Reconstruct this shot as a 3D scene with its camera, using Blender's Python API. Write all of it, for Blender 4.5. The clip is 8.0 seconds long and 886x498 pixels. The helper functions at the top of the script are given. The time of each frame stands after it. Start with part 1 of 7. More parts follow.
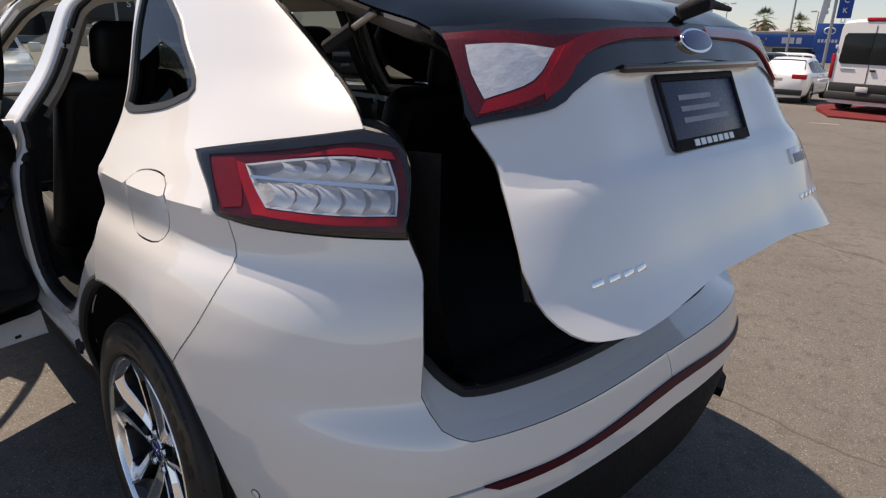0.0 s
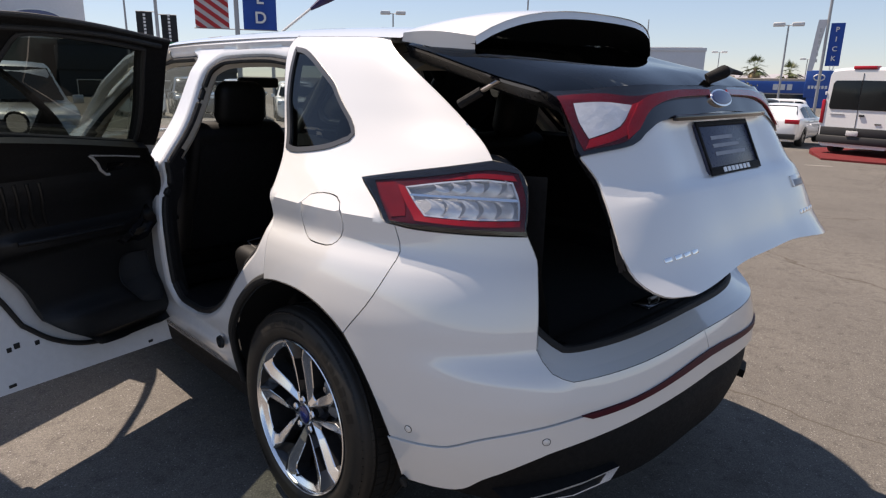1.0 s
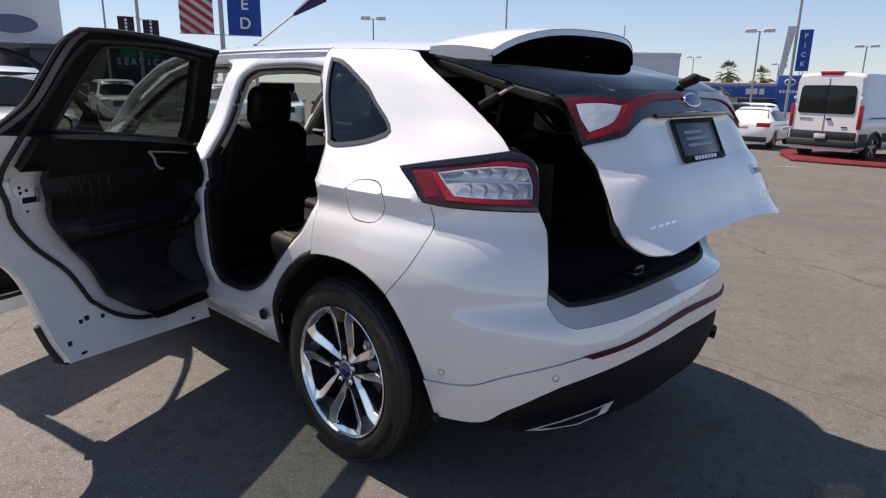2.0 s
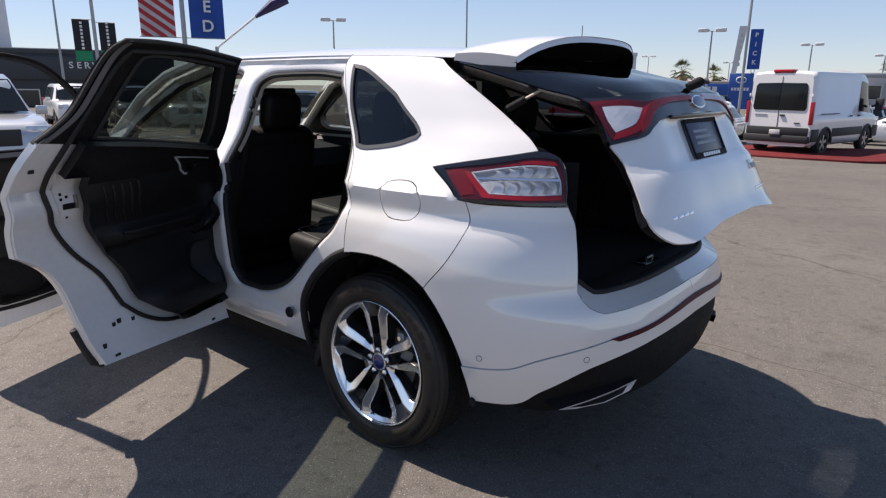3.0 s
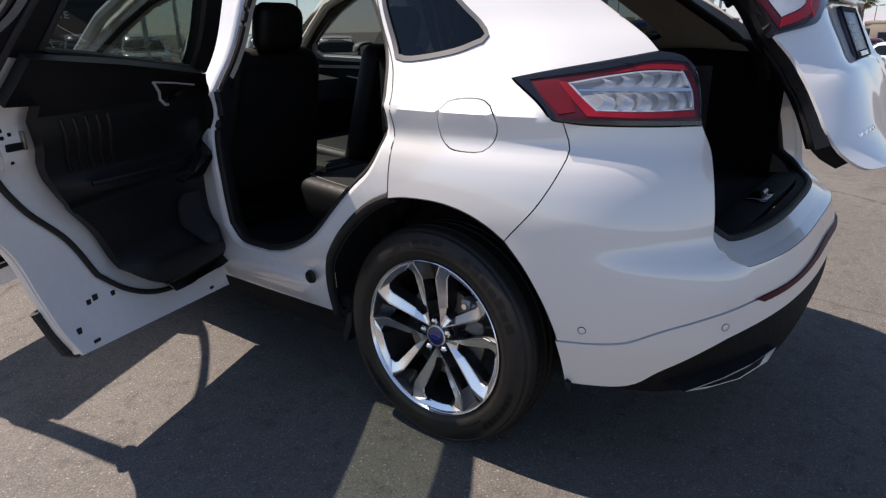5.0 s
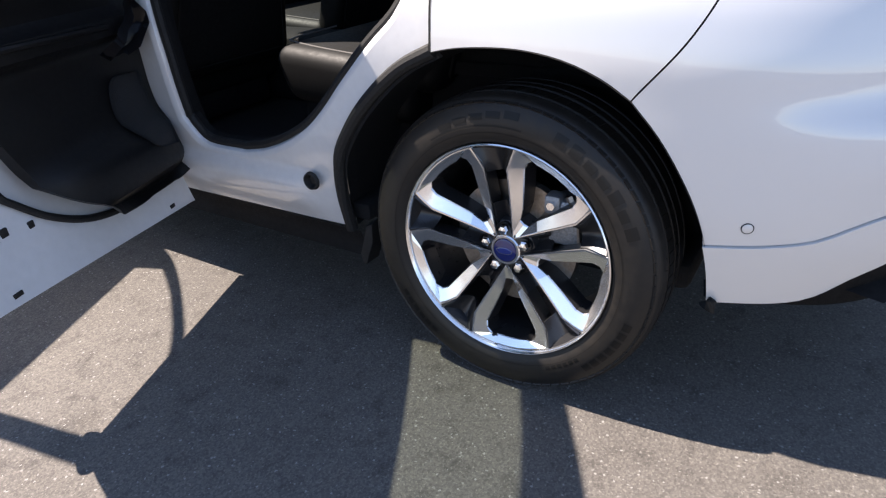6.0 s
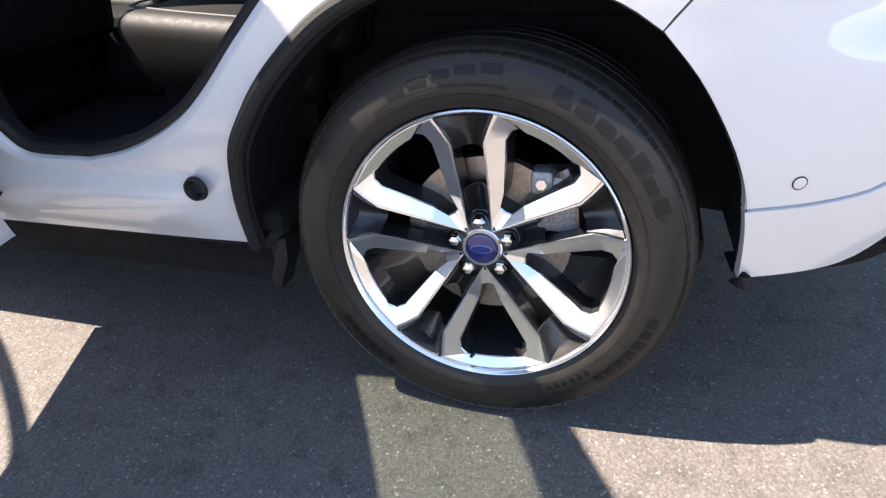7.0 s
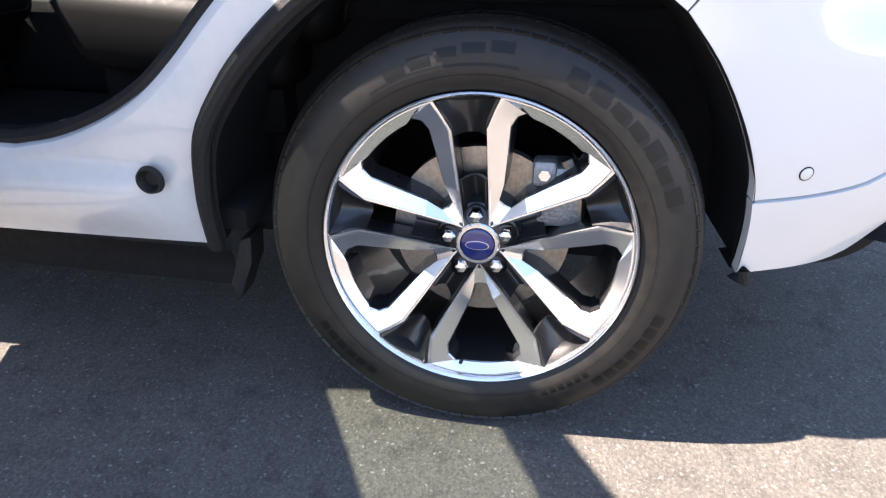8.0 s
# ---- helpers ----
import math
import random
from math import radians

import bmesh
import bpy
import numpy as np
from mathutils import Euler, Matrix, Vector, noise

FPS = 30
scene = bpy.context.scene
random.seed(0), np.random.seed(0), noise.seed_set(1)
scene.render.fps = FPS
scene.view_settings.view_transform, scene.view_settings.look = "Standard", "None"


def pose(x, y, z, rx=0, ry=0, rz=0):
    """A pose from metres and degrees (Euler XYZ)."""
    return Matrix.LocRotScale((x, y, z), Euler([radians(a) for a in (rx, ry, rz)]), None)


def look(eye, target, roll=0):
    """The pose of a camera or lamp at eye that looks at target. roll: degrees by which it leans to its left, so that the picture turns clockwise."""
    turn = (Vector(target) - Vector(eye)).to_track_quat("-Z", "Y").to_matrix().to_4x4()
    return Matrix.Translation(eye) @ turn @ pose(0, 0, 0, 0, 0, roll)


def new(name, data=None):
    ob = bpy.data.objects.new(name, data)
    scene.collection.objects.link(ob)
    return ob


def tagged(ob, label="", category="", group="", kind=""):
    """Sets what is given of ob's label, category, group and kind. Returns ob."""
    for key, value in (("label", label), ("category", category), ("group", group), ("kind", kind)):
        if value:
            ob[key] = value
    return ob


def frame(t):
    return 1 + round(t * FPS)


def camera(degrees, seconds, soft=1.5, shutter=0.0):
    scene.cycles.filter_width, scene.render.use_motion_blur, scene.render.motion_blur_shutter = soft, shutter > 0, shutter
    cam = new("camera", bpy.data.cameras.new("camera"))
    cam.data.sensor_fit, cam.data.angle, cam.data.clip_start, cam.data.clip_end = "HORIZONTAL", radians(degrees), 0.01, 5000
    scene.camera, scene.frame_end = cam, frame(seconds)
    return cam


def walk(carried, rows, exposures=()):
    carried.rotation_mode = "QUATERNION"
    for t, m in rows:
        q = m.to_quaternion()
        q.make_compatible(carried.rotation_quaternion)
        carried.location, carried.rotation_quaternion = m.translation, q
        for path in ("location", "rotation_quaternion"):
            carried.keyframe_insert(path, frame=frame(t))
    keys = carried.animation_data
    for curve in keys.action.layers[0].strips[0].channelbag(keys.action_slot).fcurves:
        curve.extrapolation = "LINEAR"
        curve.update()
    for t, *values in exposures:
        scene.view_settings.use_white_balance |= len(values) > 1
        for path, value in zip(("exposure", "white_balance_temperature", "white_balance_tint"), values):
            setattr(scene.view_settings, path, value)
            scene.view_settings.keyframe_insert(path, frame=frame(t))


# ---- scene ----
cam = camera(70.0, 8.0, soft=1.25)
PATH = [
    (0, (-1.377, -1.547, 1.458), (-0.051, -0.199, 0.806), 1.5),
    (0.5, (-1.645, -1.705, 1.489), (-0.368, -0.29, 0.882), 0.3),
    (1, (-1.946, -1.712, 1.488), (-0.592, -0.334, 0.971), 1.1),
    (2.3, (-2.44, -1.915, 1.489), (-1.025, -0.595, 0.982), 1.2),
    (2.5, (-2.509, -1.888, 1.513), (-1.078, -0.587, 1.001), 1.4),
    (3, (-2.626, -1.799, 1.502), (-1.147, -0.548, 1.003), 0.5),
    (3.5, (-2.702, -1.713, 1.485), (-1.174, -0.534, 0.962), 1.2),
    (4, (-2.69, -1.621, 1.471), (-1.149, -0.47, 0.924), 1.7),
    (4.5, (-2.551, -1.421, 1.402), (-1.024, -0.271, 0.815), -0.2),
    (5, (-2.401, -1.183, 1.334), (-0.904, -0.029, 0.682), -0.8),
    (5.2, (-2.38, -1.043, 1.274), (-0.892, 0.076, 0.545), 0.2),
    (6.3, (-1.989, -0.501, 1.061), (-0.529, 0.443, 0.073), -5.2),
    (6.5, (-1.944, -0.432, 1.037), (-0.453, 0.463, 0.051), -5.4),
    (7, (-1.91, -0.252, 0.952), (-0.254, 0.293, -0.029), -3.5),
    (7.5, (-1.924, -0.097, 0.91), (-0.175, 0.257, 0.007), -1.8),
    (8, (-1.894, -0.097, 0.872), (-0.141, 0.185, -0.049), 0.6),
]
walk(cam, [(t, look(eye, target, roll)) for t, eye, target, roll in PATH],
     [(0.0, 0.66, 7200, 18), (1.0, 0.76, 6900, 18), (2.3, 0.70, 6500, 18), (3.5, 0.71, 6500, 18), (4.5, 0.65, 6500, 18), (5.0, 0.76, 6500, 18), (5.4, 1.00, 6500, 18), (6.3, 1.89, 6450, 18), (6.8, 2.20, 6600, 18), (7.5, 2.46, 6700, 18), (8.0, 2.51, 6600, 18)])

# ---------------------------------------------------------------- light
SUN_EL, SUN_AZ = 59.0, -9.0   # degrees up, degrees right of the car's nose
world = bpy.data.worlds.new("sky")
scene.world = world
world.use_nodes = True
wn = world.node_tree.nodes
sky = wn.new("ShaderNodeTexSky")
sky.sky_type, sky.sun_disc = "NISHITA", False
sky.sun_elevation, sky.sun_rotation = radians(SUN_EL), radians(SUN_AZ)
sky.air_density, sky.dust_density, sky.ozone_density = 1.0, 0.0, 4.0
wn["Background"].inputs["Strength"].default_value = 0.115
haze = wn.new("ShaderNodeGamma")
haze.inputs["Gamma"].default_value = 0.65
world.node_tree.links.new(sky.outputs[0], haze.inputs[0])
tint = wn.new("ShaderNodeMix")
tint.data_type, tint.blend_type = "RGBA", "MULTIPLY"
tint.inputs["Factor"].default_value, tint.inputs["B"].default_value = 1.0, (1.04, 1.12, 1.23, 1)
world.node_tree.links.new(haze.outputs[0], tint.inputs["A"])
world.node_tree.links.new(tint.outputs["Result"], wn["Background"].inputs[0])
sun = new("sun", bpy.data.lights.new("sun", "SUN"))
sun.data.energy, sun.data.angle, sun.data.color = 5.0, radians(0.53), (1.0, 0.915, 0.78)
sun.matrix_world = look((0, 0, 30), (-math.sin(radians(SUN_AZ)) * math.cos(radians(SUN_EL)), -math.cos(radians(SUN_AZ)) * math.cos(radians(SUN_EL)), 30 - math.sin(radians(SUN_EL))))

# ---------------------------------------------------------------- materials


def mat(name, color, rough=0.5, metal=0.0, coat=0.0, bump=0.0, scale=60.0, vary=0.0, spread=8.0, stain=None, spec=0.5, flakes=0.0):
    """A plain surface with grain, two scales of variation and fine relief."""
    m = bpy.data.materials.new(name)
    m.use_nodes = True
    n, lk = m.node_tree.nodes, m.node_tree.links.new
    b = n["Principled BSDF"]
    b.inputs["Base Color"].default_value = (*color, 1)
    b.inputs["Roughness"].default_value, b.inputs["Metallic"].default_value = rough, metal
    b.inputs["Coat Weight"].default_value, b.inputs["Coat Roughness"].default_value = coat, 0.02
    b.inputs["Specular IOR Level"].default_value = spec
    at = n.new("ShaderNodeTexCoord").outputs["Object"]
    if vary:
        big, small, both, ramp = n.new("ShaderNodeTexNoise"), n.new("ShaderNodeTexNoise"), n.new("ShaderNodeMath"), n.new("ShaderNodeMix")
        big.inputs["Scale"].default_value, small.inputs["Scale"].default_value = spread, spread * 14
        big.inputs["Detail"].default_value = 5
        both.operation = "ADD"
        lk(at, big.inputs["Vector"]), lk(at, small.inputs["Vector"])
        half = n.new("ShaderNodeMath")
        half.operation, half.inputs[1].default_value = "MULTIPLY", 0.5
        lk(big.outputs[0], both.inputs[0]), lk(small.outputs[0], both.inputs[1]), lk(both.outputs[0], half.inputs[0])
        ramp.data_type = "RGBA"
        other = stain or tuple(c * (1 - vary) for c in color)
        ramp.inputs["A"].default_value = (*[min(1, c * (1 + vary * 0.5)) for c in color], 1)
        ramp.inputs["B"].default_value = (*other, 1)
        st = n.new("ShaderNodeMapRange")
        st.inputs["From Min"].default_value, st.inputs["From Max"].default_value = 0.35, 0.65
        lk(half.outputs[0], st.inputs["Value"]), lk(st.outputs[0], ramp.inputs["Factor"]), lk(ramp.outputs["Result"], b.inputs["Base Color"])
        rr = n.new("ShaderNodeMapRange")
        rr.inputs["To Min"].default_value, rr.inputs["To Max"].default_value = max(0.02, rough - (0.12 if coat < 0.5 else 0.015)), min(1, rough + (0.12 if coat < 0.5 else 0.015))
        lk(small.outputs[0], rr.inputs["Value"]), lk(rr.outputs[0], b.inputs["Roughness"])
    if bump:
        t, bp = n.new("ShaderNodeTexNoise"), n.new("ShaderNodeBump")
        t.inputs["Scale"].default_value, t.inputs["Detail"].default_value = scale, 6
        bp.inputs["Strength"].default_value, bp.inputs["Distance"].default_value = bump, 0.01
        lk(at, t.inputs["Vector"]), lk(t.outputs[0], bp.inputs["Height"]), lk(bp.outputs[0], b.inputs["Normal"])
    return m


def glass(name, tint, gloss=0.9):
    """A pane: tinted, clear through, with a mirror gloss that grows towards grazing."""
    m = bpy.data.materials.new(name)
    m.use_nodes = True
    n, lk = m.node_tree.nodes, m.node_tree.links.new
    n.remove(n["Principled BSDF"])
    tr, gl, mx, fr, mul = (n.new("ShaderNode" + k) for k in ("BsdfTransparent", "BsdfGlossy", "MixShader", "Fresnel", "Math"))
    tr.inputs[0].default_value, gl.inputs["Roughness"].default_value = (*tint, 1), 0.01
    fr.inputs["IOR"].default_value = 1.5
    mul.operation, mul.inputs[1].default_value = "MULTIPLY", gloss
    lk(fr.outputs[0], mul.inputs[0]), lk(mul.outputs[0], mx.inputs[0]), lk(tr.outputs[0], mx.inputs[1]), lk(gl.outputs[0], mx.inputs[2])
    lk(mx.outputs[0], n["Material Output"].inputs[0])
    return m


PAINT = mat("white_pearl_paint", (0.72, 0.715, 0.70), 0.30, 0.05, 1.0, vary=0.006, spread=1.2)
PAINT.node_tree.nodes["Principled BSDF"].inputs["Coat IOR"].default_value = 1.9
JAMB = mat("white_jamb_paint", (0.75, 0.75, 0.75), 0.22, 0, 1.0, vary=0.05, spread=3.0)
BLACK = mat("black_grained_plastic", (0.0075, 0.0075, 0.008), 0.72, bump=0.25, scale=700, vary=0.3, spread=5, spec=0.2)
GLOSSBLACK = mat("gloss_black_plastic", (0.008, 0.008, 0.010), 0.08, coat=0.5, vary=0.2, spread=6)
RUBBER = mat("black_rubber_seal", (0.012, 0.012, 0.012), 0.7, bump=0.2, scale=300, vary=0.3, spread=9)
TYRE = mat("tyre_rubber", (0.0088, 0.0085, 0.0082), 0.50, bump=0.03, scale=300, vary=0.25, spread=4, stain=(0.022, 0.018, 0.014), spec=0.4)
ALLOY = mat("polished_alloy", (0.92, 0.92, 0.92), 0.17, 0.95, bump=0.03, scale=11)
GUNMETAL = mat("dark_painted_alloy", (0.028, 0.028, 0.030), 0.32, 0.4, 0.3, vary=0.15, spread=9)
CHROME = mat("chrome", (0.90, 0.90, 0.91), 0.12, 1.0)
STEEL = mat("brake_steel", (0.36, 0.33, 0.30), 0.38, 1.0, vary=0.15, spread=9, stain=(0.27, 0.23, 0.19))
BOWL = mat("lamp_bowl_grey", (0.46, 0.48, 0.52), 0.35, 0.2, bump=0.3, scale=220, vary=0.15, spread=24)
CALIPER = mat("caliper_aluminium", (0.30, 0.31, 0.32), 0.5, 0.6, bump=0.3, scale=150, vary=0.3, spread=14)
CAST = mat("cast_iron", (0.09, 0.085, 0.08), 0.7, 0.5, bump=0.5, scale=120, vary=0.4, spread=10)
DOORTRIM = mat("black_soft_door_vinyl", (0.0065, 0.0065, 0.007), 0.46, bump=0.06, scale=600, vary=0.3, spread=5, spec=0.42)
LEATHER = mat("black_leather", (0.0055, 0.0055, 0.0055), 0.56, bump=0.05, scale=520, vary=0.3, spread=6, spec=0.25)
CARPET = mat("black_carpet", (0.008, 0.008, 0.009), 0.95, bump=1.0, scale=500, vary=0.5, spread=16)
BEIGE = mat("beige_headliner", (0.50, 0.45, 0.37), 0.9, bump=0.4, scale=600, vary=0.1, spread=5)
REDLENS = mat("red_lamp_lens", (0.38, 0.007, 0.018), 0.30, coat=0.15, spec=0.3, vary=0.2, spread=20)
DEEPRED = mat("smoked_red_lens", (0.105, 0.006, 0.014), 0.25, coat=0.15, spec=0.3, vary=0.3, spread=18)
MIDRED = mat("mid_red_lens", (0.20, 0.005, 0.012), 0.25, coat=0.15, spec=0.3, vary=0.3, spread=18)
DARKRED = mat("dark_red_reflector", (0.065, 0.003, 0.012), 0.5, coat=0.0, spec=0.25, vary=0.3, spread=60)
SILVER = mat("lamp_reflector", (0.82, 0.85, 0.89), 0.22, 0.35, bump=0.04, scale=120, vary=0.12, spread=24)
LENS = glass("clear_lamp_lens", (0.93, 0.93, 0.93), 0.45)
TINT = glass("privacy_glass", (0.13, 0.15, 0.15), 1.0)
DOOR_TINT = glass("door_privacy_glass", (0.31, 0.36, 0.32), 0.5)
ICE = mat("faceted_lamp_reflector", (0.80, 0.83, 0.87), 0.22, 0.3, 0.3, bump=0.22, scale=55, vary=0.15, spread=30)
REARGLASS = glass("rear_window_glass", (0.11, 0.13, 0.14), 1.0)
CLEAR = glass("clear_glass", (0.66, 0.72, 0.69), 0.8)
PLATE_GREY = mat("plate_grey", (0.25, 0.26, 0.30), 0.4, vary=0.2, spread=20)
SATIN = mat("satin_silver_trim", (0.62, 0.63, 0.65), 0.3, 0.3, 0.3, vary=0.05, spread=9)
BLUECAP = mat("blue_enamel", (0.012, 0.02, 0.12), 0.15, coat=0.7, vary=0.1, spread=30)

# ---------------------------------------------------------------- mesh helpers


def part(name, bm, material, parent=None, label="", smooth=True, angle=35, kind=""):
    """Links a bmesh as one mesh object, under a thing or a part."""
    me = bpy.data.meshes.new(name)
    bmesh.ops.recalc_face_normals(bm, faces=bm.faces) if kind == "fix" else None
    bm.to_mesh(me)
    bm.free()
    for m in (material if isinstance(material, (list, tuple)) else [material]):
        me.materials.append(m)
    if smooth:
        me.polygons.foreach_set("use_smooth", [True] * len(me.polygons))
        me.set_sharp_from_angle(angle=radians(angle))
    ob = new(name, me)
    if parent is not None:
        ob.parent = parent
        ob.matrix_parent_inverse = parent.matrix_world.inverted()
    return tagged(ob, label)


def thing(name, at, label, category, group="", turn=0.0):
    """An Empty at a thing's base."""
    ob = new(name)
    ob.matrix_world = pose(*at, 0, 0, turn)
    ob.matrix_basis = pose(*at, 0, 0, turn)
    return tagged(ob, label, category, group)


def box(x0, x1, y0, y1, z0, z1, bevel=0.0, segs=2, m=None, bm=None):
    out = bm or bmesh.new()
    r = bmesh.ops.create_cube(out, size=1, matrix=Matrix.Translation(((x0 + x1) / 2, (y0 + y1) / 2, (z0 + z1) / 2)) @ Matrix.Diagonal((x1 - x0, y1 - y0, z1 - z0, 1)))
    if bevel:
        es = list({e for v in r["verts"] for e in v.link_edges})
        bmesh.ops.bevel(out, geom=es, offset=bevel, segments=segs, profile=0.5, affect="EDGES")
    if m is not None:
        bmesh.ops.transform(out, matrix=m, verts=out.verts if bm is None else r["verts"])
    return out


def tube(points, radius, sides=8, closed=False, squash=1.0, bm=None):
    """A round bar along points."""
    out = bm or bmesh.new()
    pts = [Vector(p) for p in points]
    rings, up = [], Vector((0.13, 0.21, 0.97))
    for i, p in enumerate(pts):
        a = pts[i - 1] if i or closed else p
        b = pts[(i + 1) % len(pts)] if i + 1 < len(pts) or closed else p
        d = (b - a).normalized()
        u = d.cross(up if abs(d.dot(up)) < 0.95 else Vector((1, 0, 0))).normalized()
        v = d.cross(u)
        r = radius[i] if isinstance(radius, (list, tuple)) else radius
        rings.append([out.verts.new(p + r * (math.cos(k * math.tau / sides) * u + squash * math.sin(k * math.tau / sides) * v)) for k in range(sides)])
    for i in range(len(rings) - (0 if closed else 1)):
        A, B = rings[i], rings[(i + 1) % len(rings)]
        for k in range(sides):
            out.faces.new((A[k], A[(k + 1) % sides], B[(k + 1) % sides], B[k]))
    if not closed:
        out.faces.new(rings[0][::-1]), out.faces.new(rings[-1])
    return out


def lathe(profile, segs=64, axis="x", closed=False):
    """Turns (along, radius) rows round the axis."""
    out = bmesh.new()
    put = {"x": lambda a, r, c, s: (a, r * c, r * s), "z": lambda a, r, c, s: (r * c, r * s, a), "y": lambda a, r, c, s: (r * c, a, r * s)}[axis]
    rings = [[out.verts.new(put(a, r, math.cos(k * math.tau / segs), math.sin(k * math.tau / segs))) for k in range(segs)] for a, r in profile]
    for i in range(len(rings) - (0 if closed else 1)):
        A, B = rings[i], rings[(i + 1) % len(rings)]
        for k in range(segs):
            out.faces.new((A[k], A[(k + 1) % segs], B[(k + 1) % segs], B[k]))
    bmesh.ops.recalc_face_normals(out, faces=out.faces)
    return out


def prism(poly, a0, a1, axis="x", bevel=0.0, bm=None):
    """A polygon in the plane across the axis, pulled from a0 to a1."""
    out = bm or bmesh.new()
    put = {"x": lambda p, a: (a, p[0], p[1]), "y": lambda p, a: (p[0], a, p[1]), "z": lambda p, a: (p[0], p[1], a)}[axis]
    A = [out.verts.new(put(p, a0)) for p in poly]
    B = [out.verts.new(put(p, a1)) for p in poly]
    fs = [out.faces.new(A), out.faces.new(B[::-1])]
    fs += [out.faces.new((A[i], B[i], B[(i + 1) % len(A)], A[(i + 1) % len(A)])) for i in range(len(A))]
    bmesh.ops.recalc_face_normals(out, faces=fs)
    if bevel:
        bmesh.ops.bevel(out, geom=list({e for f in fs[:2] for e in f.edges}), offset=bevel, segments=2, profile=0.6, affect="EDGES")
    return out


def sheet(f, us, vs, flip=False, bm=None):
    """A grid surface of f(u, v)."""
    out = bm or bmesh.new()
    g = [[out.verts.new(f(u, v)) for v in vs] for u in us]
    for i in range(len(us) - 1):
        for j in range(len(vs) - 1):
            q = (g[i][j], g[i + 1][j], g[i + 1][j + 1], g[i][j + 1])
            out.faces.new(q[::-1] if flip else q)
    return out


def slab(bm, depth):
    """Gives a sheet a thickness against its normals."""
    bm.normal_update()
    r = bmesh.ops.solidify(bm, geom=bm.faces[:], thickness=depth)
    return bm


def curve(*segs, step=0.02, closed=True):
    """Joins smooth runs of control points into one outline; runs meet in corners."""
    out = []
    for seg in segs:
        p = np.array(seg, float)
        if len(p) == 2:
            n = max(1, int(np.linalg.norm(p[1] - p[0]) / step))
            out += [tuple(p[0] + (p[1] - p[0]) * k / n) for k in range(n)]
        else:
            q = np.vstack([2 * p[0] - p[1], p, 2 * p[-1] - p[-2]])
            for i in range(1, len(q) - 2):
                n = max(1, int(np.linalg.norm(q[i + 1] - q[i]) / step))
                for k in range(n):
                    t = k / n
                    out.append(tuple(0.5 * (2 * q[i] + (q[i + 1] - q[i - 1]) * t + (2 * q[i - 1] - 5 * q[i] + 4 * q[i + 1] - q[i + 2]) * t * t + (3 * q[i] - q[i - 1] - 3 * q[i + 1] + q[i + 2]) * t**3)))
    if not closed:
        out.append(tuple(segs[-1][-1]))
    return out


def inside(pts, poly):
    x, y = pts[:, 0], pts[:, 1]
    odd = np.zeros(len(pts), bool)
    p = np.array(poly)
    for (x0, y0), (x1, y1) in zip(p, np.roll(p, -1, 0)):
        if y0 != y1:
            odd ^= ((y0 > y) != (y1 > y)) & (x < (x1 - x0) * (y - y0) / (y1 - y0) + x0)
    return odd


def near(pts, poly, d):
    p = np.array(poly)
    return (np.abs(pts[:, None, 0] - p[None, :, 0]) + np.abs(pts[:, None, 1] - p[None, :, 1])).min(1) < d


# ---------------------------------------------------------------- the body shape
YC, SR = 0.10, 1.5
# height, half width, tail reach behind the axle, squareness
SECTION = np.array([
    (0.20, 0.865, 0.840, 3.0), (0.35, 0.905, 0.950, 3.0), (0.50, 0.940, 0.985, 3.0), (0.56, 0.950, 0.970, 3.0),
    (0.62, 0.955, 0.950, 3.0), (0.70, 0.958, 0.925, 3.0), (0.80, 0.958, 0.890, 3.0), (0.90, 0.950, 0.877, 2.9), (0.97, 0.934, 0.870, 2.8), (1.035, 0.9045, 0.865, 2.7),
    (1.108, 0.9080, 0.857, 2.6), (1.124, 0.894, 0.856, 2.6), (1.18, 0.852, 0.850, 2.6), (1.24, 0.806, 0.840, 2.6), (1.30, 0.768, 0.785, 2.6), (1.36, 0.738, 0.700, 2.6),
    (1.45, 0.698, 0.560, 2.7), (1.55, 0.650, 0.400, 2.9), (1.60, 0.618, 0.310, 3.0), (1.64, 0.570, 0.230, 3.0), (1.67, 0.480, 0.150, 3.0),
    (1.69, 0.340, 0.100, 3.0), (1.70, 0.0, 0.080, 3.0)])


def spline(x, xs, ys):
    """Monotone cubic through the rows."""
    h, d = np.diff(xs), np.diff(ys) / np.diff(xs)
    m = np.concatenate([[d[0]], np.where(d[:-1] * d[1:] > 0, 2 * d[:-1] * d[1:] / (d[:-1] + d[1:] + 1e-12), 0), [d[-1]]])
    i = np.clip(np.searchsorted(xs, x) - 1, 0, len(h) - 1)
    t = np.clip((x - xs[i]) / h[i], 0, 1)
    return ((2 * t**3 - 3 * t**2 + 1) * ys[i] + (t**3 - 2 * t**2 + t) * h[i] * m[i] + (3 * t**2 - 2 * t**3) * ys[i + 1] + (t**3 - t**2) * h[i] * m[i + 1])


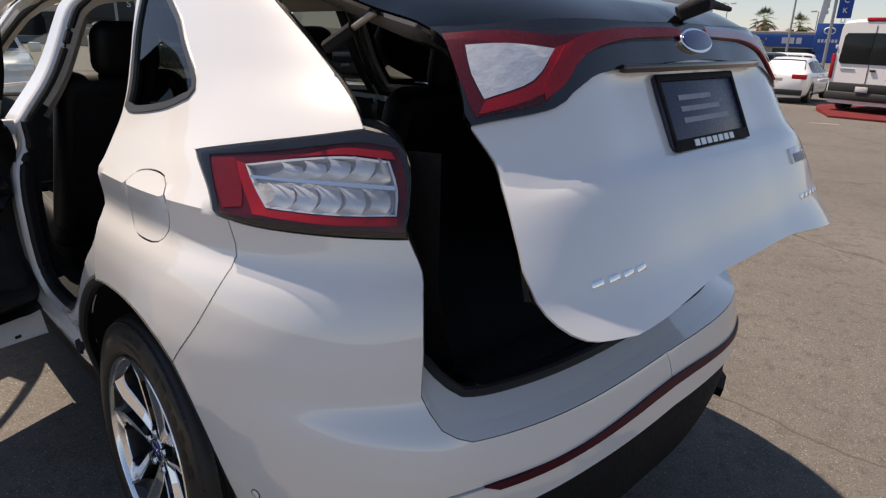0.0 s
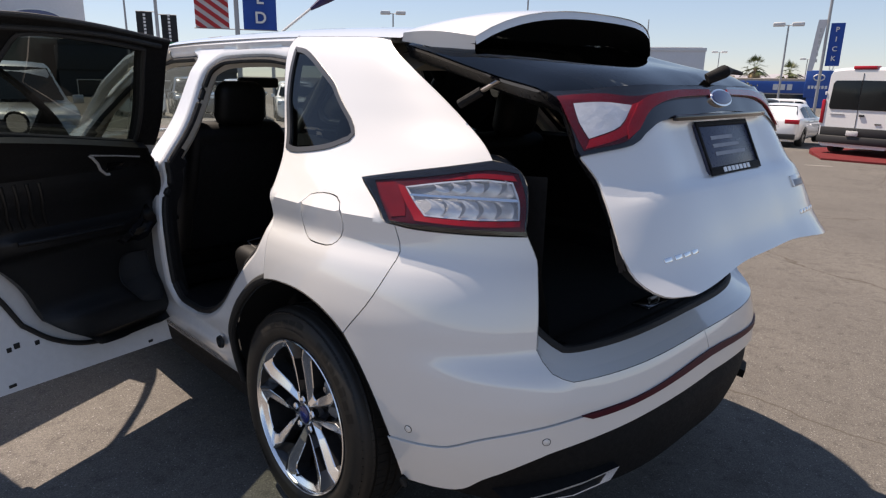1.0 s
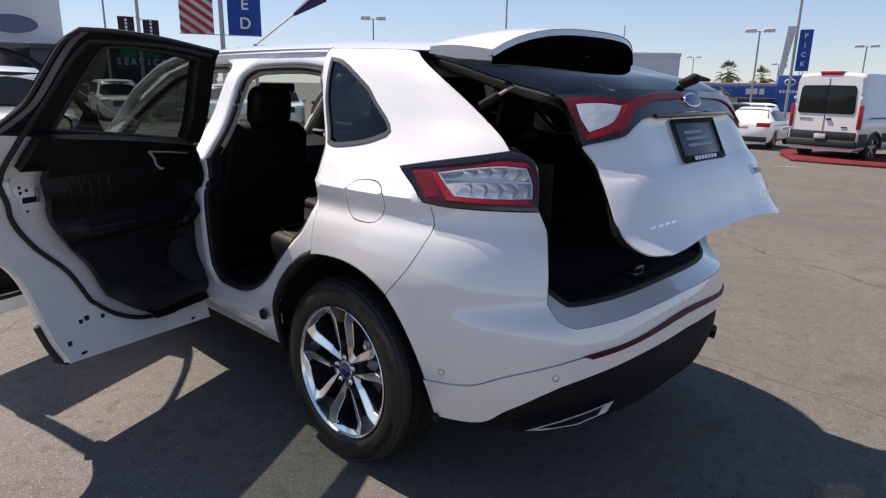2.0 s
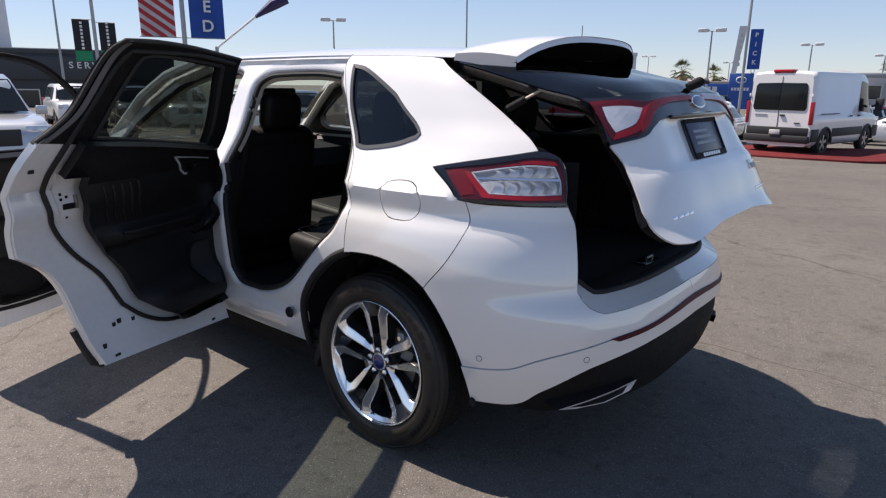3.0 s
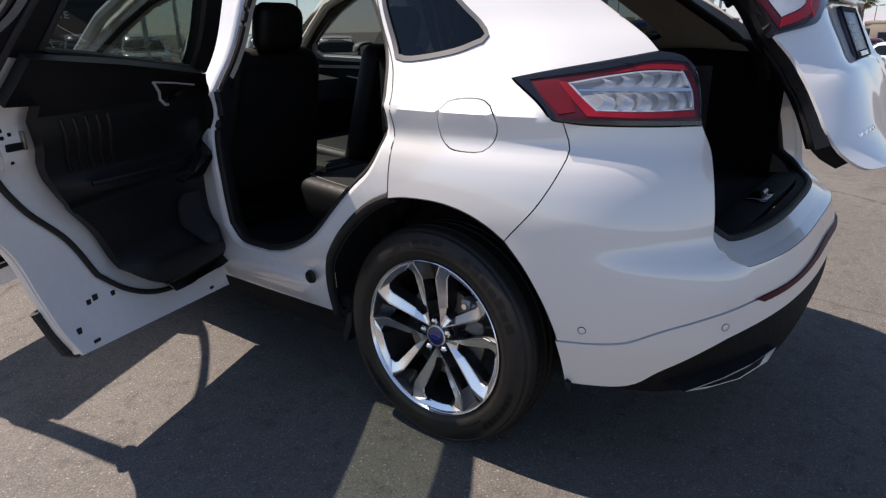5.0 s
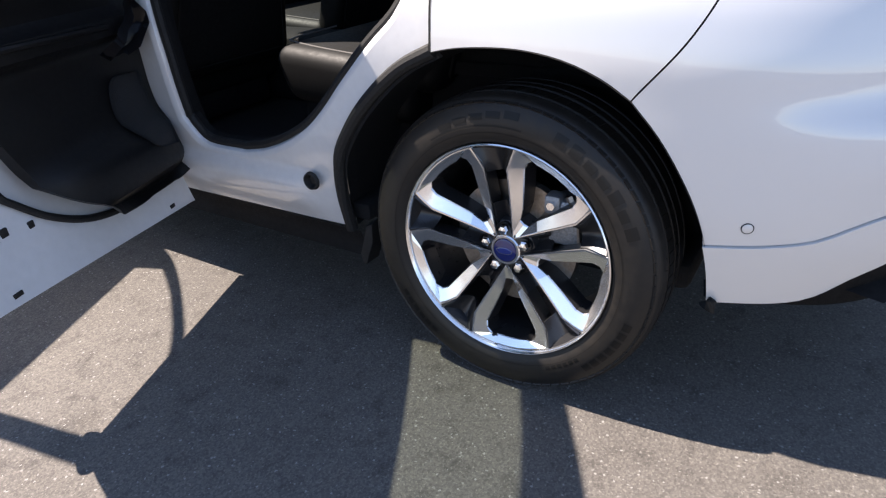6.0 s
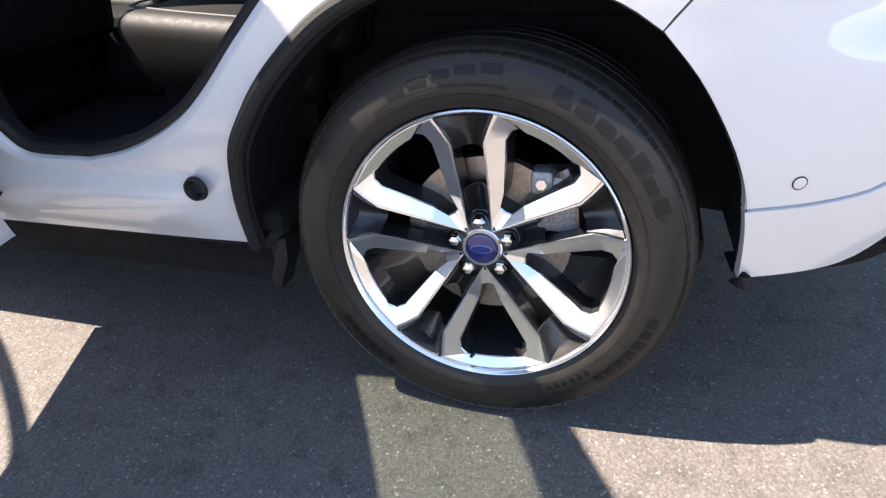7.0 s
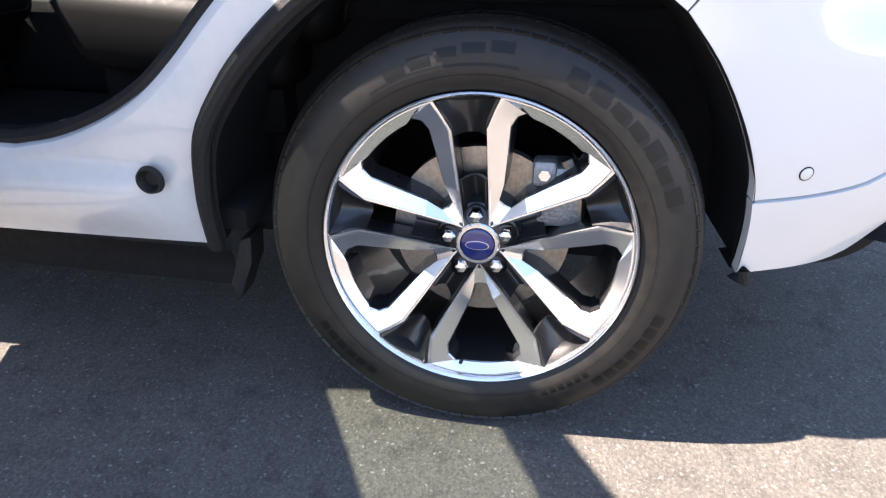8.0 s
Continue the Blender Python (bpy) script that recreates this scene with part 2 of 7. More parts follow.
def skin(s, z):
    """The left half of the body's outer skin: s runs from the nose (metres ahead of the axle) round the tail corner to the middle (-1.4)."""
    s, z = np.broadcast_arrays(np.asarray(s, float), np.asarray(z, float))
    W, L, n = (spline(z, SECTION[:, 0], SECTION[:, k]) for k in (1, 2, 3))
    a = np.clip((YC - s) / SR, 0, 1) * np.pi / 2
    r = (np.cos(a)**n + np.sin(a)**n + 1e-12)**(-1 / n)
    x = -W * r * np.cos(a)
    y = np.where(s > YC, s, YC - (L + YC) * r * np.sin(a))
    far = np.clip(s - 2.1, 0, None)
    x = x * (1 - 0.10 * far**2)
    drop = np.where(z > 1.3, np.clip((z - 1.3) / 0.4, 0, 1), 0) * (0.03 * np.clip(0.9 - y, 0, 2)**2 + 0.035 * np.clip(y - 1.2, 0, 9)**2)
    return np.stack([x, y, z - drop], -1)


def normals(f, s, z):
    e = 1e-3
    n = np.cross(f(s + e, z) - f(s - e, z), f(s, z + e) - f(s, z - e))
    n /= np.linalg.norm(n, axis=-1, keepdims=True) + 1e-9
    return n


def panel(outer, holes=(), off=0.0, depth=0.0, h=0.03, f=skin, right=False, xf=None, hem=True):
    """A piece of the skin inside an outline with holes, laid off metres outwards, its edges turned in by depth."""
    from mathutils.geometry import delaunay_2d_cdt
    loops = [list(outer)] + [list(q) for q in holes]
    p = np.array(outer)
    gs, gz = np.meshgrid(np.arange(p[:, 0].min(), p[:, 0].max(), h), np.arange(p[:, 1].min(), p[:, 1].max(), h))
    g = np.stack([gs.ravel(), gz.ravel()], 1)
    g = g[inside(g, outer)]
    for q in holes:
        g = g[~inside(g, q)]
    for q in loops:
        if len(g):
            g = g[~near(g, q, h * 0.55)]
    pts, edges = [], []
    for q in loops:
        b = len(pts)
        pts += [Vector(v) for v in q]
        edges += [(b + i, b + (i + 1) % len(q)) for i in range(len(q))]
    pts += [Vector(v) for v in g]
    v2, e2, f2, *_ = delaunay_2d_cdt(pts, edges, [], 0, 1e-6)
    v2 = np.array([tuple(v) for v in v2])
    tri = np.array([t for t in f2 if len(t) == 3])
    mid = v2[tri].mean(1)
    keep = inside(mid, outer)
    for q in holes:
        keep &= ~inside(mid, q)
    tri = tri[keep]
    P = f(v2[:, 0], v2[:, 1])
    N = normals(f, v2[:, 0], v2[:, 1])
    if (N[:, 0] * np.sign(P[:, 0] + 1e-6)).sum() < 0:
        N = -N
    P = P + N * off
    bm = bmesh.new()
    vs = [bm.verts.new(q) for q in P]
    for t in tri:
        bm.faces.new([vs[i] for i in t])
    bm.verts.index_update()
    bm.verts.ensure_lookup_table()
    if depth:
        for e in [e for e in bm.edges if len(e.link_faces) == 1]:
            if not hem:
                continue
            a, b = e.verts
            if a not in panel.inner:
                panel.inner[a] = bm.verts.new(Vector(P[a.index] - N[a.index] * depth) if a.index >= 0 else a.co)
            if b not in panel.inner:
                panel.inner[b] = bm.verts.new(Vector(P[b.index] - N[b.index] * depth) if b.index >= 0 else b.co)
            bm.faces.new((a, b, panel.inner[b], panel.inner[a]))
        panel.inner.clear()
    bmesh.ops.delete(bm, geom=[v for v in bm.verts if not v.link_faces], context="VERTS")
    if xf is not None:
        for v in bm.verts:
            v.co = xf(v.co)
    if right:
        for v in bm.verts:
            v.co.x = -v.co.x
    bmesh.ops.recalc_face_normals(bm, faces=bm.faces)
    return bm


panel.inner = {}


def shrink(poly, d):
    """The outline drawn in by about d."""
    p = np.array(poly)
    t = np.roll(p, -1, 0) - np.roll(p, 1, 0)
    n = np.stack([-t[:, 1], t[:, 0]], 1)
    n /= np.linalg.norm(n, axis=1, keepdims=True) + 1e-9
    area = (p[:, 0] * np.roll(p[:, 1], -1) - np.roll(p[:, 0], -1) * p[:, 1]).sum()
    return [tuple(q) for q in p + n * (d if area > 0 else -d)]


def lay(poly, off=0.0, f=skin, right=False, xf=None):
    """The outline's points on the skin."""
    p = np.array(poly)
    P, N = f(p[:, 0], p[:, 1]), normals(f, p[:, 0], p[:, 1])
    if (N[:, 0] * np.sign(P[:, 0] + 1e-6)).sum() < 0:
        N = -N
    out = [Vector(q) for q in P + N * off]
    if xf:
        out = [xf(q) for q in out]
    return [Vector((-q.x, q.y, q.z)) for q in out] if right else out


def strip(A, B, closed=True, bm=None):
    """A band of faces between two rows of points."""
    out = bm or bmesh.new()
    a, b = [out.verts.new(p) for p in A], [out.verts.new(p) for p in B]
    for i in range(len(a) - (0 if closed else 1)):
        j = (i + 1) % len(a)
        out.faces.new((a[i], a[j], b[j], b[i]))
    bmesh.ops.recalc_face_normals(out, faces=out.faces)
    return out

# ---------------------------------------------------------------- ground


def ground_z(x, y):
    """The lot falls away gently beyond the car's far side."""
    k = min(max(x - 1.5, 0.0), 34.0)
    return -0.0275 * k * min(1, k / 6)


def build_ground():
    bm = bmesh.new()
    xs = [-3000, -600, -120, -40, -20, -10, -6, -3, -1, 1, 1.5, 2.5, 3.5, 4.5, 5.5, 6.5, 7.5, 10, 14, 18, 22, 26, 30, 34, 35.5, 40, 80, 200, 700, 3000]
    ys = [-3000, -600, -120, -40, -15, -6, -3, 0, 3, 6, 15, 40, 120, 600, 3000]
    sheet(lambda x, y: (x, y, ground_z(x, y)), xs, ys, bm=bm)
    m = bpy.data.materials.new("worn_asphalt")
    m.use_nodes = True
    n, lk = m.node_tree.nodes, m.node_tree.links.new
    b = n["Principled BSDF"]
    at = n.new("ShaderNodeTexCoord").outputs["Object"]

    def noise_at(scale, detail=4, rough=0.6):
        t = n.new("ShaderNodeTexNoise")
        t.inputs["Scale"].default_value, t.inputs["Detail"].default_value, t.inputs["Roughness"].default_value = scale, detail, rough
        lk(at, t.inputs["Vector"])
        return t.outputs[0]

    def mixed(fac, a, b_, lo=0.0, hi=1.0):
        r, x = n.new("ShaderNodeMapRange"), n.new("ShaderNodeMix")
        r.inputs["From Min"].default_value, r.inputs["From Max"].default_value = lo, hi
        x.data_type = "RGBA"
        lk(fac, r.inputs["Value"]), lk(r.outputs[0], x.inputs["Factor"])
        for k, c in (("A", a), ("B", b_)):
            if isinstance(c, tuple):
                x.inputs[k].default_value = (*c, 1)
            else:
                lk(c, x.inputs[k])
        return x.outputs["Result"]

    base = mixed(noise_at(0.35, 6), (0.090, 0.082, 0.074), (0.120, 0.110, 0.098), 0.35, 0.68)
    base = mixed(noise_at(2.6, 5), base, (0.066, 0.059, 0.052), 0.55, 0.78)
    base = mixed(noise_at(14, 5), base, (0.068, 0.062, 0.056), 0.52, 0.72)
    base = mixed(noise_at(150, 2), base, (0.168, 0.156, 0.140), 0.56, 0.72)
    stone = n.new("ShaderNodeTexVoronoi")
    stone.inputs["Scale"].default_value, stone.inputs["Randomness"].default_value = 210, 1.0
    lk(at, stone.inputs["Vector"])
    tone, lit = n.new("ShaderNodeSeparateColor"), n.new("ShaderNodeMix")
    lk(stone.outputs["Color"], tone.inputs[0])
    lit.data_type, lit.blend_type, lit.inputs["Factor"].default_value = "RGBA", "MULTIPLY", 1.0
    lk(base, lit.inputs["A"])
    lk(mixed(tone.outputs[0], (0.80, 0.80, 0.81), (1.30, 1.29, 1.27)), lit.inputs["B"])
    base = lit.outputs["Result"]
    base = mixed(noise_at(95, 3), base, (0.052, 0.048, 0.044), 0.60, 0.88)
    base = mixed(tone.outputs[1], base, (0.24, 0.23, 0.215), 0.982, 0.992)
    v = n.new("ShaderNodeTexVoronoi")
    v.feature, v.inputs["Scale"].default_value = "DISTANCE_TO_EDGE", 0.22
    warp, add = n.new("ShaderNodeTexNoise"), n.new("ShaderNodeMix")
    warp.inputs["Scale"].default_value, warp.inputs["Detail"].default_value = 1.7, 8
    add.data_type, add.inputs["Factor"].default_value = "RGBA", 0.25
    lk(at, warp.inputs["Vector"]), lk(at, add.inputs["A"]), lk(warp.outputs["Color"], add.inputs["B"]), lk(add.outputs["Result"], v.inputs["Vector"])
    base = mixed(v.outputs["Distance"], (0.068, 0.058, 0.046), base, 0.0, 0.0018)
    # the colour grows paler towards the car's left, between x -0.6 and -1.8
    xyz = n.new("ShaderNodeSeparateXYZ")
    lk(at, xyz.inputs[0])
    pale, gain = n.new("ShaderNodeMapRange"), n.new("ShaderNodeMix")
    pale.inputs["From Min"].default_value, pale.inputs["From Max"].default_value = -0.6, -1.8
    pale.inputs["To Min"].default_value, pale.inputs["To Max"].default_value = 0.0, 1.0
    gain.data_type, gain.blend_type = "RGBA", "MULTIPLY"
    gain.inputs["B"].default_value = (1.28, 1.28, 1.30, 1)
    lk(xyz.outputs["X"], pale.inputs["Value"]), lk(pale.outputs[0], gain.inputs["Factor"]), lk(base, gain.inputs["A"])
    base = gain.outputs["Result"]
    lk(base, b.inputs["Base Color"])
    b.inputs["Roughness"].default_value = 0.88
    b.inputs["Specular IOR Level"].default_value = 0.25
    bp = n.new("ShaderNodeBump")
    bp.inputs["Strength"].default_value, bp.inputs["Distance"].default_value = 0.7, 0.010
    lk(noise_at(75, 9, 0.78), bp.inputs["Height"]), lk(bp.outputs[0], b.inputs["Normal"])
    g = part("ground", bm, m, smooth=False)
    tagged(g, "sun-bleached grey-brown asphalt of a car lot", "ground", kind="structure")


build_ground()

# ---------------------------------------------------------------- the car
car = thing("suv_car", (0, 0, 0), "white pearl five-door SUV with open side doors and its tailgate ajar", "car")

ARCH_F = [(0.51, 0.30), (0.50, 0.42), (0.47, 0.54), (0.42, 0.62), (0.37, 0.68), (0.30, 0.745), (0.23, 0.795), (0.15, 0.832)]
ARCH_R1 = [(0.15, 0.832), (0.07, 0.845), (-0.04, 0.848), (-0.13, 0.833), (-0.20, 0.803), (-0.25, 0.765)]
ARCH_R2 = [(-0.25, 0.765), (-0.29, 0.70), (-0.32, 0.63), (-0.34, 0.56), (-0.355, 0.48), (-0.37, 0.40), (-0.385, 0.330)]
SEAM = [(-0.25, 0.765), (-0.33, 0.865), (-0.38, 0.955), (-0.40, 1.025), (-0.385, 1.096)]
LAMP_LOW = [(-0.385, 1.096), (-0.36, 1.100), (-0.30, 1.148), (-0.21, 1.205)]
LAMP_TOP = [(-0.21, 1.205), (-0.34, 1.231), (-0.46, 1.252), (-0.60, 1.275)]
LAMP_REAR = [(-0.60, 1.275), (-0.66, 1.262), (-0.70, 1.215), (-0.722, 1.150), (-0.735, 1.085)]
LAMP_BASE = [(-0.735, 1.085), (-0.58, 1.087), (-0.45, 1.090), (-0.385, 1.096)]
PILLAR_REAR = [(-0.60, 1.275), (-0.575, 1.36), (-0.52, 1.46), (-0.43, 1.55), (-0.33, 1.615), (-0.28, 1.64)]
DOORCUT_R = [(0.50, 1.64), (0.485, 1.60), (0.46, 1.55), (0.34, 1.36), (0.22, 1.21), (0.17, 1.10), (0.152, 1.0), (0.15, 0.832)]
QWIN = curve([(0.435, 1.600), (0.32, 1.580), (0.11, 1.485), (-0.06, 1.385), (-0.105, 1.345)], [(-0.105, 1.345), (-0.115, 1.32), (-0.095, 1.298)], [(-0.095, 1.298), (0.01, 1.265), (0.17, 1.242), (0.235, 1.25)], [(0.235, 1.25), (0.36, 1.42), (0.435, 1.60)])
FUEL = curve([(-0.014, 1.085), (-0.016, 1.115), (-0.035, 1.138), (-0.09, 1.150), (-0.155, 1.146), (-0.195, 1.115), (-0.210, 1.075), (-0.200, 1.035), (-0.17, 1.005), (-0.12, 0.999), (-0.06, 1.005), (-0.024, 1.035), (-0.014, 1.085)])


def quarter(right):
    out = curve(ARCH_R1, SEAM, LAMP_LOW, LAMP_TOP, PILLAR_REAR, [(-0.28, 1.64), (0.50, 1.64)], DOORCUT_R)
    q = part("quarter_panel", panel(shrink(out, 0.0018), [QWIN] + ([] if right else [FUEL]), depth=0.022, h=0.017, right=right), PAINT, car)
    if not right:
        part("fuel_door", panel(shrink(FUEL, 0.0035), depth=0.012, h=0.015), PAINT, q)
        part("fuel_recess", panel(shrink(FUEL, -0.004), off=-0.014, h=0.03), RUBBER, q)
    w = part("window_trim", panel(QWIN, [shrink(QWIN, 0.016)], off=0.004, depth=0.012, h=0.02, right=right), BLACK if right else mat("satin_window_trim", (0.10, 0.10, 0.10), 0.35, 0.6), q)
    part("quarter_window", panel(shrink(QWIN, 0.014), off=-0.004, h=0.05, right=right), TINT, q, "dark tinted quarter window")
    return q


for side in (False, True):
    quarter(side)

# rear bumper: both corners and the middle are one moulding
GATE_EDGE = [(-0.735, 1.085), (-0.765, 0.985), (-0.772, 0.88), (-0.765, 0.79)]
GATE_CORNER = [(-0.765, 0.79), (-0.785, 0.735), (-0.83, 0.712)]
GATE_FOOT = [(-0.83, 0.712), (-0.96, 0.716), (-1.2, 0.722), (-1.40, 0.724)]
VAL_TOP = [(-0.385, 0.330), (-0.53, 0.350), (-0.61, 0.425), (-0.77, 0.522), (-1.04, 0.575), (-1.40, 0.590)]
REFLECTOR = curve([(-0.835, 0.619), (-0.95, 0.631), (-1.25, 0.658), (-1.40, 0.664)], [(-1.40, 0.664), (-1.40, 0.643)], [(-1.40, 0.643), (-1.2, 0.637), (-0.95, 0.614), (-0.862, 0.606)], [(-0.862, 0.606), (-0.835, 0.619)])


def bump_skin(s, z):
    """The skin with the bumper's ledge under the tailgate, its crease and the tucked corner below it."""
    P = skin(s, z)
    ledge = np.clip((-s - 0.42) / 0.33, 0, 1)
    k = np.clip((0.775 - z) / 0.065, 0, 1)
    shelf = 0.030 * ledge * k * k * (3 - 2 * k) * np.clip((z - 0.52) / 0.12, 0, 1)
    n = np.stack([P[..., 0] * 0.6, P[..., 1], 0 * z], -1)
    n /= np.linalg.norm(n, axis=-1, keepdims=True) + 1e-9
    return P + n * shelf[..., None]


def mirrored(bm):
    """Adds the other half and welds the middle."""
    g = bmesh.ops.duplicate(bm, geom=bm.verts[:] + bm.edges[:] + bm.faces[:])["geom"]
    for e in g:
        if isinstance(e, bmesh.types.BMVert):
            e.co.x = -e.co.x
    bmesh.ops.delete(bm, geom=[f for f in bm.faces if all(abs(v.co.x) < 0.0015 for v in f.verts)], context="FACES")
    bmesh.ops.remove_doubles(bm, verts=bm.verts[:], dist=0.002)
    bmesh.ops.recalc_face_normals(bm, faces=bm.faces)
    return bm


CREASE = [(-0.352, 0.480), (-0.44, 0.489), (-0.51, 0.504), (-0.56, 0.530), (-0.61, 0.553), (-0.70, 0.583), (-0.79, 0.607), (-0.862, 0.622)]
CREASE_MID = [(-0.862, 0.622), (-0.95, 0.630), (-1.2, 0.645), (-1.40, 0.648)]
ARCH_UP, ARCH_DOWN = ARCH_R2[:4] + [(-0.352, 0.480)], [(-0.352, 0.480), (-0.37, 0.40), (-0.385, 0.330)]
bump_up = curve(ARCH_UP, CREASE, CREASE_MID, [(-1.40, 0.648), (-1.40, 0.724)], GATE_FOOT[::-1], GATE_CORNER[::-1], GATE_EDGE[::-1], LAMP_BASE, SEAM[::-1])
bump_low = curve(ARCH_DOWN, VAL_TOP, [(-1.40, 0.590), (-1.40, 0.646)], [(q[0], q[1] - 0.002) for q in CREASE_MID[::-1]], [(q[0], q[1] - 0.002) for q in CREASE[::-1]], [(-0.352, 0.478), (-0.352, 0.480)])
bumper = part("rear_bumper", mirrored(panel(shrink(bump_up, 0.0016), [], f=bump_skin, h=0.02, depth=0.02)), PAINT, car)
part("bumper_skirt", mirrored(panel(bump_low, [], f=bump_skin, off=0.005, h=0.02, depth=0.02)), PAINT, bumper)
part("reflector_strip", mirrored(panel(REFLECTOR, [], f=bump_skin, off=0.007, depth=0.01, h=0.03)), DARKRED, bumper, "dark red reflector strip")


def val_skin(s, z):
    P = skin(s, np.clip(z, 0.2, 2))
    return P * np.array([0.985, 0.985, 1.0])


val = curve(VAL_TOP, [(-1.40, 0.590), (-1.40, 0.35)], [(-1.40, 0.35), (-1.15, 0.34), (-0.95, 0.338), (-0.75, 0.318), (-0.62, 0.312), (-0.50, 0.322), (-0.42, 0.322)], [(-0.42, 0.322), (-0.385, 0.330)])
valance = part("lower_valance", mirrored(panel(val, [], f=val_skin, h=0.025, depth=0.05)), BLACK, car, "black plastic lower valance")
for side in (-1, 1):
    for sz, ss in ((0.528, -0.415), (0.551, -0.742)):
        p, q = bump_skin(np.array(ss), np.array(sz)), normals(bump_skin, np.array(ss), np.array(sz))
        q = -q if q[0] > 0 else q
        d = Vector((q[0] * -side, q[1], q[2]))
        m = Matrix.Translation(Vector((p[0] * -side, p[1], p[2])) + d * (0.005 if ss < -0.6 else 0.0005))
        turn = d.to_track_quat("Z", "Y").to_matrix().to_4x4()
        bm = lathe([(0.0, 0.0102), (0.0012, 0.0100), (0.0020, 0.0088), (0.0024, 0.0)], 20, "z")
        bmesh.ops.transform(bm, matrix=m @ turn, verts=bm.verts)
        sensor = part("parking_sensor", bm, PAINT, bumper)
        bm = lathe([(-0.001, 0.0120), (0.0007, 0.0119), (0.0007, 0.0104), (-0.001, 0.0102)], 20, "z")
        bmesh.ops.transform(bm, matrix=m @ turn, verts=bm.verts)
        part("sensor_ring", bm, RUBBER, sensor)

# door jambs, sill, pillars and roof rail behind the doors
OPEN_R = curve([(0.88, 0.468), (1.06, 0.475), (1.135, 0.56)], [(1.135, 0.56), (1.155, 0.80), (1.190, 1.0), (1.212, 1.25), (1.225, 1.45)], [(1.225, 1.45), (1.21, 1.54), (1.13, 1.587), (0.95, 1.598)], [(0.95, 1.598), (0.72, 1.598), (0.535, 1.585)], [(0.535, 1.585), (0.49, 1.53), (0.35, 1.36), (0.265, 1.225), (0.205, 1.08), (0.215, 0.98), (0.258, 0.893), (0.335, 0.822), (0.435, 0.725), (0.508, 0.650), (0.585, 0.585), (0.68, 0.530), (0.78, 0.490), (0.88, 0.468)])
OPEN_F = curve([(1.5, 0.46), (1.34, 0.49), (1.29, 0.60), (1.34, 1.0), (1.33, 1.45), (1.345, 1.57), (1.44, 1.61)], [(1.44, 1.61), (1.85, 1.590), (2.18, 1.44), (2.42, 1.27)], [(2.42, 1.27), (2.46, 1.13), (2.40, 0.9), (2.24, 0.58), (2.05, 0.47), (1.5, 0.46)])
JAMB_OUT = curve(ARCH_F[::-1], [(0.51, 0.30), (1.2, 0.290), (2.35, 0.285)], [(2.35, 0.285), (2.42, 0.6), (2.46, 1.0), (2.74, 1.12)], [(2.74, 1.12), (2.50, 1.345), (2.22, 1.52), (1.94, 1.628), (1.75, 1.655)], [(1.75, 1.655), (0.50, 1.64)], DOORCUT_R)


def jamb_skin(s, z):
    """The jamb lies behind the skin and bulges over the sill."""
    P = skin(s, z)
    n = np.stack([np.ones_like(z), 0 * z, 0 * z], -1)
    ease = lambda v: np.clip(v, 0, 1)**2 * (3 - 2 * np.clip(v, 0, 1))
    sill = -0.026 * ease((0.472 - z) / 0.05) * ease((z - 0.28) / 0.11) * ease((s - 0.52) / 0.16)
    head = 0.018 * ease((z - 1.50) / 0.08) - 0.046 * ease((z - 1.595) / 0.05)
    return P + n * (0.030 + sill + head)[..., None]


jamb = part("door_jamb", panel(JAMB_OUT, [OPEN_R, OPEN_F], f=jamb_skin, depth=0.004, h=0.02), JAMB, car)
part("cut_seal", tube([p + Vector((0.012, 0.006, 0)) for p in lay(curve(DOORCUT_R, closed=False))], 0.0065, 6), RUBBER, jamb)
part("cut_edge", strip(lay(curve(DOORCUT_R, closed=False)), lay(curve(DOORCUT_R, closed=False), 0, jamb_skin), False), JAMB, jamb)
for o in (OPEN_R, OPEN_F):
    rows = [lay(shrink(o, a), -b, jamb_skin) for a, b in ((0.0, 0.0), (0.009, 0.002), (0.016, 0.008), (0.020, 0.018), (0.022, 0.034))]
    bm = bmesh.new()
    for a, b in zip(rows, rows[1:]):
        strip(a, b, True, bm)
    bmesh.ops.remove_doubles(bm, verts=bm.verts[:], dist=1e-5)
    part("jamb_return", bm, JAMB, jamb)
    part("door_seal", tube(lay(shrink(o, 0.027), -0.030, jamb_skin), 0.014, 8, True), RUBBER, jamb)
    for name, m, test in (("upper_trim", BEIGE, lambda z: z > 1.18), ("lower_trim", BLACK, lambda z: z <= 1.20)):
        run = [q for q in shrink(o, 0.036)]
        k0 = next(k for k in range(len(run)) if test(run[k][1]) and not test(run[k - 1][1]))
        run = run[k0:] + run[:k0]
        run = [q for q in run if test(q[1])]
        part(name, strip(lay(run, -0.03, jamb_skin), lay(run, -0.060, jamb_skin), False), m, jamb)
part("sill_plug", lathe([(-0.900, 0.0), (-0.901, 0.014), (-0.913, 0.018), (-0.918, 0.021), (-0.918, 0.024), (-0.908, 0.027)], 24), RUBBER, jamb).location = (-0.014, 0.595, 0.452)
part("sill_guard", sheet(lambda y, k: (-0.855 + 0.012 * math.sin(k * math.pi / 4), y, 0.285 - 0.02 * k), [0.50, 0.9, 1.3, 1.8, 2.35], [0, 1, 2, 3, 4]), BLACK, jamb)
part("arch_lip", strip(lay(curve(ARCH_F, closed=False), 0.002, jamb_skin), [p + Vector((0.0, -0.018, -0.012)) for p in lay(curve(ARCH_F, closed=False), 0.010, jamb_skin)], False), CARPET, jamb)
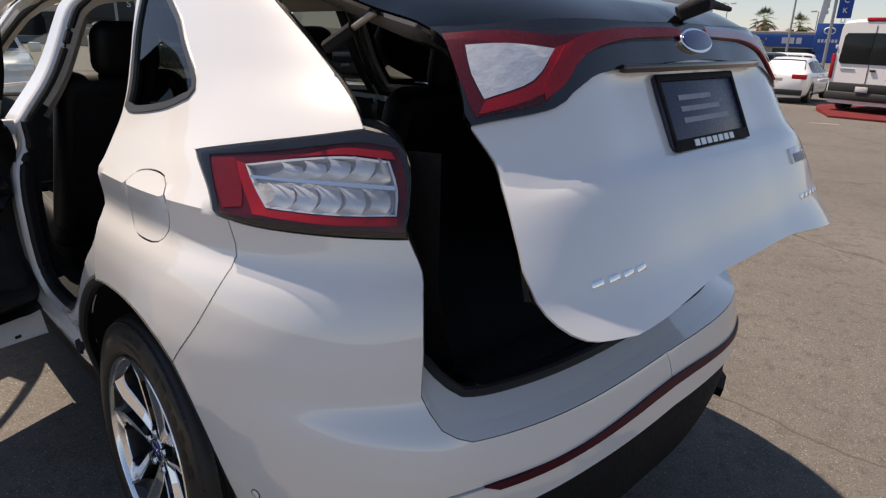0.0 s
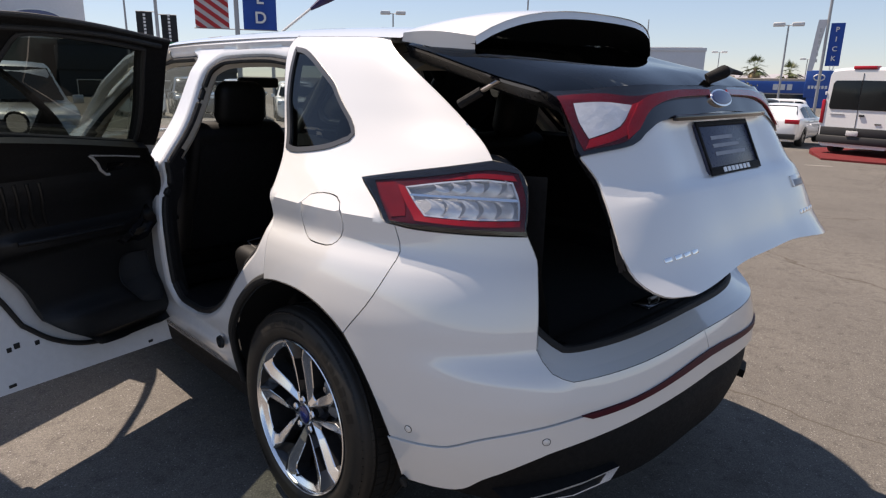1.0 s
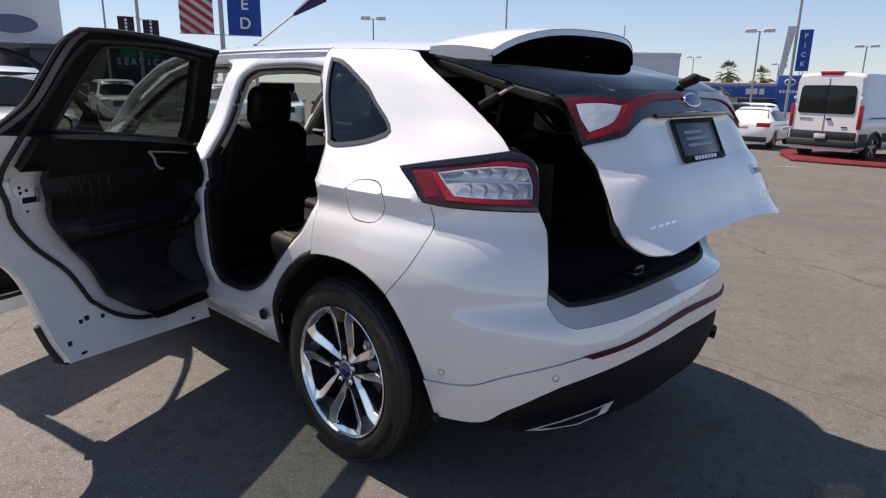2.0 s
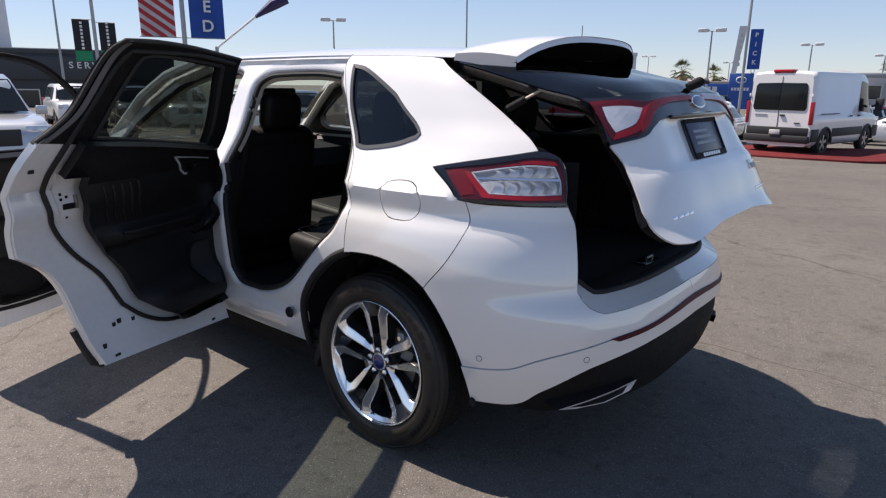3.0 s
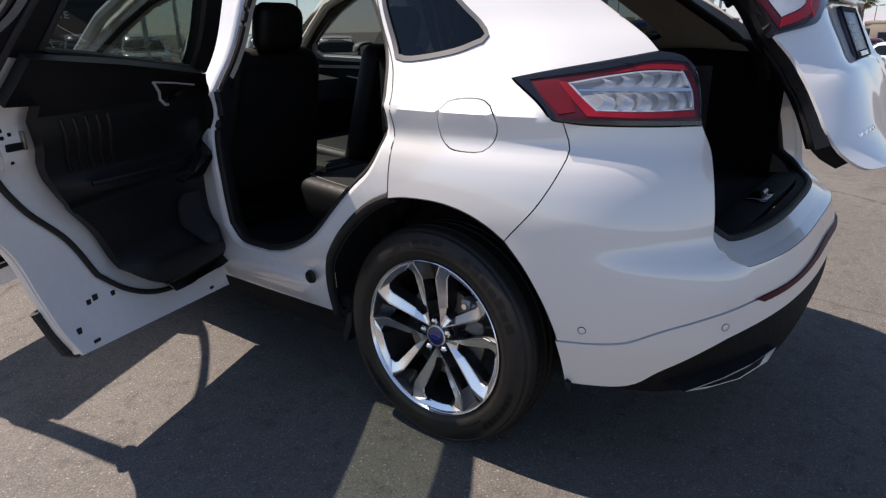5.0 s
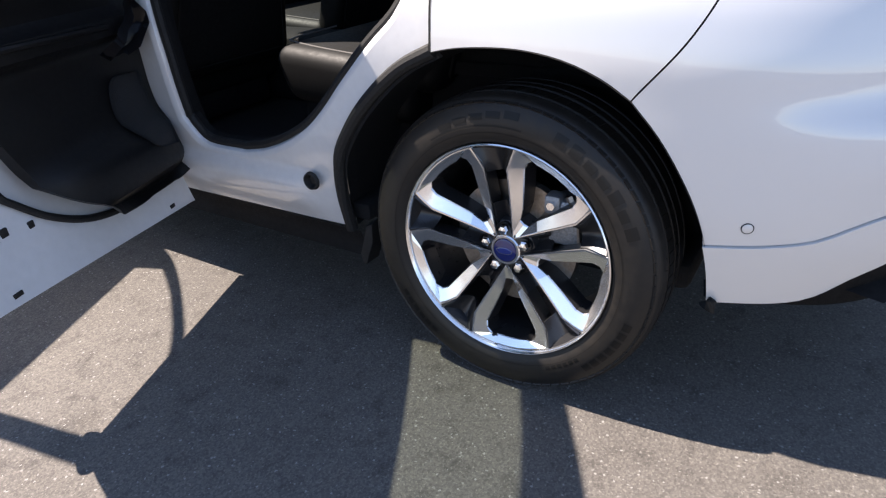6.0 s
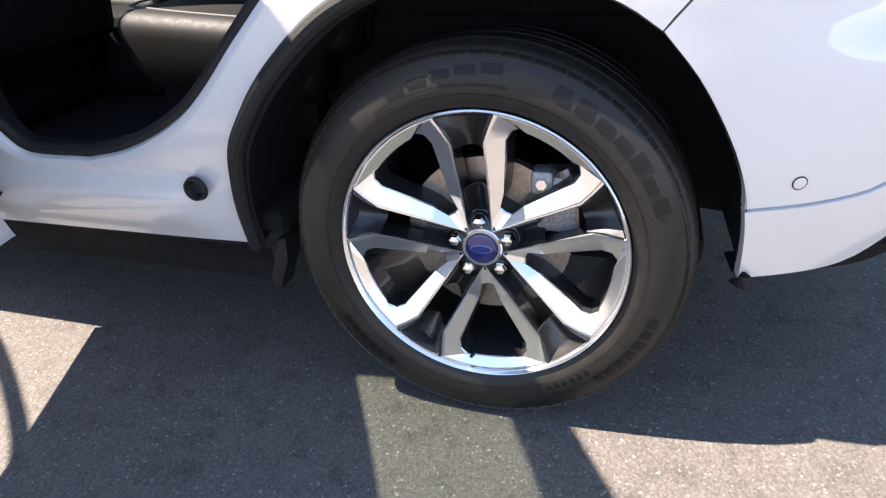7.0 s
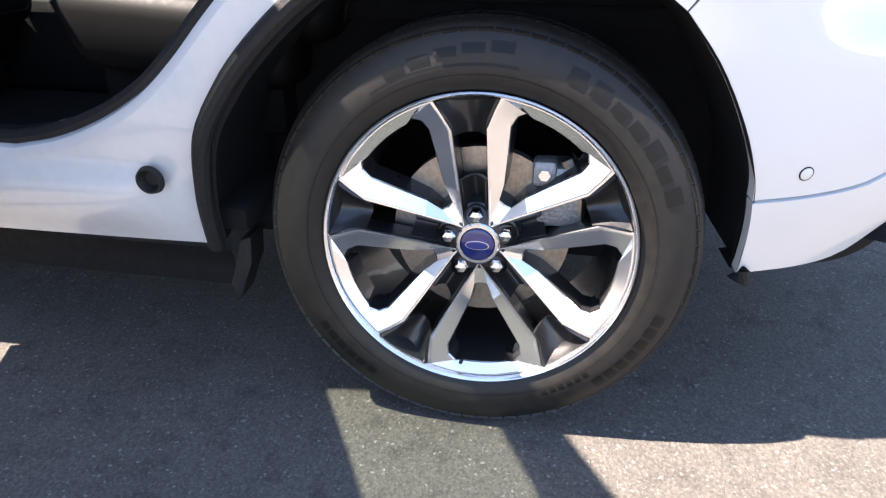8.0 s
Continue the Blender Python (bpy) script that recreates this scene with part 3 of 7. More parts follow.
part("arch_seal", tube(lay([(q[0] + 0.008, q[1]) for q in curve(ARCH_F, closed=False)], 0.008, jamb_skin), 0.017, 10), RUBBER, jamb, "thick black wheel-arch seal")
part("check_strap", box(-1.02, -0.80, 1.222, 1.236, 0.833, 0.852, 0.004), BLACK, jamb)
for hz in (0.62, 1.06):
    part("hinge", box(-0.925, -0.875, 1.20, 1.245, hz, hz + 0.055, 0.006), JAMB, jamb)

# wheel wells and arch mouldings


def well(y0, right):
    sx = 1 if right else -1
    if y0 < 1:
        edge = lay(curve(ARCH_F, closed=False)[:-1], -0.012, jamb_skin) + lay(curve(ARCH_R1, ARCH_R2, closed=False), -0.018)
    else:
        edge = [Vector((-0.92, y0 + 0.445 * math.cos(radians(k)), 0.385 + 0.45 * math.sin(radians(k)))) for k in range(-12, 193, 6)]
    edge = [Vector((-sx * p.x, p.y, p.z)) for p in edge]
    c = Vector((0, y0, 0.385))
    rows = [edge, [p + Vector((-sx * 0.05, 0, 0)) + 0.02 * Vector((0, p.y - c.y, p.z - c.z)) for p in edge], [Vector((sx * 0.60, c.y + (p.y - c.y) * 1.0, c.z + (p.z - c.z) * 1.0)) for p in edge], [Vector((sx * 0.60, c.y + (p.y - c.y) * 0.2, c.z + (p.z - c.z) * 0.2)) for p in edge]]
    bm = bmesh.new()
    for a, b in zip(rows, rows[1:]):
        strip(a, b, False, bm)
    bmesh.ops.remove_doubles(bm, verts=bm.verts[:], dist=1e-4)
    w = part("wheel_well", bm, CARPET, car, "black wheel-arch liner")
    x0, x1 = sorted((sx * 0.80, sx * 0.862))
    part("mud_deflector", prism([(y0 + 0.450, 0.32), (y0 + 0.475, 0.31), (y0 + 0.488, 0.265), (y0 + 0.508, 0.21), (y0 + 0.500, 0.178), (y0 + 0.486, 0.182), (y0 + 0.472, 0.22), (y0 + 0.455, 0.26)], x0, x1, "x", 0.006), RUBBER, w)
    if y0 < 1:
        part("rear_deflector", tube([(sx * 0.84, y0 - 0.452, 0.36), (sx * 0.86, y0 - 0.462, 0.335), (sx * 0.86, y0 - 0.455, 0.315)], 0.010, 8, squash=2.0), RUBBER, w)


for side in (False, True):
    for y0 in (0.0, 2.85):
        well(y0, side)
lip = curve(ARCH_R1, ARCH_R2, closed=False)
part("arch_moulding", strip(lay(lip, 0.003), [p + Vector((0.035, 0, 0)) + (Vector((0, 0, 0.37)) - Vector((0, p.y, p.z))) * 0.004 for p in lay(lip, -0.002)], False), RUBBER, car)


# roof
ROOF_X = [-0.57, -0.53, -0.48, -0.40, -0.30, -0.2, -0.1, 0, 0.1, 0.2, 0.30, 0.40, 0.48, 0.53, 0.57]


def roof_at(x, y):
    z = np.interp(abs(x), SECTION[::-1, 1], SECTION[::-1, 0])
    k = min(1, max(0, (z - 1.3) / 0.4))
    return z - k * (0.03 * max(0, 0.9 - y)**2 + 0.035 * max(0, y - 1.2)**2)


def roof_f(u, x):
    back, front = -0.10 - 0.12 * (1 - (x / 0.57)**2), 1.82 + 0.16 * (1 - (x / 0.57)**2)
    y = back + (front - back) * u
    return (x, y, roof_at(x, y))


roof = part("roof", sheet(roof_f, [k / 24 for k in range(25)], ROOF_X, True), PAINT, car)
part("headliner", sheet(lambda u, x: (x * 0.93, roof_f(u, x)[1], roof_f(u, x)[2] - 0.055 - 0.05 * abs(x / 0.57)**3), [k / 10 for k in range(11)], ROOF_X), BEIGE, car, "beige cloth headliner")


def across(y, z, w, n=13):
    return [(-w + 2 * w * k / (n - 1), y, z) for k in range(n)]


# windscreen, bonnet, wings and nose
part("windscreen", sheet(lambda u, v: ((0.56 + 0.17 * u) * v, 1.84 + 0.16 * (1 - v * v) + 0.82 * u, 1.61 - 0.49 * u + 0.035 * (1 - v * v) + 0.05 * math.sin(u * math.pi)), [k / 8 for k in range(9)], [k / 6 for k in range(-6, 7)]), CLEAR, car)
for sx in (-1, 1):
    part("a_pillar", tube([(sx * 0.60, 1.76, 1.640), (sx * 0.66, 2.08, 1.55), (sx * 0.72, 2.31, 1.42), (sx * 0.79, 2.70, 1.12)], 0.032, 8), PAINT, car)
    part("pillar_trim", tube([(sx * 0.55, 1.72, 1.590), (sx * 0.61, 2.05, 1.50), (sx * 0.67, 2.27, 1.37), (sx * 0.73, 2.64, 1.08)], 0.030, 8), BEIGE, car)


def nose(s, z):
    s, z = np.broadcast_arrays(np.asarray(s, float), np.asarray(z, float))
    W = spline(z, SECTION[:, 0], SECTION[:, 1])
    W = np.minimum(W, 0.955 - 0.4 * np.clip(z - 0.95, 0, 1))
    a = np.clip((s - 2.9) / 1.4, 0, 1) * np.pi / 2
    n = 3.2
    r = (np.cos(a)**n + np.sin(a)**n + 1e-9)**(-1 / n)
    return np.stack([-W * r * np.cos(a), np.where(s < 2.9, s, 2.9 + (0.88 - 0.10 * np.clip((z - 0.6) / 0.4, 0, 1)**2) * r * np.sin(a)), z], -1)


F_ARCH = [(2.85 - 0.44, 0.30), (2.44, 0.55), (2.56, 0.73), (2.72, 0.82), (2.85, 0.84), (2.98, 0.82), (3.12, 0.73), (3.22, 0.55), (3.25, 0.30)]
wing = curve(F_ARCH, [(3.25, 0.30), (4.3, 0.26)], [(4.3, 0.26), (4.3, 0.98)], [(4.3, 0.98), (3.6, 1.00), (2.9, 1.03), (2.42, 1.06)], [(2.42, 1.06), (2.41, 0.30)])
part("front_body", mirrored(panel(wing, [], f=nose, h=0.06, depth=0.03)), PAINT, car)
part("bonnet", sheet(lambda u, v: (v * (0.86 - 0.08 * u - 0.10 * u**6), 2.60 + (1.06 + 0.10 * (1 - v * v)) * u, 1.08 - 0.05 * u - 0.06 * u**4 + 0.05 * (1 - v**4) - 0.04 * v**6), [k / 12 for k in range(13)], [k / 10 for k in range(-10, 11)], True), PAINT, car)
part("grille", box(-0.5, 0.5, 3.70, 3.80, 0.56, 0.86, 0.03), GLOSSBLACK, car)
part("underbody", box(-0.78, 0.78, -0.40, 3.4, 0.29, 0.36, 0.02), CARPET, car)

# tail lamps
CLEAR_OUT = curve([(-0.37, 1.195), (-0.47, 1.214), (-0.57, 1.226), (-0.658, 1.222)], [(-0.658, 1.222), (-0.691, 1.175), (-0.706, 1.127)], [(-0.706, 1.127), (-0.59, 1.124), (-0.46, 1.126)], [(-0.46, 1.126), (-0.42, 1.155), (-0.37, 1.195)], step=0.015)
RED_OUT = curve([(-0.265, 1.201), (-0.42, 1.224), (-0.58, 1.250), (-0.668, 1.244)], [(-0.668, 1.244), (-0.708, 1.175), (-0.728, 1.098)], [(-0.728, 1.098), (-0.54, 1.103), (-0.37, 1.108)], [(-0.37, 1.108), (-0.32, 1.150), (-0.265, 1.201)], step=0.015)
LAMP_OUT = curve(LAMP_TOP, LAMP_REAR, LAMP_BASE, LAMP_LOW, step=0.015)


def tail_lamp(right):
    lamp = part("tail_lamp", panel(shrink(LAMP_OUT, 0.003), [RED_OUT], off=0.004, depth=0.03, h=0.02, right=right), GLOSSBLACK, car, "wrap-round tail lamp with red and clear lenses")
    part("lamp_back", panel(RED_OUT, [], off=-0.030, h=0.04, right=right), GUNMETAL, lamp)
    part("smoked_lens", panel(RED_OUT, [shrink(CLEAR_OUT, -0.001)], off=0.000, depth=0.008, h=0.015, right=right), DEEPRED, lamp, "smoked red outer lens")
    guide = curve([(-0.343, 1.199), (-0.395, 1.152), (-0.442, 1.113)], [(-0.442, 1.113), (-0.59, 1.109), (-0.714, 1.111)], [(-0.714, 1.111), (-0.710, 1.1245)], [(-0.710, 1.1245), (-0.59, 1.1215), (-0.462, 1.1235)], [(-0.462, 1.1235), (-0.418, 1.156), (-0.366, 1.196)], [(-0.366, 1.196), (-0.343, 1.199)], step=0.012)
    brow = curve([(-0.470, 1.2175), (-0.56, 1.2400), (-0.655, 1.2385)], [(-0.655, 1.2385), (-0.669, 1.2250)], [(-0.669, 1.2250), (-0.57, 1.2290), (-0.470, 1.2175)], step=0.012)
    for shape in (guide, brow):
        part("red_lens", panel(shape, [], off=0.003, depth=0.008, h=0.012, right=right), REDLENS, lamp, "bright red light guide")
    wedge = curve([(-0.275, 1.196), (-0.335, 1.204)], [(-0.335, 1.204), (-0.385, 1.160), (-0.41, 1.122)], [(-0.41, 1.122), (-0.372, 1.116)], [(-0.372, 1.116), (-0.325, 1.152), (-0.275, 1.196)])
    part("side_marker", panel(wedge, [], off=0.003, depth=0.01, h=0.02, right=right), MIDRED, lamp, "red side marker")
    part("lamp_bowl", panel(CLEAR_OUT, [], off=-0.014, h=0.012, right=right), BOWL, lamp)
    part("lamp_rim", panel(CLEAR_OUT, [shrink(CLEAR_OUT, 0.004)], off=0.002, depth=0.024, h=0.02, right=right), SILVER, lamp)
    part("light_bar", strip(lay([(-0.40, 1.176), (-0.50, 1.179), (-0.60, 1.180), (-0.686, 1.178)], 0.0085, right=right), lay([(-0.40, 1.171), (-0.50, 1.173), (-0.60, 1.173), (-0.688, 1.171)], 0.0085, right=right), False), CHROME, lamp)
    for row in (0, 1):
        for k in range(6):
            s0 = -0.448 - 0.046 * k - (0.008 if row else 0)
            hh = (0.0125 + 0.0035 * min(k, 3)) if row == 0 else 0.019 + 0.002 * min(k, 2)
            zc = 1.180 + hh if row == 0 else 1.149
            n = 7
            A, B = [], []
            for i in range(n):
                t = i / (n - 1)
                zz = zc - hh + 2 * hh * t
                bow = 0.020 * (4 * t * (1 - t))
                A.append((s0 + 0.014 - bow - 0.016 * (t if row == 0 else 1 - t), zz))
                B.append((s0 - 0.030 - bow * 0.6 - 0.010 * (t if row == 0 else 1 - t), zz))
            end = lambda q: (max(q[0], float(np.interp(q[1], [1.127, 1.175, 1.222], [-0.700, -0.686, -0.652]))), q[1])
            A, B = [end(q) for q in A], [end(q) for q in B]
            part("lamp_petal", strip(lay(A, 0.006, right=right), lay(B, -0.010, right=right), False), SILVER, lamp)
    part("lamp_cover", panel(shrink(LAMP_OUT, 0.004), [], off=0.011, h=0.012, right=right), LENS, lamp)
    return lamp


for side in (False, True):
    tail_lamp(side)

# exhaust finishers
for sx in (-1, 1):
    c = [Vector((-0.715, -0.735, 0.338)), Vector((-0.640, -0.815, 0.376)), Vector((-0.545, -0.872, 0.400)), Vector((-0.432, -0.908, 0.414)), Vector((-0.455, -0.895, 0.372)), Vector((-0.56, -0.845, 0.345)), Vector((-0.655, -0.775, 0.333))]
    out = [Vector((sx * (abs(p.x) + 0.026), p.y - 0.030, p.z + 0.013)) for p in c]
    mid = sum(out, Vector()) / len(out)
    inn = [mid + (p - mid) * 0.74 + Vector((0, 0, -0.004)) for p in out]
    deep = [p + Vector((-sx * 0.02, 0.14, 0.01)) for p in inn]
    e = part("exhaust_tip", strip(out, inn), SATIN, car, "flattened chrome exhaust finisher")
    part("exhaust_bore", strip(inn, deep), CAST, e)
    part("exhaust_sleeve", strip(out, [p + Vector((-sx * 0.01, 0.10, 0.012)) for p in out]), BLACK, e)

# wheels
def arm():
    """Half a spoke pair in its own frame: the edge by the twin gap and the edge of the window."""
    return [(0.044, 0.0215), (0.100, 0.0235), (0.150, 0.0250), (0.206, 0.0275), (0.236, 0.0420), (0.257, 0.0530)], [(0.076, 0.0405), (0.105, 0.0515), (0.150, 0.0590), (0.207, 0.0680), (0.222, 0.0790), (0.2255, 0.0955)]


def wheel(y0, right, turn=0.0):
    sx = 1 if right else -1
    cx, cz = sx * (0.828 if y0 < 1 else 0.835), 0.369
    R, T = 0.376, 0.1225
    camber = -2.0 if y0 < 1 else 0.0
    prof = [(-0.10, 0.268), (-0.112, 0.272), (-0.120, 0.285), (-0.1235, 0.305), (-0.1215, 0.330), (-0.114, 0.352), (-0.103, 0.366), (-0.094, 0.3715), (-0.074, 0.3745), (-0.072, 0.368), (-0.066, 0.368), (-0.064, 0.3752), (-0.024, 0.376), (-0.022, 0.369), (-0.014, 0.369), (-0.012, 0.376)]
    prof = prof + [(-a, r) for a, r in prof[::-1]]
    base = pose(cx, y0, cz, 0, -camber * (1 if not right else -1), 0) @ pose(0, 0, 0, 0, 0, 0 if not right else 180)
    w = part("wheel", lathe(prof, 96), TYRE, car, "road tyre on a twin five-spoke polished alloy wheel")
    w.data.transform(Matrix.Identity(4))

    def put(name, bm, m, lab="", parent=w, **k):
        bmesh.ops.transform(bm, matrix=base, verts=bm.verts)
        return part(name, bm, m, parent, lab, **k)
    w.data.transform(base)
    # tread blocks on the outer shoulder
    for nm, inner, outer_ in (("tread_shoulder", (-0.074, 0.3748), (-0.1115, 0.3585)), ("tread_rib", (-0.0255, 0.3762), (-0.0625, 0.3752)), ("tread_rib", (0.011, 0.3762), (-0.0105, 0.3762))):
        bm = bmesh.new()
        for k in range(84):
            a = k * math.tau / 84
            ring = [(*outer_, a - 0.032), (*outer_, a + 0.032), (*inner, a + 0.044), (*inner, a - 0.022)]
            top = [bm.verts.new((x - 0.0010, (r + 0.0016) * math.cos(b), (r + 0.0016) * math.sin(b))) for x, r, b in ring]
            low = [bm.verts.new((x + 0.004, (r - 0.006) * math.cos(b), (r - 0.006) * math.sin(b))) for x, r, b in ring]
            bm.faces.new(top)
            for i in range(4):
                bm.faces.new((top[i], low[i], low[(i + 1) % 4], top[(i + 1) % 4]))
        bmesh.ops.recalc_face_normals(bm, faces=bm.faces)
        put(nm, bm, TYRE, smooth=False)
    put("rim", lathe([(-0.107, 0.2690), (-0.1165, 0.2692), (-0.1190, 0.2668), (-0.1165, 0.2638), (-0.107, 0.2610)], 96), ALLOY, "polished rim lip")
    put("barrel", lathe([(-0.107, 0.2615), (-0.086, 0.252), (-0.05, 0.240), (0.02, 0.232), (0.10, 0.236), (0.112, 0.262)], 64), GUNMETAL, "dark painted wheel barrel")
    for k in range(5):
        a = radians(90 + 72 * k + turn)
        # polished frame round the window between this pair of twins and the next
        c0, c1 = a, a + radians(72)
        outer, holes_ = arm()

        def at(r, t, ax, x):
            return Vector((x, r * math.cos(ax) - t * math.sin(ax), r * math.sin(ax) + t * math.cos(ax)))
        dish = lambda r: -0.083 - 0.024 * min(1, max(0, (r - 0.05) / 0.20))**1.2
        A = [at(r, t, c0, dish(r)) for r, t in outer]
        H = [at(r, t, c0, dish(r) + 0.002) for r, t in holes_]
        f0, g0 = math.atan2(0.053, 0.257), math.atan2(0.0955, 0.2255)
        for q in range(1, 10):
            t = q / 10
            A.append(at(0.2622, 0, c0 + f0 + (radians(72) - 2 * f0) * t, dish(0.2625)))
            H.append(at(0.2400, 0, c0 + g0 + (radians(72) - 2 * g0) * t, dish(0.2400) + 0.002))
        A += [at(r, -t, c1, dish(r)) for r, t in outer[::-1]]
        H += [at(r, -t, c1, dish(r) + 0.002) for r, t in holes_[::-1]]
        A.append(at(0.0335, 0, a + radians(36), dish(0.034)))
        H.append(at(0.0835, 0, a + radians(36), dish(0.08) + 0.002))
        bm = bmesh.new()
        rows_ = [[bm.verts.new(p + Vector((0.050, 0, 0))) for p in A]]
        for f_, up in ((0.0, 0.0025), (0.03, 0.0), (0.13, 0.0), (0.16, 0.0008), (0.94, 0.0085), (1.0, 0.0115), (1.05, 0.024)):
            rows_.append([bm.verts.new(p + (q - p) * f_ + Vector((up, 0, 0))) for p, q in zip(A, H)])
        rows_.append([bm.verts.new(q + (q - p) * 0.16 + Vector((0.060, 0, 0))) for p, q in zip(A, H)])
        for u, (r_a, r_b) in enumerate(zip(rows_, rows_[1:])):
            for q in range(len(A)):
                w2 = (q + 1) % len(A)
                if q >= len(A) - 2 and u == 0:
                    continue
                fc = bm.faces.new((r_a[q], r_a[w2], r_b[w2], r_b[q]))
                fc.material_index = 0 if 1 <= u <= 5 else 1
        bmesh.ops.recalc_face_normals(bm, faces=bm.faces)
        put("spoke_frame", bm, [ALLOY, GUNMETAL], angle=9)
        # hollow channel between the twins
        wide = lambda r: float(np.interp(r, [0.05, 0.19, 0.22, 0.262], [0.022, 0.028, 0.034, 0.056]))
        for rs in ([0.06, 0.075, 0.09, 0.105, 0.118], [0.196, 0.21, 0.225, 0.240, 0.254]):
            bm = sheet(lambda r, v: at(r, v * wide(r), a, dish(r) + 0.034 * (1 - v * v) + 0.006 + 0.25 * max(0, 0.10 - r) * 0.3 - 0.008 * max(0, (r - 0.205) / 0.057)), rs, [-1, -0.8, -0.5, -0.2, 0, 0.2, 0.5, 0.8, 1])
            put("spoke_web", slab(bm, 0.006), GUNMETAL)
        nut = lathe([(-0.060, 0.0135), (-0.086, 0.013), (-0.092, 0.0095), (-0.094, 0.0)], 6)
        bmesh.ops.translate(nut, vec=(0, 0.053 * math.cos(a), 0.053 * math.sin(a)), verts=nut.verts)
        put("wheel_nut", nut, CHROME, smooth=False)
        cup = lathe([(-0.062, 0.0), (-0.062, 0.0175), (-0.0845, 0.0195)], 20)
        bmesh.ops.translate(cup, vec=(0, 0.053 * math.cos(a), 0.053 * math.sin(a)), verts=cup.verts)
        put("nut_recess", cup, GUNMETAL)
    put("hub", lathe([(-0.055, 0.078), (-0.070, 0.072), (-0.082, 0.047), (-0.084, 0.034), (-0.080, 0.031)], 40), GUNMETAL)
    put("hub_star", lathe([(-0.083, 0.039), (-0.0865, 0.036), (-0.0865, 0.031)], 40), ALLOY)
    cap = put("centre_cap", lathe([(-0.080, 0.031), (-0.088, 0.0290), (-0.0895, 0.025), (-0.0905, 0.0)], 40), BLUECAP, "dark blue round centre cap")
    put("cap_badge", prism([(0.021 * math.cos(k * math.tau / 28), 0.0085 * math.sin(k * math.tau / 28)) for k in range(28)], -0.0895, -0.0915), CHROME)
    put("cap_badge_field", prism([(0.0192 * math.cos(k * math.tau / 28), 0.0070 * math.sin(k * math.tau / 28)) for k in range(28)], -0.0905, -0.0922), BLUECAP)
    put("brake_disc", lathe([(-0.030, 0.16), (-0.030, 0.085), (-0.050, 0.080), (-0.052, 0.0)], 48), STEEL)
    put("disc_edge", lathe([(-0.030, 0.16), (-0.006, 0.16), (-0.006, 0.09)], 48), CAST)
    put("caliper", box(-0.060, 0.02, -0.175, -0.095, 0.03, 0.14, 0.012), CALIPER)
    put("caliper_ear", box(-0.066, -0.02, -0.125, -0.085, 0.105, 0.150, 0.008), CALIPER)
    put("caliper_bolt", lathe([(-0.074, 0.0), (-0.074, 0.010), (-0.060, 0.011)], 6), CHROME).location = base @ Vector((0, -0.105, 0.128)) - base @ Vector()
    put("caliper_bracket", tube([(-0.045, -0.14, 0.15), (-0.05, -0.17, 0.09), (-0.045, -0.165, 0.02)], 0.012, 8), STEEL)
    put("brake_hose", tube([(-0.02, -0.15, 0.16), (0.0, -0.19, 0.12), (0.03, -0.20, 0.02)], 0.007, 6), CHROME)
    put("valve", tube([(-0.088, 0.02, -0.243), (-0.108, 0.02, -0.236)], 0.004, 6), RUBBER)
    # raised sidewall marks: plain bars
    bm = bmesh.new()
    def bar(a0, a1, r0, r1, x):
        k = max(2, int(abs(a1 - a0) / 3))
        rr = [r0 + (r1 - r0) * j / 4 for j in range(5)]
        sheet(lambda a, r: (x(r), r * math.cos(radians(a)), r * math.sin(radians(a))), [a0 + (a1 - a0) * i / k for i in range(k + 1)], rr, bm=bm)
    xs = lambda r: -np.interp(r, [0.272, 0.285, 0.305, 0.330, 0.352, 0.366], [0.112, 0.120, 0.1235, 0.1215, 0.114, 0.103]) - 0.0012
    for i in range(7):
        a0 = 113 + i * 7.1
        bar(a0, a0 + 4.9, 0.316, 0.342 if i in (0, 1, 4, 6) else 0.335, xs)
    for i in range(5):
        bar(62 + i * 7.5, 68 + i * 7.5, 0.318 + 0.003 * i, 0.330 + 0.004 * i, xs)
    bar(56, 100, 0.309, 0.313, xs)
    for i in range(6):
        bar(226 + i * 3.2, 228.2 + i * 3.2, 0.300, 0.310, xs)
        bar(304 + i * 4.4, 307.2 + i * 4.4, 0.318, 0.334, xs)
    for i in range(7):
        bar(196 + i * 4.6, 199.4 + i * 4.6, 0.322, 0.340, xs)
    bar(0, 359.9, 0.2955, 0.2965, xs)
    bmesh.ops.recalc_face_normals(bm, faces=bm.faces)
    put("sidewall_mark", bm, mat("raised_rubber", (0.0058, 0.0056, 0.0054), 0.46, spec=0.3), "raised sidewall marks") if not right and y0 < 1 else bm.free()


wheel(0.0, False, -5.5)
wheel(2.85, False, 25)
wheel(0.0, True, 10)
wheel(2.85, True, 40)

# ---------------------------------------------------------------- liftgate
GATE_OPEN = 19.0
HINGE = Vector((0, -0.10, 1.615))


def lifted(p):
    q = p - HINGE
    c, s = math.cos(radians(GATE_OPEN)), math.sin(radians(GATE_OPEN))
    return HINGE + Vector((q.x, c * q.y + s * q.z, -s * q.y + c * q.z))


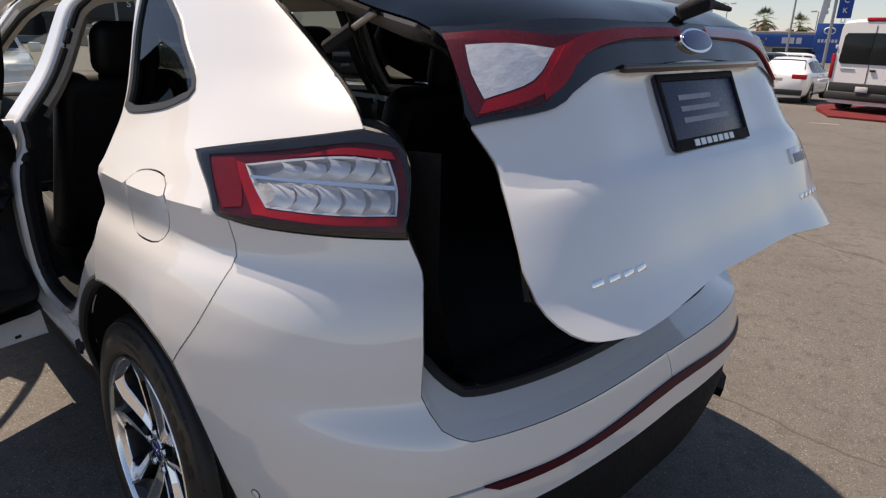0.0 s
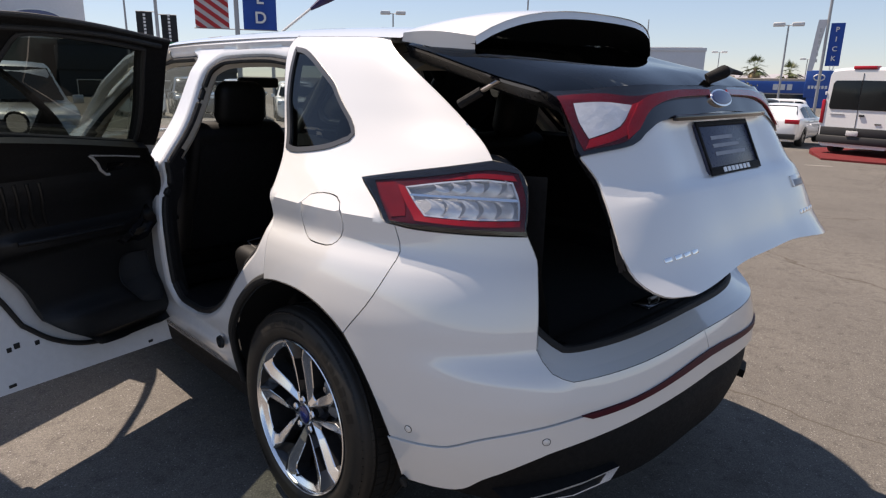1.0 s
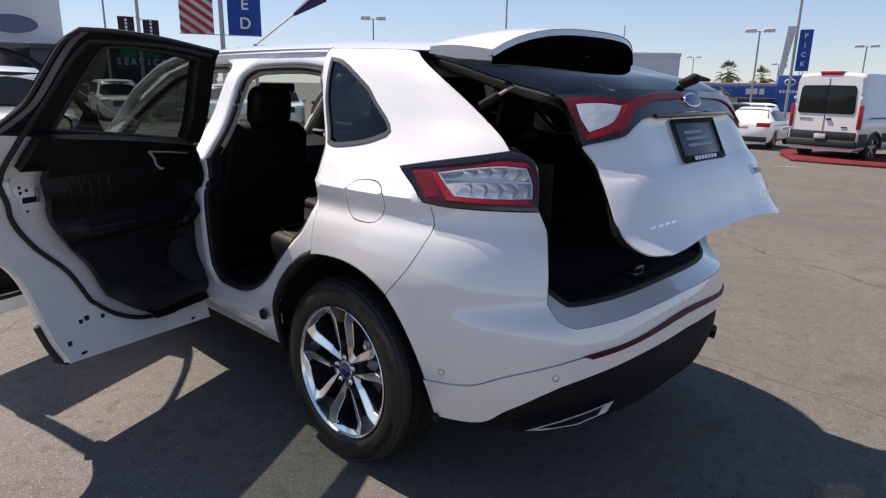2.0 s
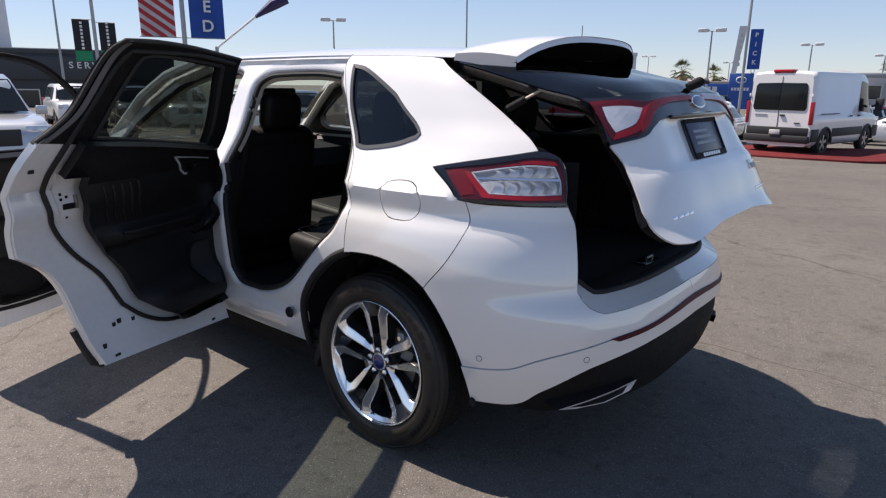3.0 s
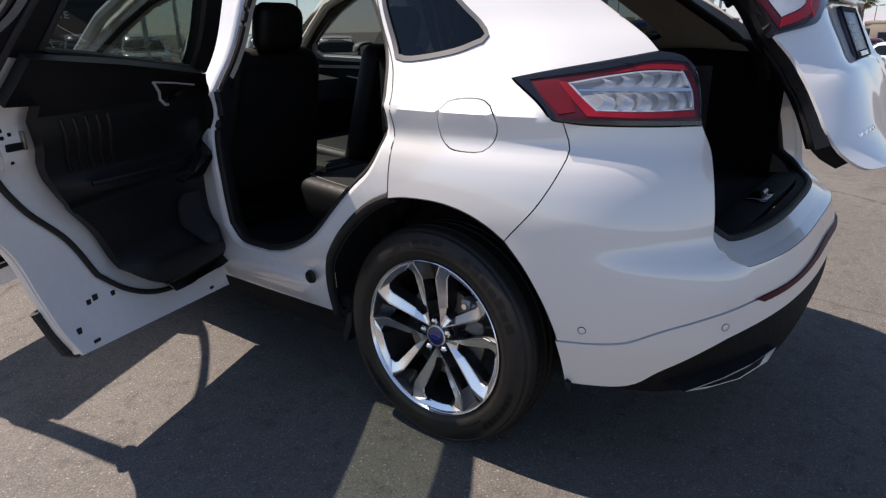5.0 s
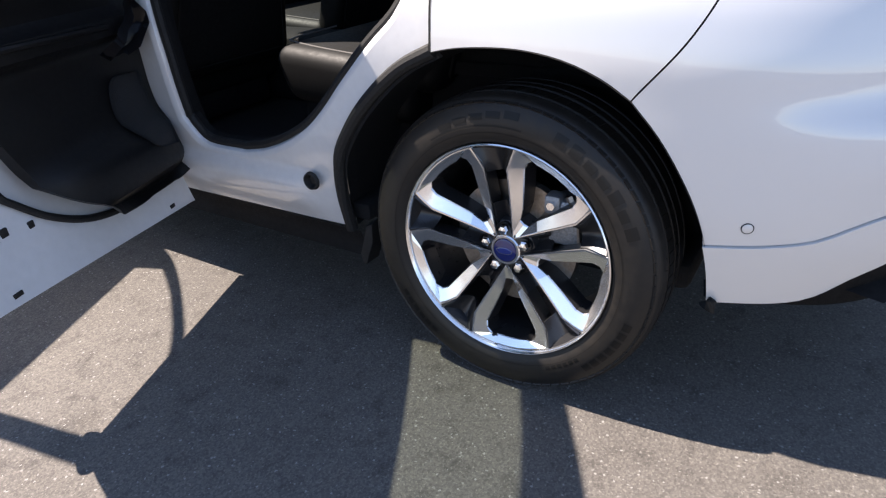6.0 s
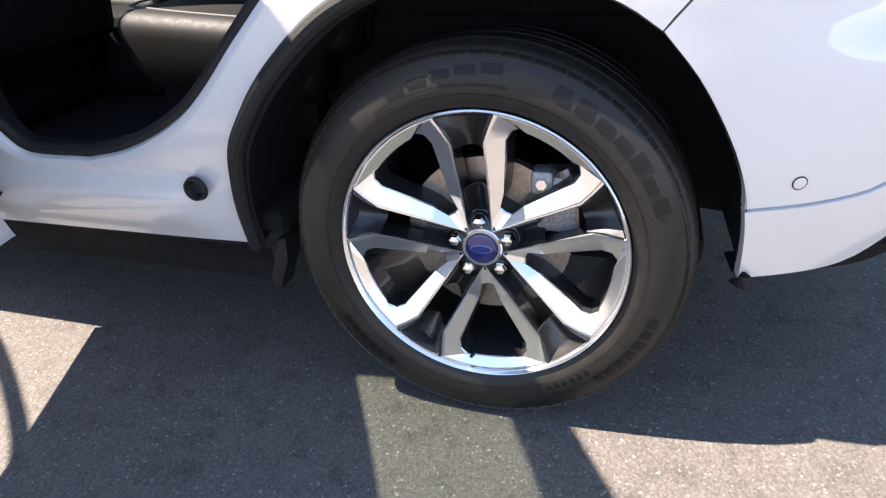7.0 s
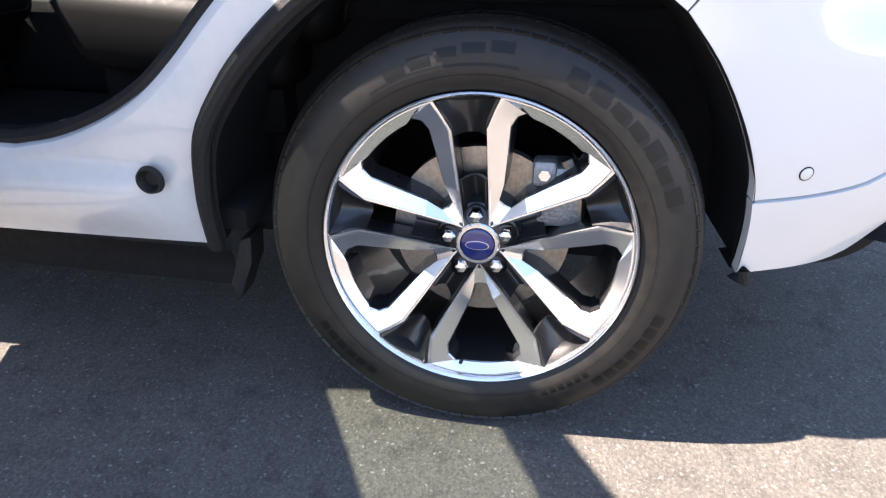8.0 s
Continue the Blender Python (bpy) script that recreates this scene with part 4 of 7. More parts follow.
def gate_skin(s, z):
    """The skin of the tailgate, with the plate recess and a crease under it."""
    ease = lambda v: np.clip(v, 0, 1)**2 * (3 - 2 * np.clip(v, 0, 1))
    P = skin(s, z).copy()
    dip = 0.014 * ease((-s - 0.95) / 0.18) * ease((z - 0.950) / 0.035) * ease((1.152 - z) / 0.025)
    shelf = 0.010 * ease((-s - 0.735) / 0.16) * ease((0.985 - z) / 0.034) * ease((z - 0.71) / 0.25)
    tuck = 0.015 * ease((-s - 0.70) / 0.55) * ease((0.93 - z) / 0.26)
    P[..., 1] += tuck + dip - shelf + 0.055 * ease((-s - 0.74) / 0.50) * (0.75 + 0.25 * ease((z - 0.80) / 0.25))
    return P


G_LAMP_LOW = [(-0.742, 1.088), (-0.89, 1.092), (-0.96, 1.125), (-1.05, 1.148), (-1.40, 1.160)]
G_LAMP_TOP = [(-1.40, 1.238), (-1.14, 1.240), (-0.79, 1.252), (-0.67, 1.272)]
gate_low = curve([(-0.742, 1.085), (-0.772, 0.985), (-0.779, 0.88), (-0.778, 0.85)], [(-0.778, 0.85), (-0.792, 0.775), (-0.835, 0.722), (-0.92, 0.704)], [(-0.92, 0.704), (-0.98, 0.708), (-1.2, 0.730), (-1.40, 0.732)], [(-1.40, 0.732), (-1.40, 1.160)], G_LAMP_LOW[::-1], [(-0.742, 1.088), (-0.742, 1.085)])
gate = part("liftgate", mirrored(panel(gate_low, [], f=gate_skin, h=0.017, depth=0.009)), PAINT, car, "raised white tailgate")
for v in gate.data.vertices:
    v.co = lifted(v.co)


def on_gate(name, bm, material, label="", mirror=False, **k):
    if mirror:
        bm = mirrored(bm)
    for v in bm.verts:
        v.co = lifted(v.co)
    return part(name, bm, material, gate, label, **k)


def gate_at(x, z, proud=0.0):
    """A place on the shut tailgate at that offset and height, and the turn that lies flat on it."""
    ss = np.linspace(-1.40, -0.70, 300)
    P = gate_skin(ss, np.full(300, z))
    k = int(np.abs(P[:, 0] + abs(x)).argmin())
    n = normals(gate_skin, np.array(ss[k]), np.array(z))
    n = -n if n[1] > 0 else n
    p, n = Vector(P[k]), Vector(n)
    p.x, n.x = (p.x, n.x) if x <= 0 else (-p.x, -n.x)
    turn = n.to_track_quat("-Y", "Z").to_matrix().to_4x4()
    return Matrix.Translation(p + n * proud) @ turn


def gate_box(x, z, w, h, d, bevel=0.002, proud=0.0):
    bm = box(-w / 2, w / 2, -d, 0.004, -h / 2, h / 2, bevel)
    bmesh.ops.transform(bm, matrix=gate_at(x, z, proud), verts=bm.verts)
    return bm


band = curve(G_LAMP_LOW, [(-1.40, 1.160), (-1.40, 1.238)], G_LAMP_TOP, [(-0.67, 1.272), (-0.70, 1.22), (-0.725, 1.15), (-0.742, 1.088)])
on_gate("lamp_band", panel(band, [], off=0.006, depth=0.03, h=0.03, f=gate_skin), GLOSSBLACK, "gloss black lamp band", True)
G_RED = curve([(-0.685, 1.252), (-0.80, 1.236), (-0.92, 1.216), (-1.14, 1.226), (-1.34, 1.226)], [(-1.34, 1.226), (-1.34, 1.208)], [(-1.34, 1.208), (-1.10, 1.203), (-0.96, 1.175), (-0.90, 1.120), (-0.86, 1.102), (-0.752, 1.100)], [(-0.752, 1.100), (-0.715, 1.18), (-0.685, 1.252)])
G_CLEAR = curve([(-0.725, 1.222), (-0.80, 1.212), (-0.895, 1.192)], [(-0.895, 1.192), (-0.85, 1.142), (-0.765, 1.124)], [(-0.765, 1.124), (-0.74, 1.17), (-0.725, 1.222)])
for side in (False, True):
    guide = curve([(-0.757, 1.104), (-0.80, 1.106), (-0.872, 1.117), (-0.908, 1.150), (-0.935, 1.200)], [(-0.935, 1.200), (-0.899, 1.1945)], [(-0.899, 1.1945), (-0.853, 1.139), (-0.767, 1.1205)], [(-0.767, 1.1205), (-0.757, 1.104)])
    on_gate("smoked_lens", panel(G_RED, [shrink(G_CLEAR, -0.001)], off=0.008, depth=0.006, h=0.02, right=side, f=gate_skin), DEEPRED, "smoked red lens sweeping along the band")
    on_gate("red_lens", panel(guide, [], off=0.0105, depth=0.006, h=0.015, right=side, f=gate_skin), REDLENS, "bright red light guide")
    sweep = curve([(-0.916, 1.194), (-0.97, 1.213), (-1.12, 1.224), (-1.33, 1.224)], [(-1.33, 1.224), (-1.33, 1.208)], [(-1.33, 1.208), (-1.10, 1.203), (-0.968, 1.176), (-0.912, 1.126), (-0.875, 1.108)], [(-0.875, 1.108), (-0.872, 1.135), (-0.916, 1.194)])
    on_gate("red_sweep", panel(sweep, [], off=0.0125, depth=0.004, h=0.015, right=side, f=gate_skin), REDLENS)
    on_gate("clear_lens", panel(G_CLEAR, [], off=0.0095, h=0.015, right=side, f=gate_skin), ICE)
    on_gate("lens_cover", panel(shrink(G_RED, -0.002), [], off=0.017, h=0.015, right=side, f=gate_skin), LENS)

# rear window, its frame and the spoiler
win_edge = [(-0.67, 1.278), (-0.62, 1.36), (-0.565, 1.46), (-0.50, 1.545), (-0.42, 1.615), (-0.40, 1.63)]
win = curve(win_edge, [(-0.40, 1.63), (-1.40, 1.63)], [(-1.40, 1.63), (-1.40, 1.243)], [(-1.40, 1.243), (-1.14, 1.245), (-0.79, 1.258), (-0.67, 1.278)])
on_gate("rear_window", panel(win, [], off=0.0, h=0.06, f=gate_skin), REARGLASS, "dark tinted rear window", True)
for side in (False, True):
    on_gate("window_band", panel(curve(win_edge, [(-0.40, 1.63), (-0.56, 1.63)], [(-0.56, 1.63), (-0.66, 1.54), (-0.71, 1.46), (-0.76, 1.36), (-0.80, 1.262)], [(-0.80, 1.262), (-0.67, 1.278)]), [], off=-0.006, depth=0.010, h=0.03, f=gate_skin, right=side), GLOSSBLACK, "black printed border of the rear window")


def spoiler_f(u, v):
    """From the roof's edge to the lip, over the width v."""
    w = 0.575 - 0.03 * u - 0.03 * u**4
    y0 = -0.125 - 0.115 * (1 - v * v)
    y1 = -0.36 - 0.13 * (1 - abs(v)**3)
    y = y0 + (y1 - y0) * u
    z1 = 1.578 - 0.012 * v * v - 0.042 * abs(v)**6
    z0 = roof_at(0.555 * v, y0) + 0.003
    return Vector((w * v, y, z0 + (z1 - z0) * u + 0.010 * math.sin(math.pi * u)))


us, vs = [k / 10 for k in range(11)], [k / 12 for k in range(-12, 13)]
bm = sheet(spoiler_f, us, vs)
sheet(lambda u, v: spoiler_f(1, v) + Vector((0, 0.004, -0.024 * u)), [k / 3 for k in range(4)], vs, bm=bm)
bmesh.ops.remove_doubles(bm, verts=bm.verts[:], dist=0.0005)
bmesh.ops.recalc_face_normals(bm, faces=bm.faces)
on_gate("spoiler", bm, PAINT, "white roof spoiler")


def under_f(u, v):
    p = spoiler_f(1, v) + Vector((0, 0.004, -0.024))
    s_ = -1.40 + 0.88 * abs(v)
    q = Vector(gate_skin(np.array(s_), np.array(1.605 - 0.02 * v * v)))
    q.x = math.copysign(abs(q.x), v)
    return p + (q - p) * u + Vector((0, 0, 0.008 * math.sin(math.pi * u)))


on_gate("spoiler_underside", sheet(under_f, us, vs), BLACK, "black underside of the spoiler")
for sx in (-1, 1):
    side = [spoiler_f(k / 10, sx) for k in range(11)]
    on_gate("spoiler_cheek", strip(side, [p + Vector((-sx * 0.004, 0.02, -0.02 - 0.05 * (k / 10) * (1 - (k / 10)**4 * 0.6))) for k, p in enumerate(side)], False), PAINT)

# gate inside, seal, wiper, badge, plate, handle
inner = curve([(-0.77, 1.07), (-0.80, 0.98), (-0.80, 0.88), (-0.80, 0.80), (-0.86, 0.75)], [(-0.86, 0.75), (-1.1, 0.752), (-1.40, 0.754)], [(-1.40, 0.754), (-1.40, 1.24)], [(-1.40, 1.24), (-0.80, 1.26)], [(-0.80, 1.26), (-0.77, 1.07)])
on_gate("gate_trim", panel(inner, [], off=-0.075, h=0.05, depth=-0.05, f=gate_skin), BLACK, "black inner trim of the tailgate", True)
edge_run = curve(win_edge[::-1], [(-0.67, 1.278), (-0.70, 1.20), (-0.742, 1.085), (-0.772, 0.985), (-0.779, 0.88), (-0.772, 0.80)], closed=False)
for side in (False, True):
    e0, e1 = lay([(a - 0.006, b) for a, b in edge_run], -0.006, gate_skin, right=side), lay([(a - 0.010, b) for a, b in edge_run], -0.050, gate_skin, right=side)
    e2 = [p + Vector((0.095 if p.x < 0 else -0.095, 0.016, 0)) for p in lay(edge_run, -0.070, gate_skin, right=side)]
    bm = strip(e0, e1, False)
    strip(e1, e2, False, bm)
    on_gate("gate_flange", bm, mat("satin_black_gate_trim", (0.007, 0.007, 0.008), 0.30, vary=0.2, spread=5), "black inner flange of the tailgate")
on_gate("wiper", tube([(0.00, -0.775, 1.265), (0.03, -0.815, 1.275), (0.16, -0.785, 1.29), (0.30, -0.765, 1.292)], [0.017, 0.020, 0.010, 0.006], 14), BLACK, "black rear wiper")
on_gate("number_plate", gate_box(0.0, 1.055, 0.36, 0.15, 0.006), mat("plate_face", (0.02, 0.025, 0.06), 0.3, vary=0.3, spread=12), "dark dealer plate in a black frame")
for x, z, w_, h_ in ((0, 1.127, 0.36, 0.016), (0, 0.986, 0.36, 0.024), (-0.173, 1.055, 0.014, 0.14), (0.173, 1.055, 0.014, 0.14)):
    bm = box(x - w_ / 2, x + w_ / 2, -0.010, -0.004, z - 1.055 - h_ / 2, z - 1.055 + h_ / 2, 0.003)
    bmesh.ops.transform(bm, matrix=gate_at(0, 1.055), verts=bm.verts)
    on_gate("plate_frame", bm, BLACK)
for k in range(7):
    bm = box(-0.10 + 0.028 * k, -0.080 + 0.028 * k, -0.0115, -0.009, -0.076, -0.062)
    bmesh.ops.transform(bm, matrix=gate_at(0, 1.055), verts=bm.verts)
    on_gate("plate_mark", bm, JAMB)
for k in range(3):
    bm = box(-0.11, 0.10 - 0.03 * k, -0.0075, -0.005, -0.025 + 0.024 * k, -0.014 + 0.024 * k)
    bmesh.ops.transform(bm, matrix=gate_at(0, 1.055), verts=bm.verts)
    on_gate("plate_mark", bm, PLATE_GREY)
on_gate("plate_lamp_bar", gate_box(0.0, 1.148, 0.62, 0.016, 0.012, 0.004), GLOSSBLACK)
for name, w_, h_, d0, d1, m in (("gate_badge", 0.072, 0.028, 0.0, 0.014, CHROME), ("badge_field", 0.066, 0.0225, 0.010, 0.0165, BLUECAP)):
    bm = prism([(w_ * math.cos(k * math.tau / 32), h_ * math.sin(k * math.tau / 32)) for k in range(32)], -d0, -d1, "y", 0.003)
    bmesh.ops.transform(bm, matrix=gate_at(0, 1.198), verts=bm.verts)
    on_gate(name, bm, m)
for k in range(4):
    on_gate("model_badge", gate_box(-0.535 + 0.036 * k, 0.800, 0.026, 0.011, 0.0025, 0.001), CHROME, "small chrome model badge")
on_gate("gate_handle", gate_box(0.40, 0.905, 0.115, 0.040, 0.004, 0.003), PAINT)
# raised grey block; its colour stands in for the shade inside the notch
on_gate("handle_recess", gate_box(0.40, 0.898, 0.095, 0.022, 0.0055, 0.002), PLATE_GREY)
for k in range(5):
    on_gate("trim_badge", gate_box(0.36 + 0.036 * k, 0.800, 0.026, 0.014, 0.003, 0.001), CHROME)
for sx in (-1, 1):
    a, b = Vector((sx * 0.60, -0.40, 1.42)), lifted(Vector((sx * 0.565, -0.46, 1.36)))
    s = part("gate_strut", tube([a, a + (b - a) * 0.55], 0.014, 10), BLACK, car)
    part("strut_rod", tube([a + (b - a) * 0.5, b], 0.007, 8), STEEL, s)

# ---------------------------------------------------------------- side doors
R_DOOR = dict(hinge=(-0.905, 1.25), turn=69.0)
R_LOW = [(1.235, 0.268), (0.9, 0.292), (0.44, 0.325)]
R_ARCH = [(0.44, 0.325), (0.405, 0.42), (0.375, 0.55), (0.335, 0.69), (0.27, 0.79), (0.165, 0.865)]
R_REAR = [(0.165, 0.865), (0.145, 1.0), (0.135, 1.12), (0.138, 1.22), (0.172, 1.30)]
R_RAKE = [(0.172, 1.30), (0.230, 1.345), (0.292, 1.41), (0.345, 1.53), (0.390, 1.655)]
R_TOP = [(0.390, 1.655), (0.55, 1.655), (0.80, 1.642), (1.125, 1.612)]
R_FRONT = [(1.125, 1.612), (1.17, 1.40), (1.215, 1.15), (1.24, 0.90), (1.235, 0.268)]
R_OUT = curve(R_LOW, R_ARCH, R_REAR, R_RAKE, R_TOP, R_FRONT)
R_GLASS = curve([(1.01, 1.574), (0.8, 1.594), (0.6, 1.604), (0.53, 1.598)], [(0.53, 1.598), (0.46, 1.45), (0.40, 1.305)], [(0.40, 1.305), (0.7, 1.27), (1.08, 1.222)], [(1.08, 1.222), (1.05, 1.40), (1.01, 1.574)])
SHUT_GLASS = curve([(1.135, 1.592), (0.9, 1.606), (0.66, 1.604), (0.59, 1.592)], [(0.59, 1.592), (0.43, 1.36), (0.345, 1.225)], [(0.345, 1.225), (0.7, 1.195), (1.165, 1.180)], [(1.165, 1.180), (1.155, 1.40), (1.135, 1.592)])
R_TRIM = curve([(1.22, 0.42), (1.10, 0.395), (0.92, 0.41), (0.76, 0.47), (0.65, 0.56)], [(0.65, 0.56), (0.60, 0.70), (0.48, 0.86), (0.42, 1.0), (0.395, 1.165)], [(0.395, 1.170), (0.280, 1.178)], [(0.280, 1.178), (0.315, 1.296)], [(0.315, 1.296), (0.7, 1.262), (1.11, 1.212)], [(1.11, 1.212), (1.20, 1.1), (1.23, 0.9), (1.22, 0.42)])
R_SEAL = curve([(1.22, 0.405), (1.0, 0.382), (0.83, 0.40), (0.70, 0.46), (0.60, 0.55)], [(0.60, 0.55), (0.52, 0.70), (0.39, 0.84), (0.30, 0.98), (0.262, 1.12), (0.262, 1.20), (0.300, 1.32), (0.355, 1.43), (0.41, 1.55), (0.455, 1.622)], [(0.455, 1.622), (0.8, 1.618), (1.08, 1.592)], closed=False)

F_DOOR = dict(hinge=(-0.885, 2.36), turn=66.0)
F_OUT = curve([(2.33, 0.27), (1.8, 0.265), (1.262, 0.268)], [(1.262, 0.268), (1.268, 0.90), (1.25, 1.15), (1.225, 1.40), (1.20, 1.632)], [(1.20, 1.632), (1.42, 1.636), (1.66, 1.595), (1.90, 1.465), (2.12, 1.30), (2.28, 1.16)], [(2.28, 1.16), (2.36, 1.05), (2.37, 0.7), (2.33, 0.27)])
F_GLASS = curve([(1.285, 1.600), (1.42, 1.609), (1.645, 1.570), (1.88, 1.442), (2.06, 1.300)], [(2.06, 1.300), (2.05, 1.20), (2.05, 1.165)], [(2.05, 1.165), (1.6, 1.165), (1.315, 1.175)], [(1.315, 1.175), (1.30, 1.35), (1.285, 1.600)])
F_TRIM = curve([(2.28, 0.42), (1.9, 0.38), (1.5, 0.38), (1.36, 0.42), (1.33, 0.60)], [(1.33, 0.60), (1.33, 1.0), (1.32, 1.16)], [(1.32, 1.16), (1.7, 1.155), (2.10, 1.150)], [(2.10, 1.150), (2.26, 1.05), (2.28, 0.42)])
F_SEAL = curve([(2.30, 0.40), (1.9, 0.355), (1.5, 0.352), (1.33, 0.40), (1.30, 0.60), (1.30, 1.0), (1.28, 1.3), (1.25, 1.605)], [(1.25, 1.605), (1.42, 1.612), (1.64, 1.572), (1.88, 1.44), (2.1, 1.265)], closed=False)


def swung(hinge, turn):
    hx, hy = hinge
    c, s = math.cos(radians(-turn)), math.sin(radians(-turn))

    def f(p):
        x, y = p.x - hx, p.y - hy
        return Vector((hx + x * c - y * s, hy + x * s + y * c, p.z))
    return f


def trim_bulge(rows):
    """Depth of the inner trim, with the armrest and the pocket."""
    def f(s, z):
        P = skin(s, z)
        d = 0.055 + 0.012 * np.clip((z - 0.40) * 20, 0, 1)
        for sc, zc, rs, rz, a in rows:
            d = d + a / (1 + ((s - sc) / rs)**6 + ((z - zc) / rz)**6)
        P = P.copy()
        P[..., 0] += d
        return P
    return f


def inset(d):
    def f(s, z):
        P = skin(s, z).copy()
        P[..., 0] += d
        return P
    return f


def door(name, label, hinge, turn, out, pane, trim, seal, rows, belt, tint, deep=0.044):
    xf = swung(hinge, turn)
    k = dict(xf=xf)
    below = lambda q, d=0.0: q[1] < belt(q[0]) + d
    lower = [q for q in out if below(q)]
    d = part(name, panel(lower, [], depth=0.03, h=0.035, **k), PAINT, car, label)
    shell = [q for q in shrink(out, 0.004)]
    part("door_shell", panel([q for q in shell if below(q)], [], f=inset(0.040), depth=-0.012, h=0.035, **k), JAMB, d, "white inner shell")
    runs = lambda test, off: [q for q in (lambda r, i: r[i:] + r[:i])(off, next(i for i in range(len(off)) if test(off[i]) and not test(off[i - 1]))) if test(q)]
    for nm, m, test in (("door_rim", JAMB, lambda q: below(q)), ("frame_rim", BLACK, lambda q: not below(q, -0.02))):
        a, b = runs(test, shrink(out, 0.001)), runs(test, shrink(out, 0.0045))
        back = 0.040 if nm == "door_rim" else deep - 0.004
        a, b = a[:len(b)], b[:len(a)]
        part(nm, strip(lay(a, -0.025 if nm == "door_rim" else 0.0, xf=xf), lay(b[:len(a)], 0, inset(back), xf=xf), False), m, d)
    part("outer_frame", panel([q for q in out if not below(q, -0.02)], [pane], off=-0.002, h=0.04, **k), GLOSSBLACK, d, "gloss black outer window surround")
    part("window_frame", panel([q for q in shrink(out, 0.005) if not below(q, -0.02)], [pane], f=inset(deep), depth=0.0, h=0.04, **k), BLACK, d, "black window surround")
    part("frame_edge", strip(lay(pane, 0, inset(0.002), xf=xf), lay(pane, 0, inset(deep + 0.002), xf=xf)), BLACK, d)
    if tint:
        part("window", panel(shrink(pane, -0.008), [], f=inset(0.020), h=0.08, **k), tint, d, "tinted door window")
    part("window_bead", tube(lay(shrink(pane, -0.004), 0, inset(deep + 0.004), xf=xf), 0.009 if deep > 0.03 else 0.005, 6, True), RUBBER, d)
    tf = trim_bulge(rows)
    t = part("door_trim", panel(trim, [], f=tf, depth=0.035, h=0.014, **k), DOORTRIM, d, "black door trim with armrest and pocket")
    low, high = [q for q in seal if q[1] < 1.2], [q for q in seal if q[1] >= 1.15]
    part("door_seal", tube(lay(low, 0, inset(0.048), xf=xf), 0.010, 8), RUBBER, d)
    part("frame_seal", tube(lay(high, 0, inset(deep + 0.004), xf=xf), 0.010 if deep > 0.03 else 0.006, 8), RUBBER, d)
    return d, xf, tf, t


rd, rx, rt, rtrim = door("rear_door", "open white rear door with black trim", **R_DOOR, out=R_OUT, pane=R_GLASS, trim=R_TRIM, seal=R_SEAL, belt=lambda s: 1.318 - 0.12 * (s - 0.16), tint=DOOR_TINT,
                         rows=[(0.88, 0.86, 0.33, 0.035, 0.050), (0.95, 0.50, 0.27, 0.075, 0.075), (0.85, 1.10, 0.36, 0.05, 0.012)])
fd, fx, ft, ftrim = door("front_door", "open white front door with its window wound down", **F_DOOR, out=F_OUT, pane=F_GLASS, trim=F_TRIM, seal=F_SEAL, belt=lambda s: 1.15, tint=None, deep=0.018,
                         rows=[(1.75, 0.86, 0.33, 0.035, 0.035), (1.75, 0.50, 0.36, 0.08, 0.045)])


def on_door(name, f, s, z, size, material, parent, xf, bevel=0.004, label="", tilt=0):
    """A small fitting on a door's inner face: size is along, high, proud."""
    p = f(np.array(s), np.array(z))
    bm = box(-0.005, size[2], -size[0] / 2, size[0] / 2, -size[1] / 2, size[1] / 2, bevel)
    bmesh.ops.transform(bm, matrix=Matrix.Translation(Vector(p)) @ Euler((radians(tilt), 0, 0)).to_matrix().to_4x4(), verts=bm.verts)
    for v in bm.verts:
        v.co = xf(v.co)
    return part(name, bm, material, parent, label)


def handle(xf, tf, parent, s, z):
    rim = curve([(s + 0.12, z - 0.035), (s - 0.025, z - 0.040)], [(s - 0.025, z - 0.040), (s - 0.075, z + 0.010), (s - 0.12, z + 0.048)], [(s - 0.12, z + 0.048), (s, z + 0.036), (s + 0.12, z + 0.020)], [(s + 0.12, z + 0.020), (s + 0.12, z - 0.035)])
    h = part("handle_cup", panel(rim, [], f=tf, off=0.004, h=0.02, xf=xf), GLOSSBLACK, parent, "gloss black handle cup")
    along = lambda pts, lift: [xf(Vector(tf(np.array(a), np.array(b))) + Vector((lift, 0, 0))) for a, b in pts]
    part("handle_surround", tube(along([(s - 0.010, z - 0.041), (s - 0.025, z - 0.040), (s - 0.050, z - 0.018), (s - 0.075, z + 0.010), (s - 0.098, z + 0.032), (s - 0.12, z + 0.048)], 0.002), 0.0058, 8), SATIN, h, "satin metal handle surround")
    part("surround_edge", tube(along([(s - 0.12, z + 0.048), (s, z + 0.036), (s + 0.12, z + 0.020)], 0.001), 0.0035, 6), SATIN, h)
    part("handle_lever", panel(curve([(s + 0.035, z - 0.012), (s - 0.03, z - 0.014)], [(s - 0.03, z - 0.014), (s - 0.035, z + 0.012)], [(s - 0.035, z + 0.012), (s + 0.035, z + 0.010)], [(s + 0.035, z + 0.010), (s + 0.035, z - 0.012)]), [], f=tf, off=-0.006, depth=0.01, h=0.02, xf=xf), GLOSSBLACK, h)


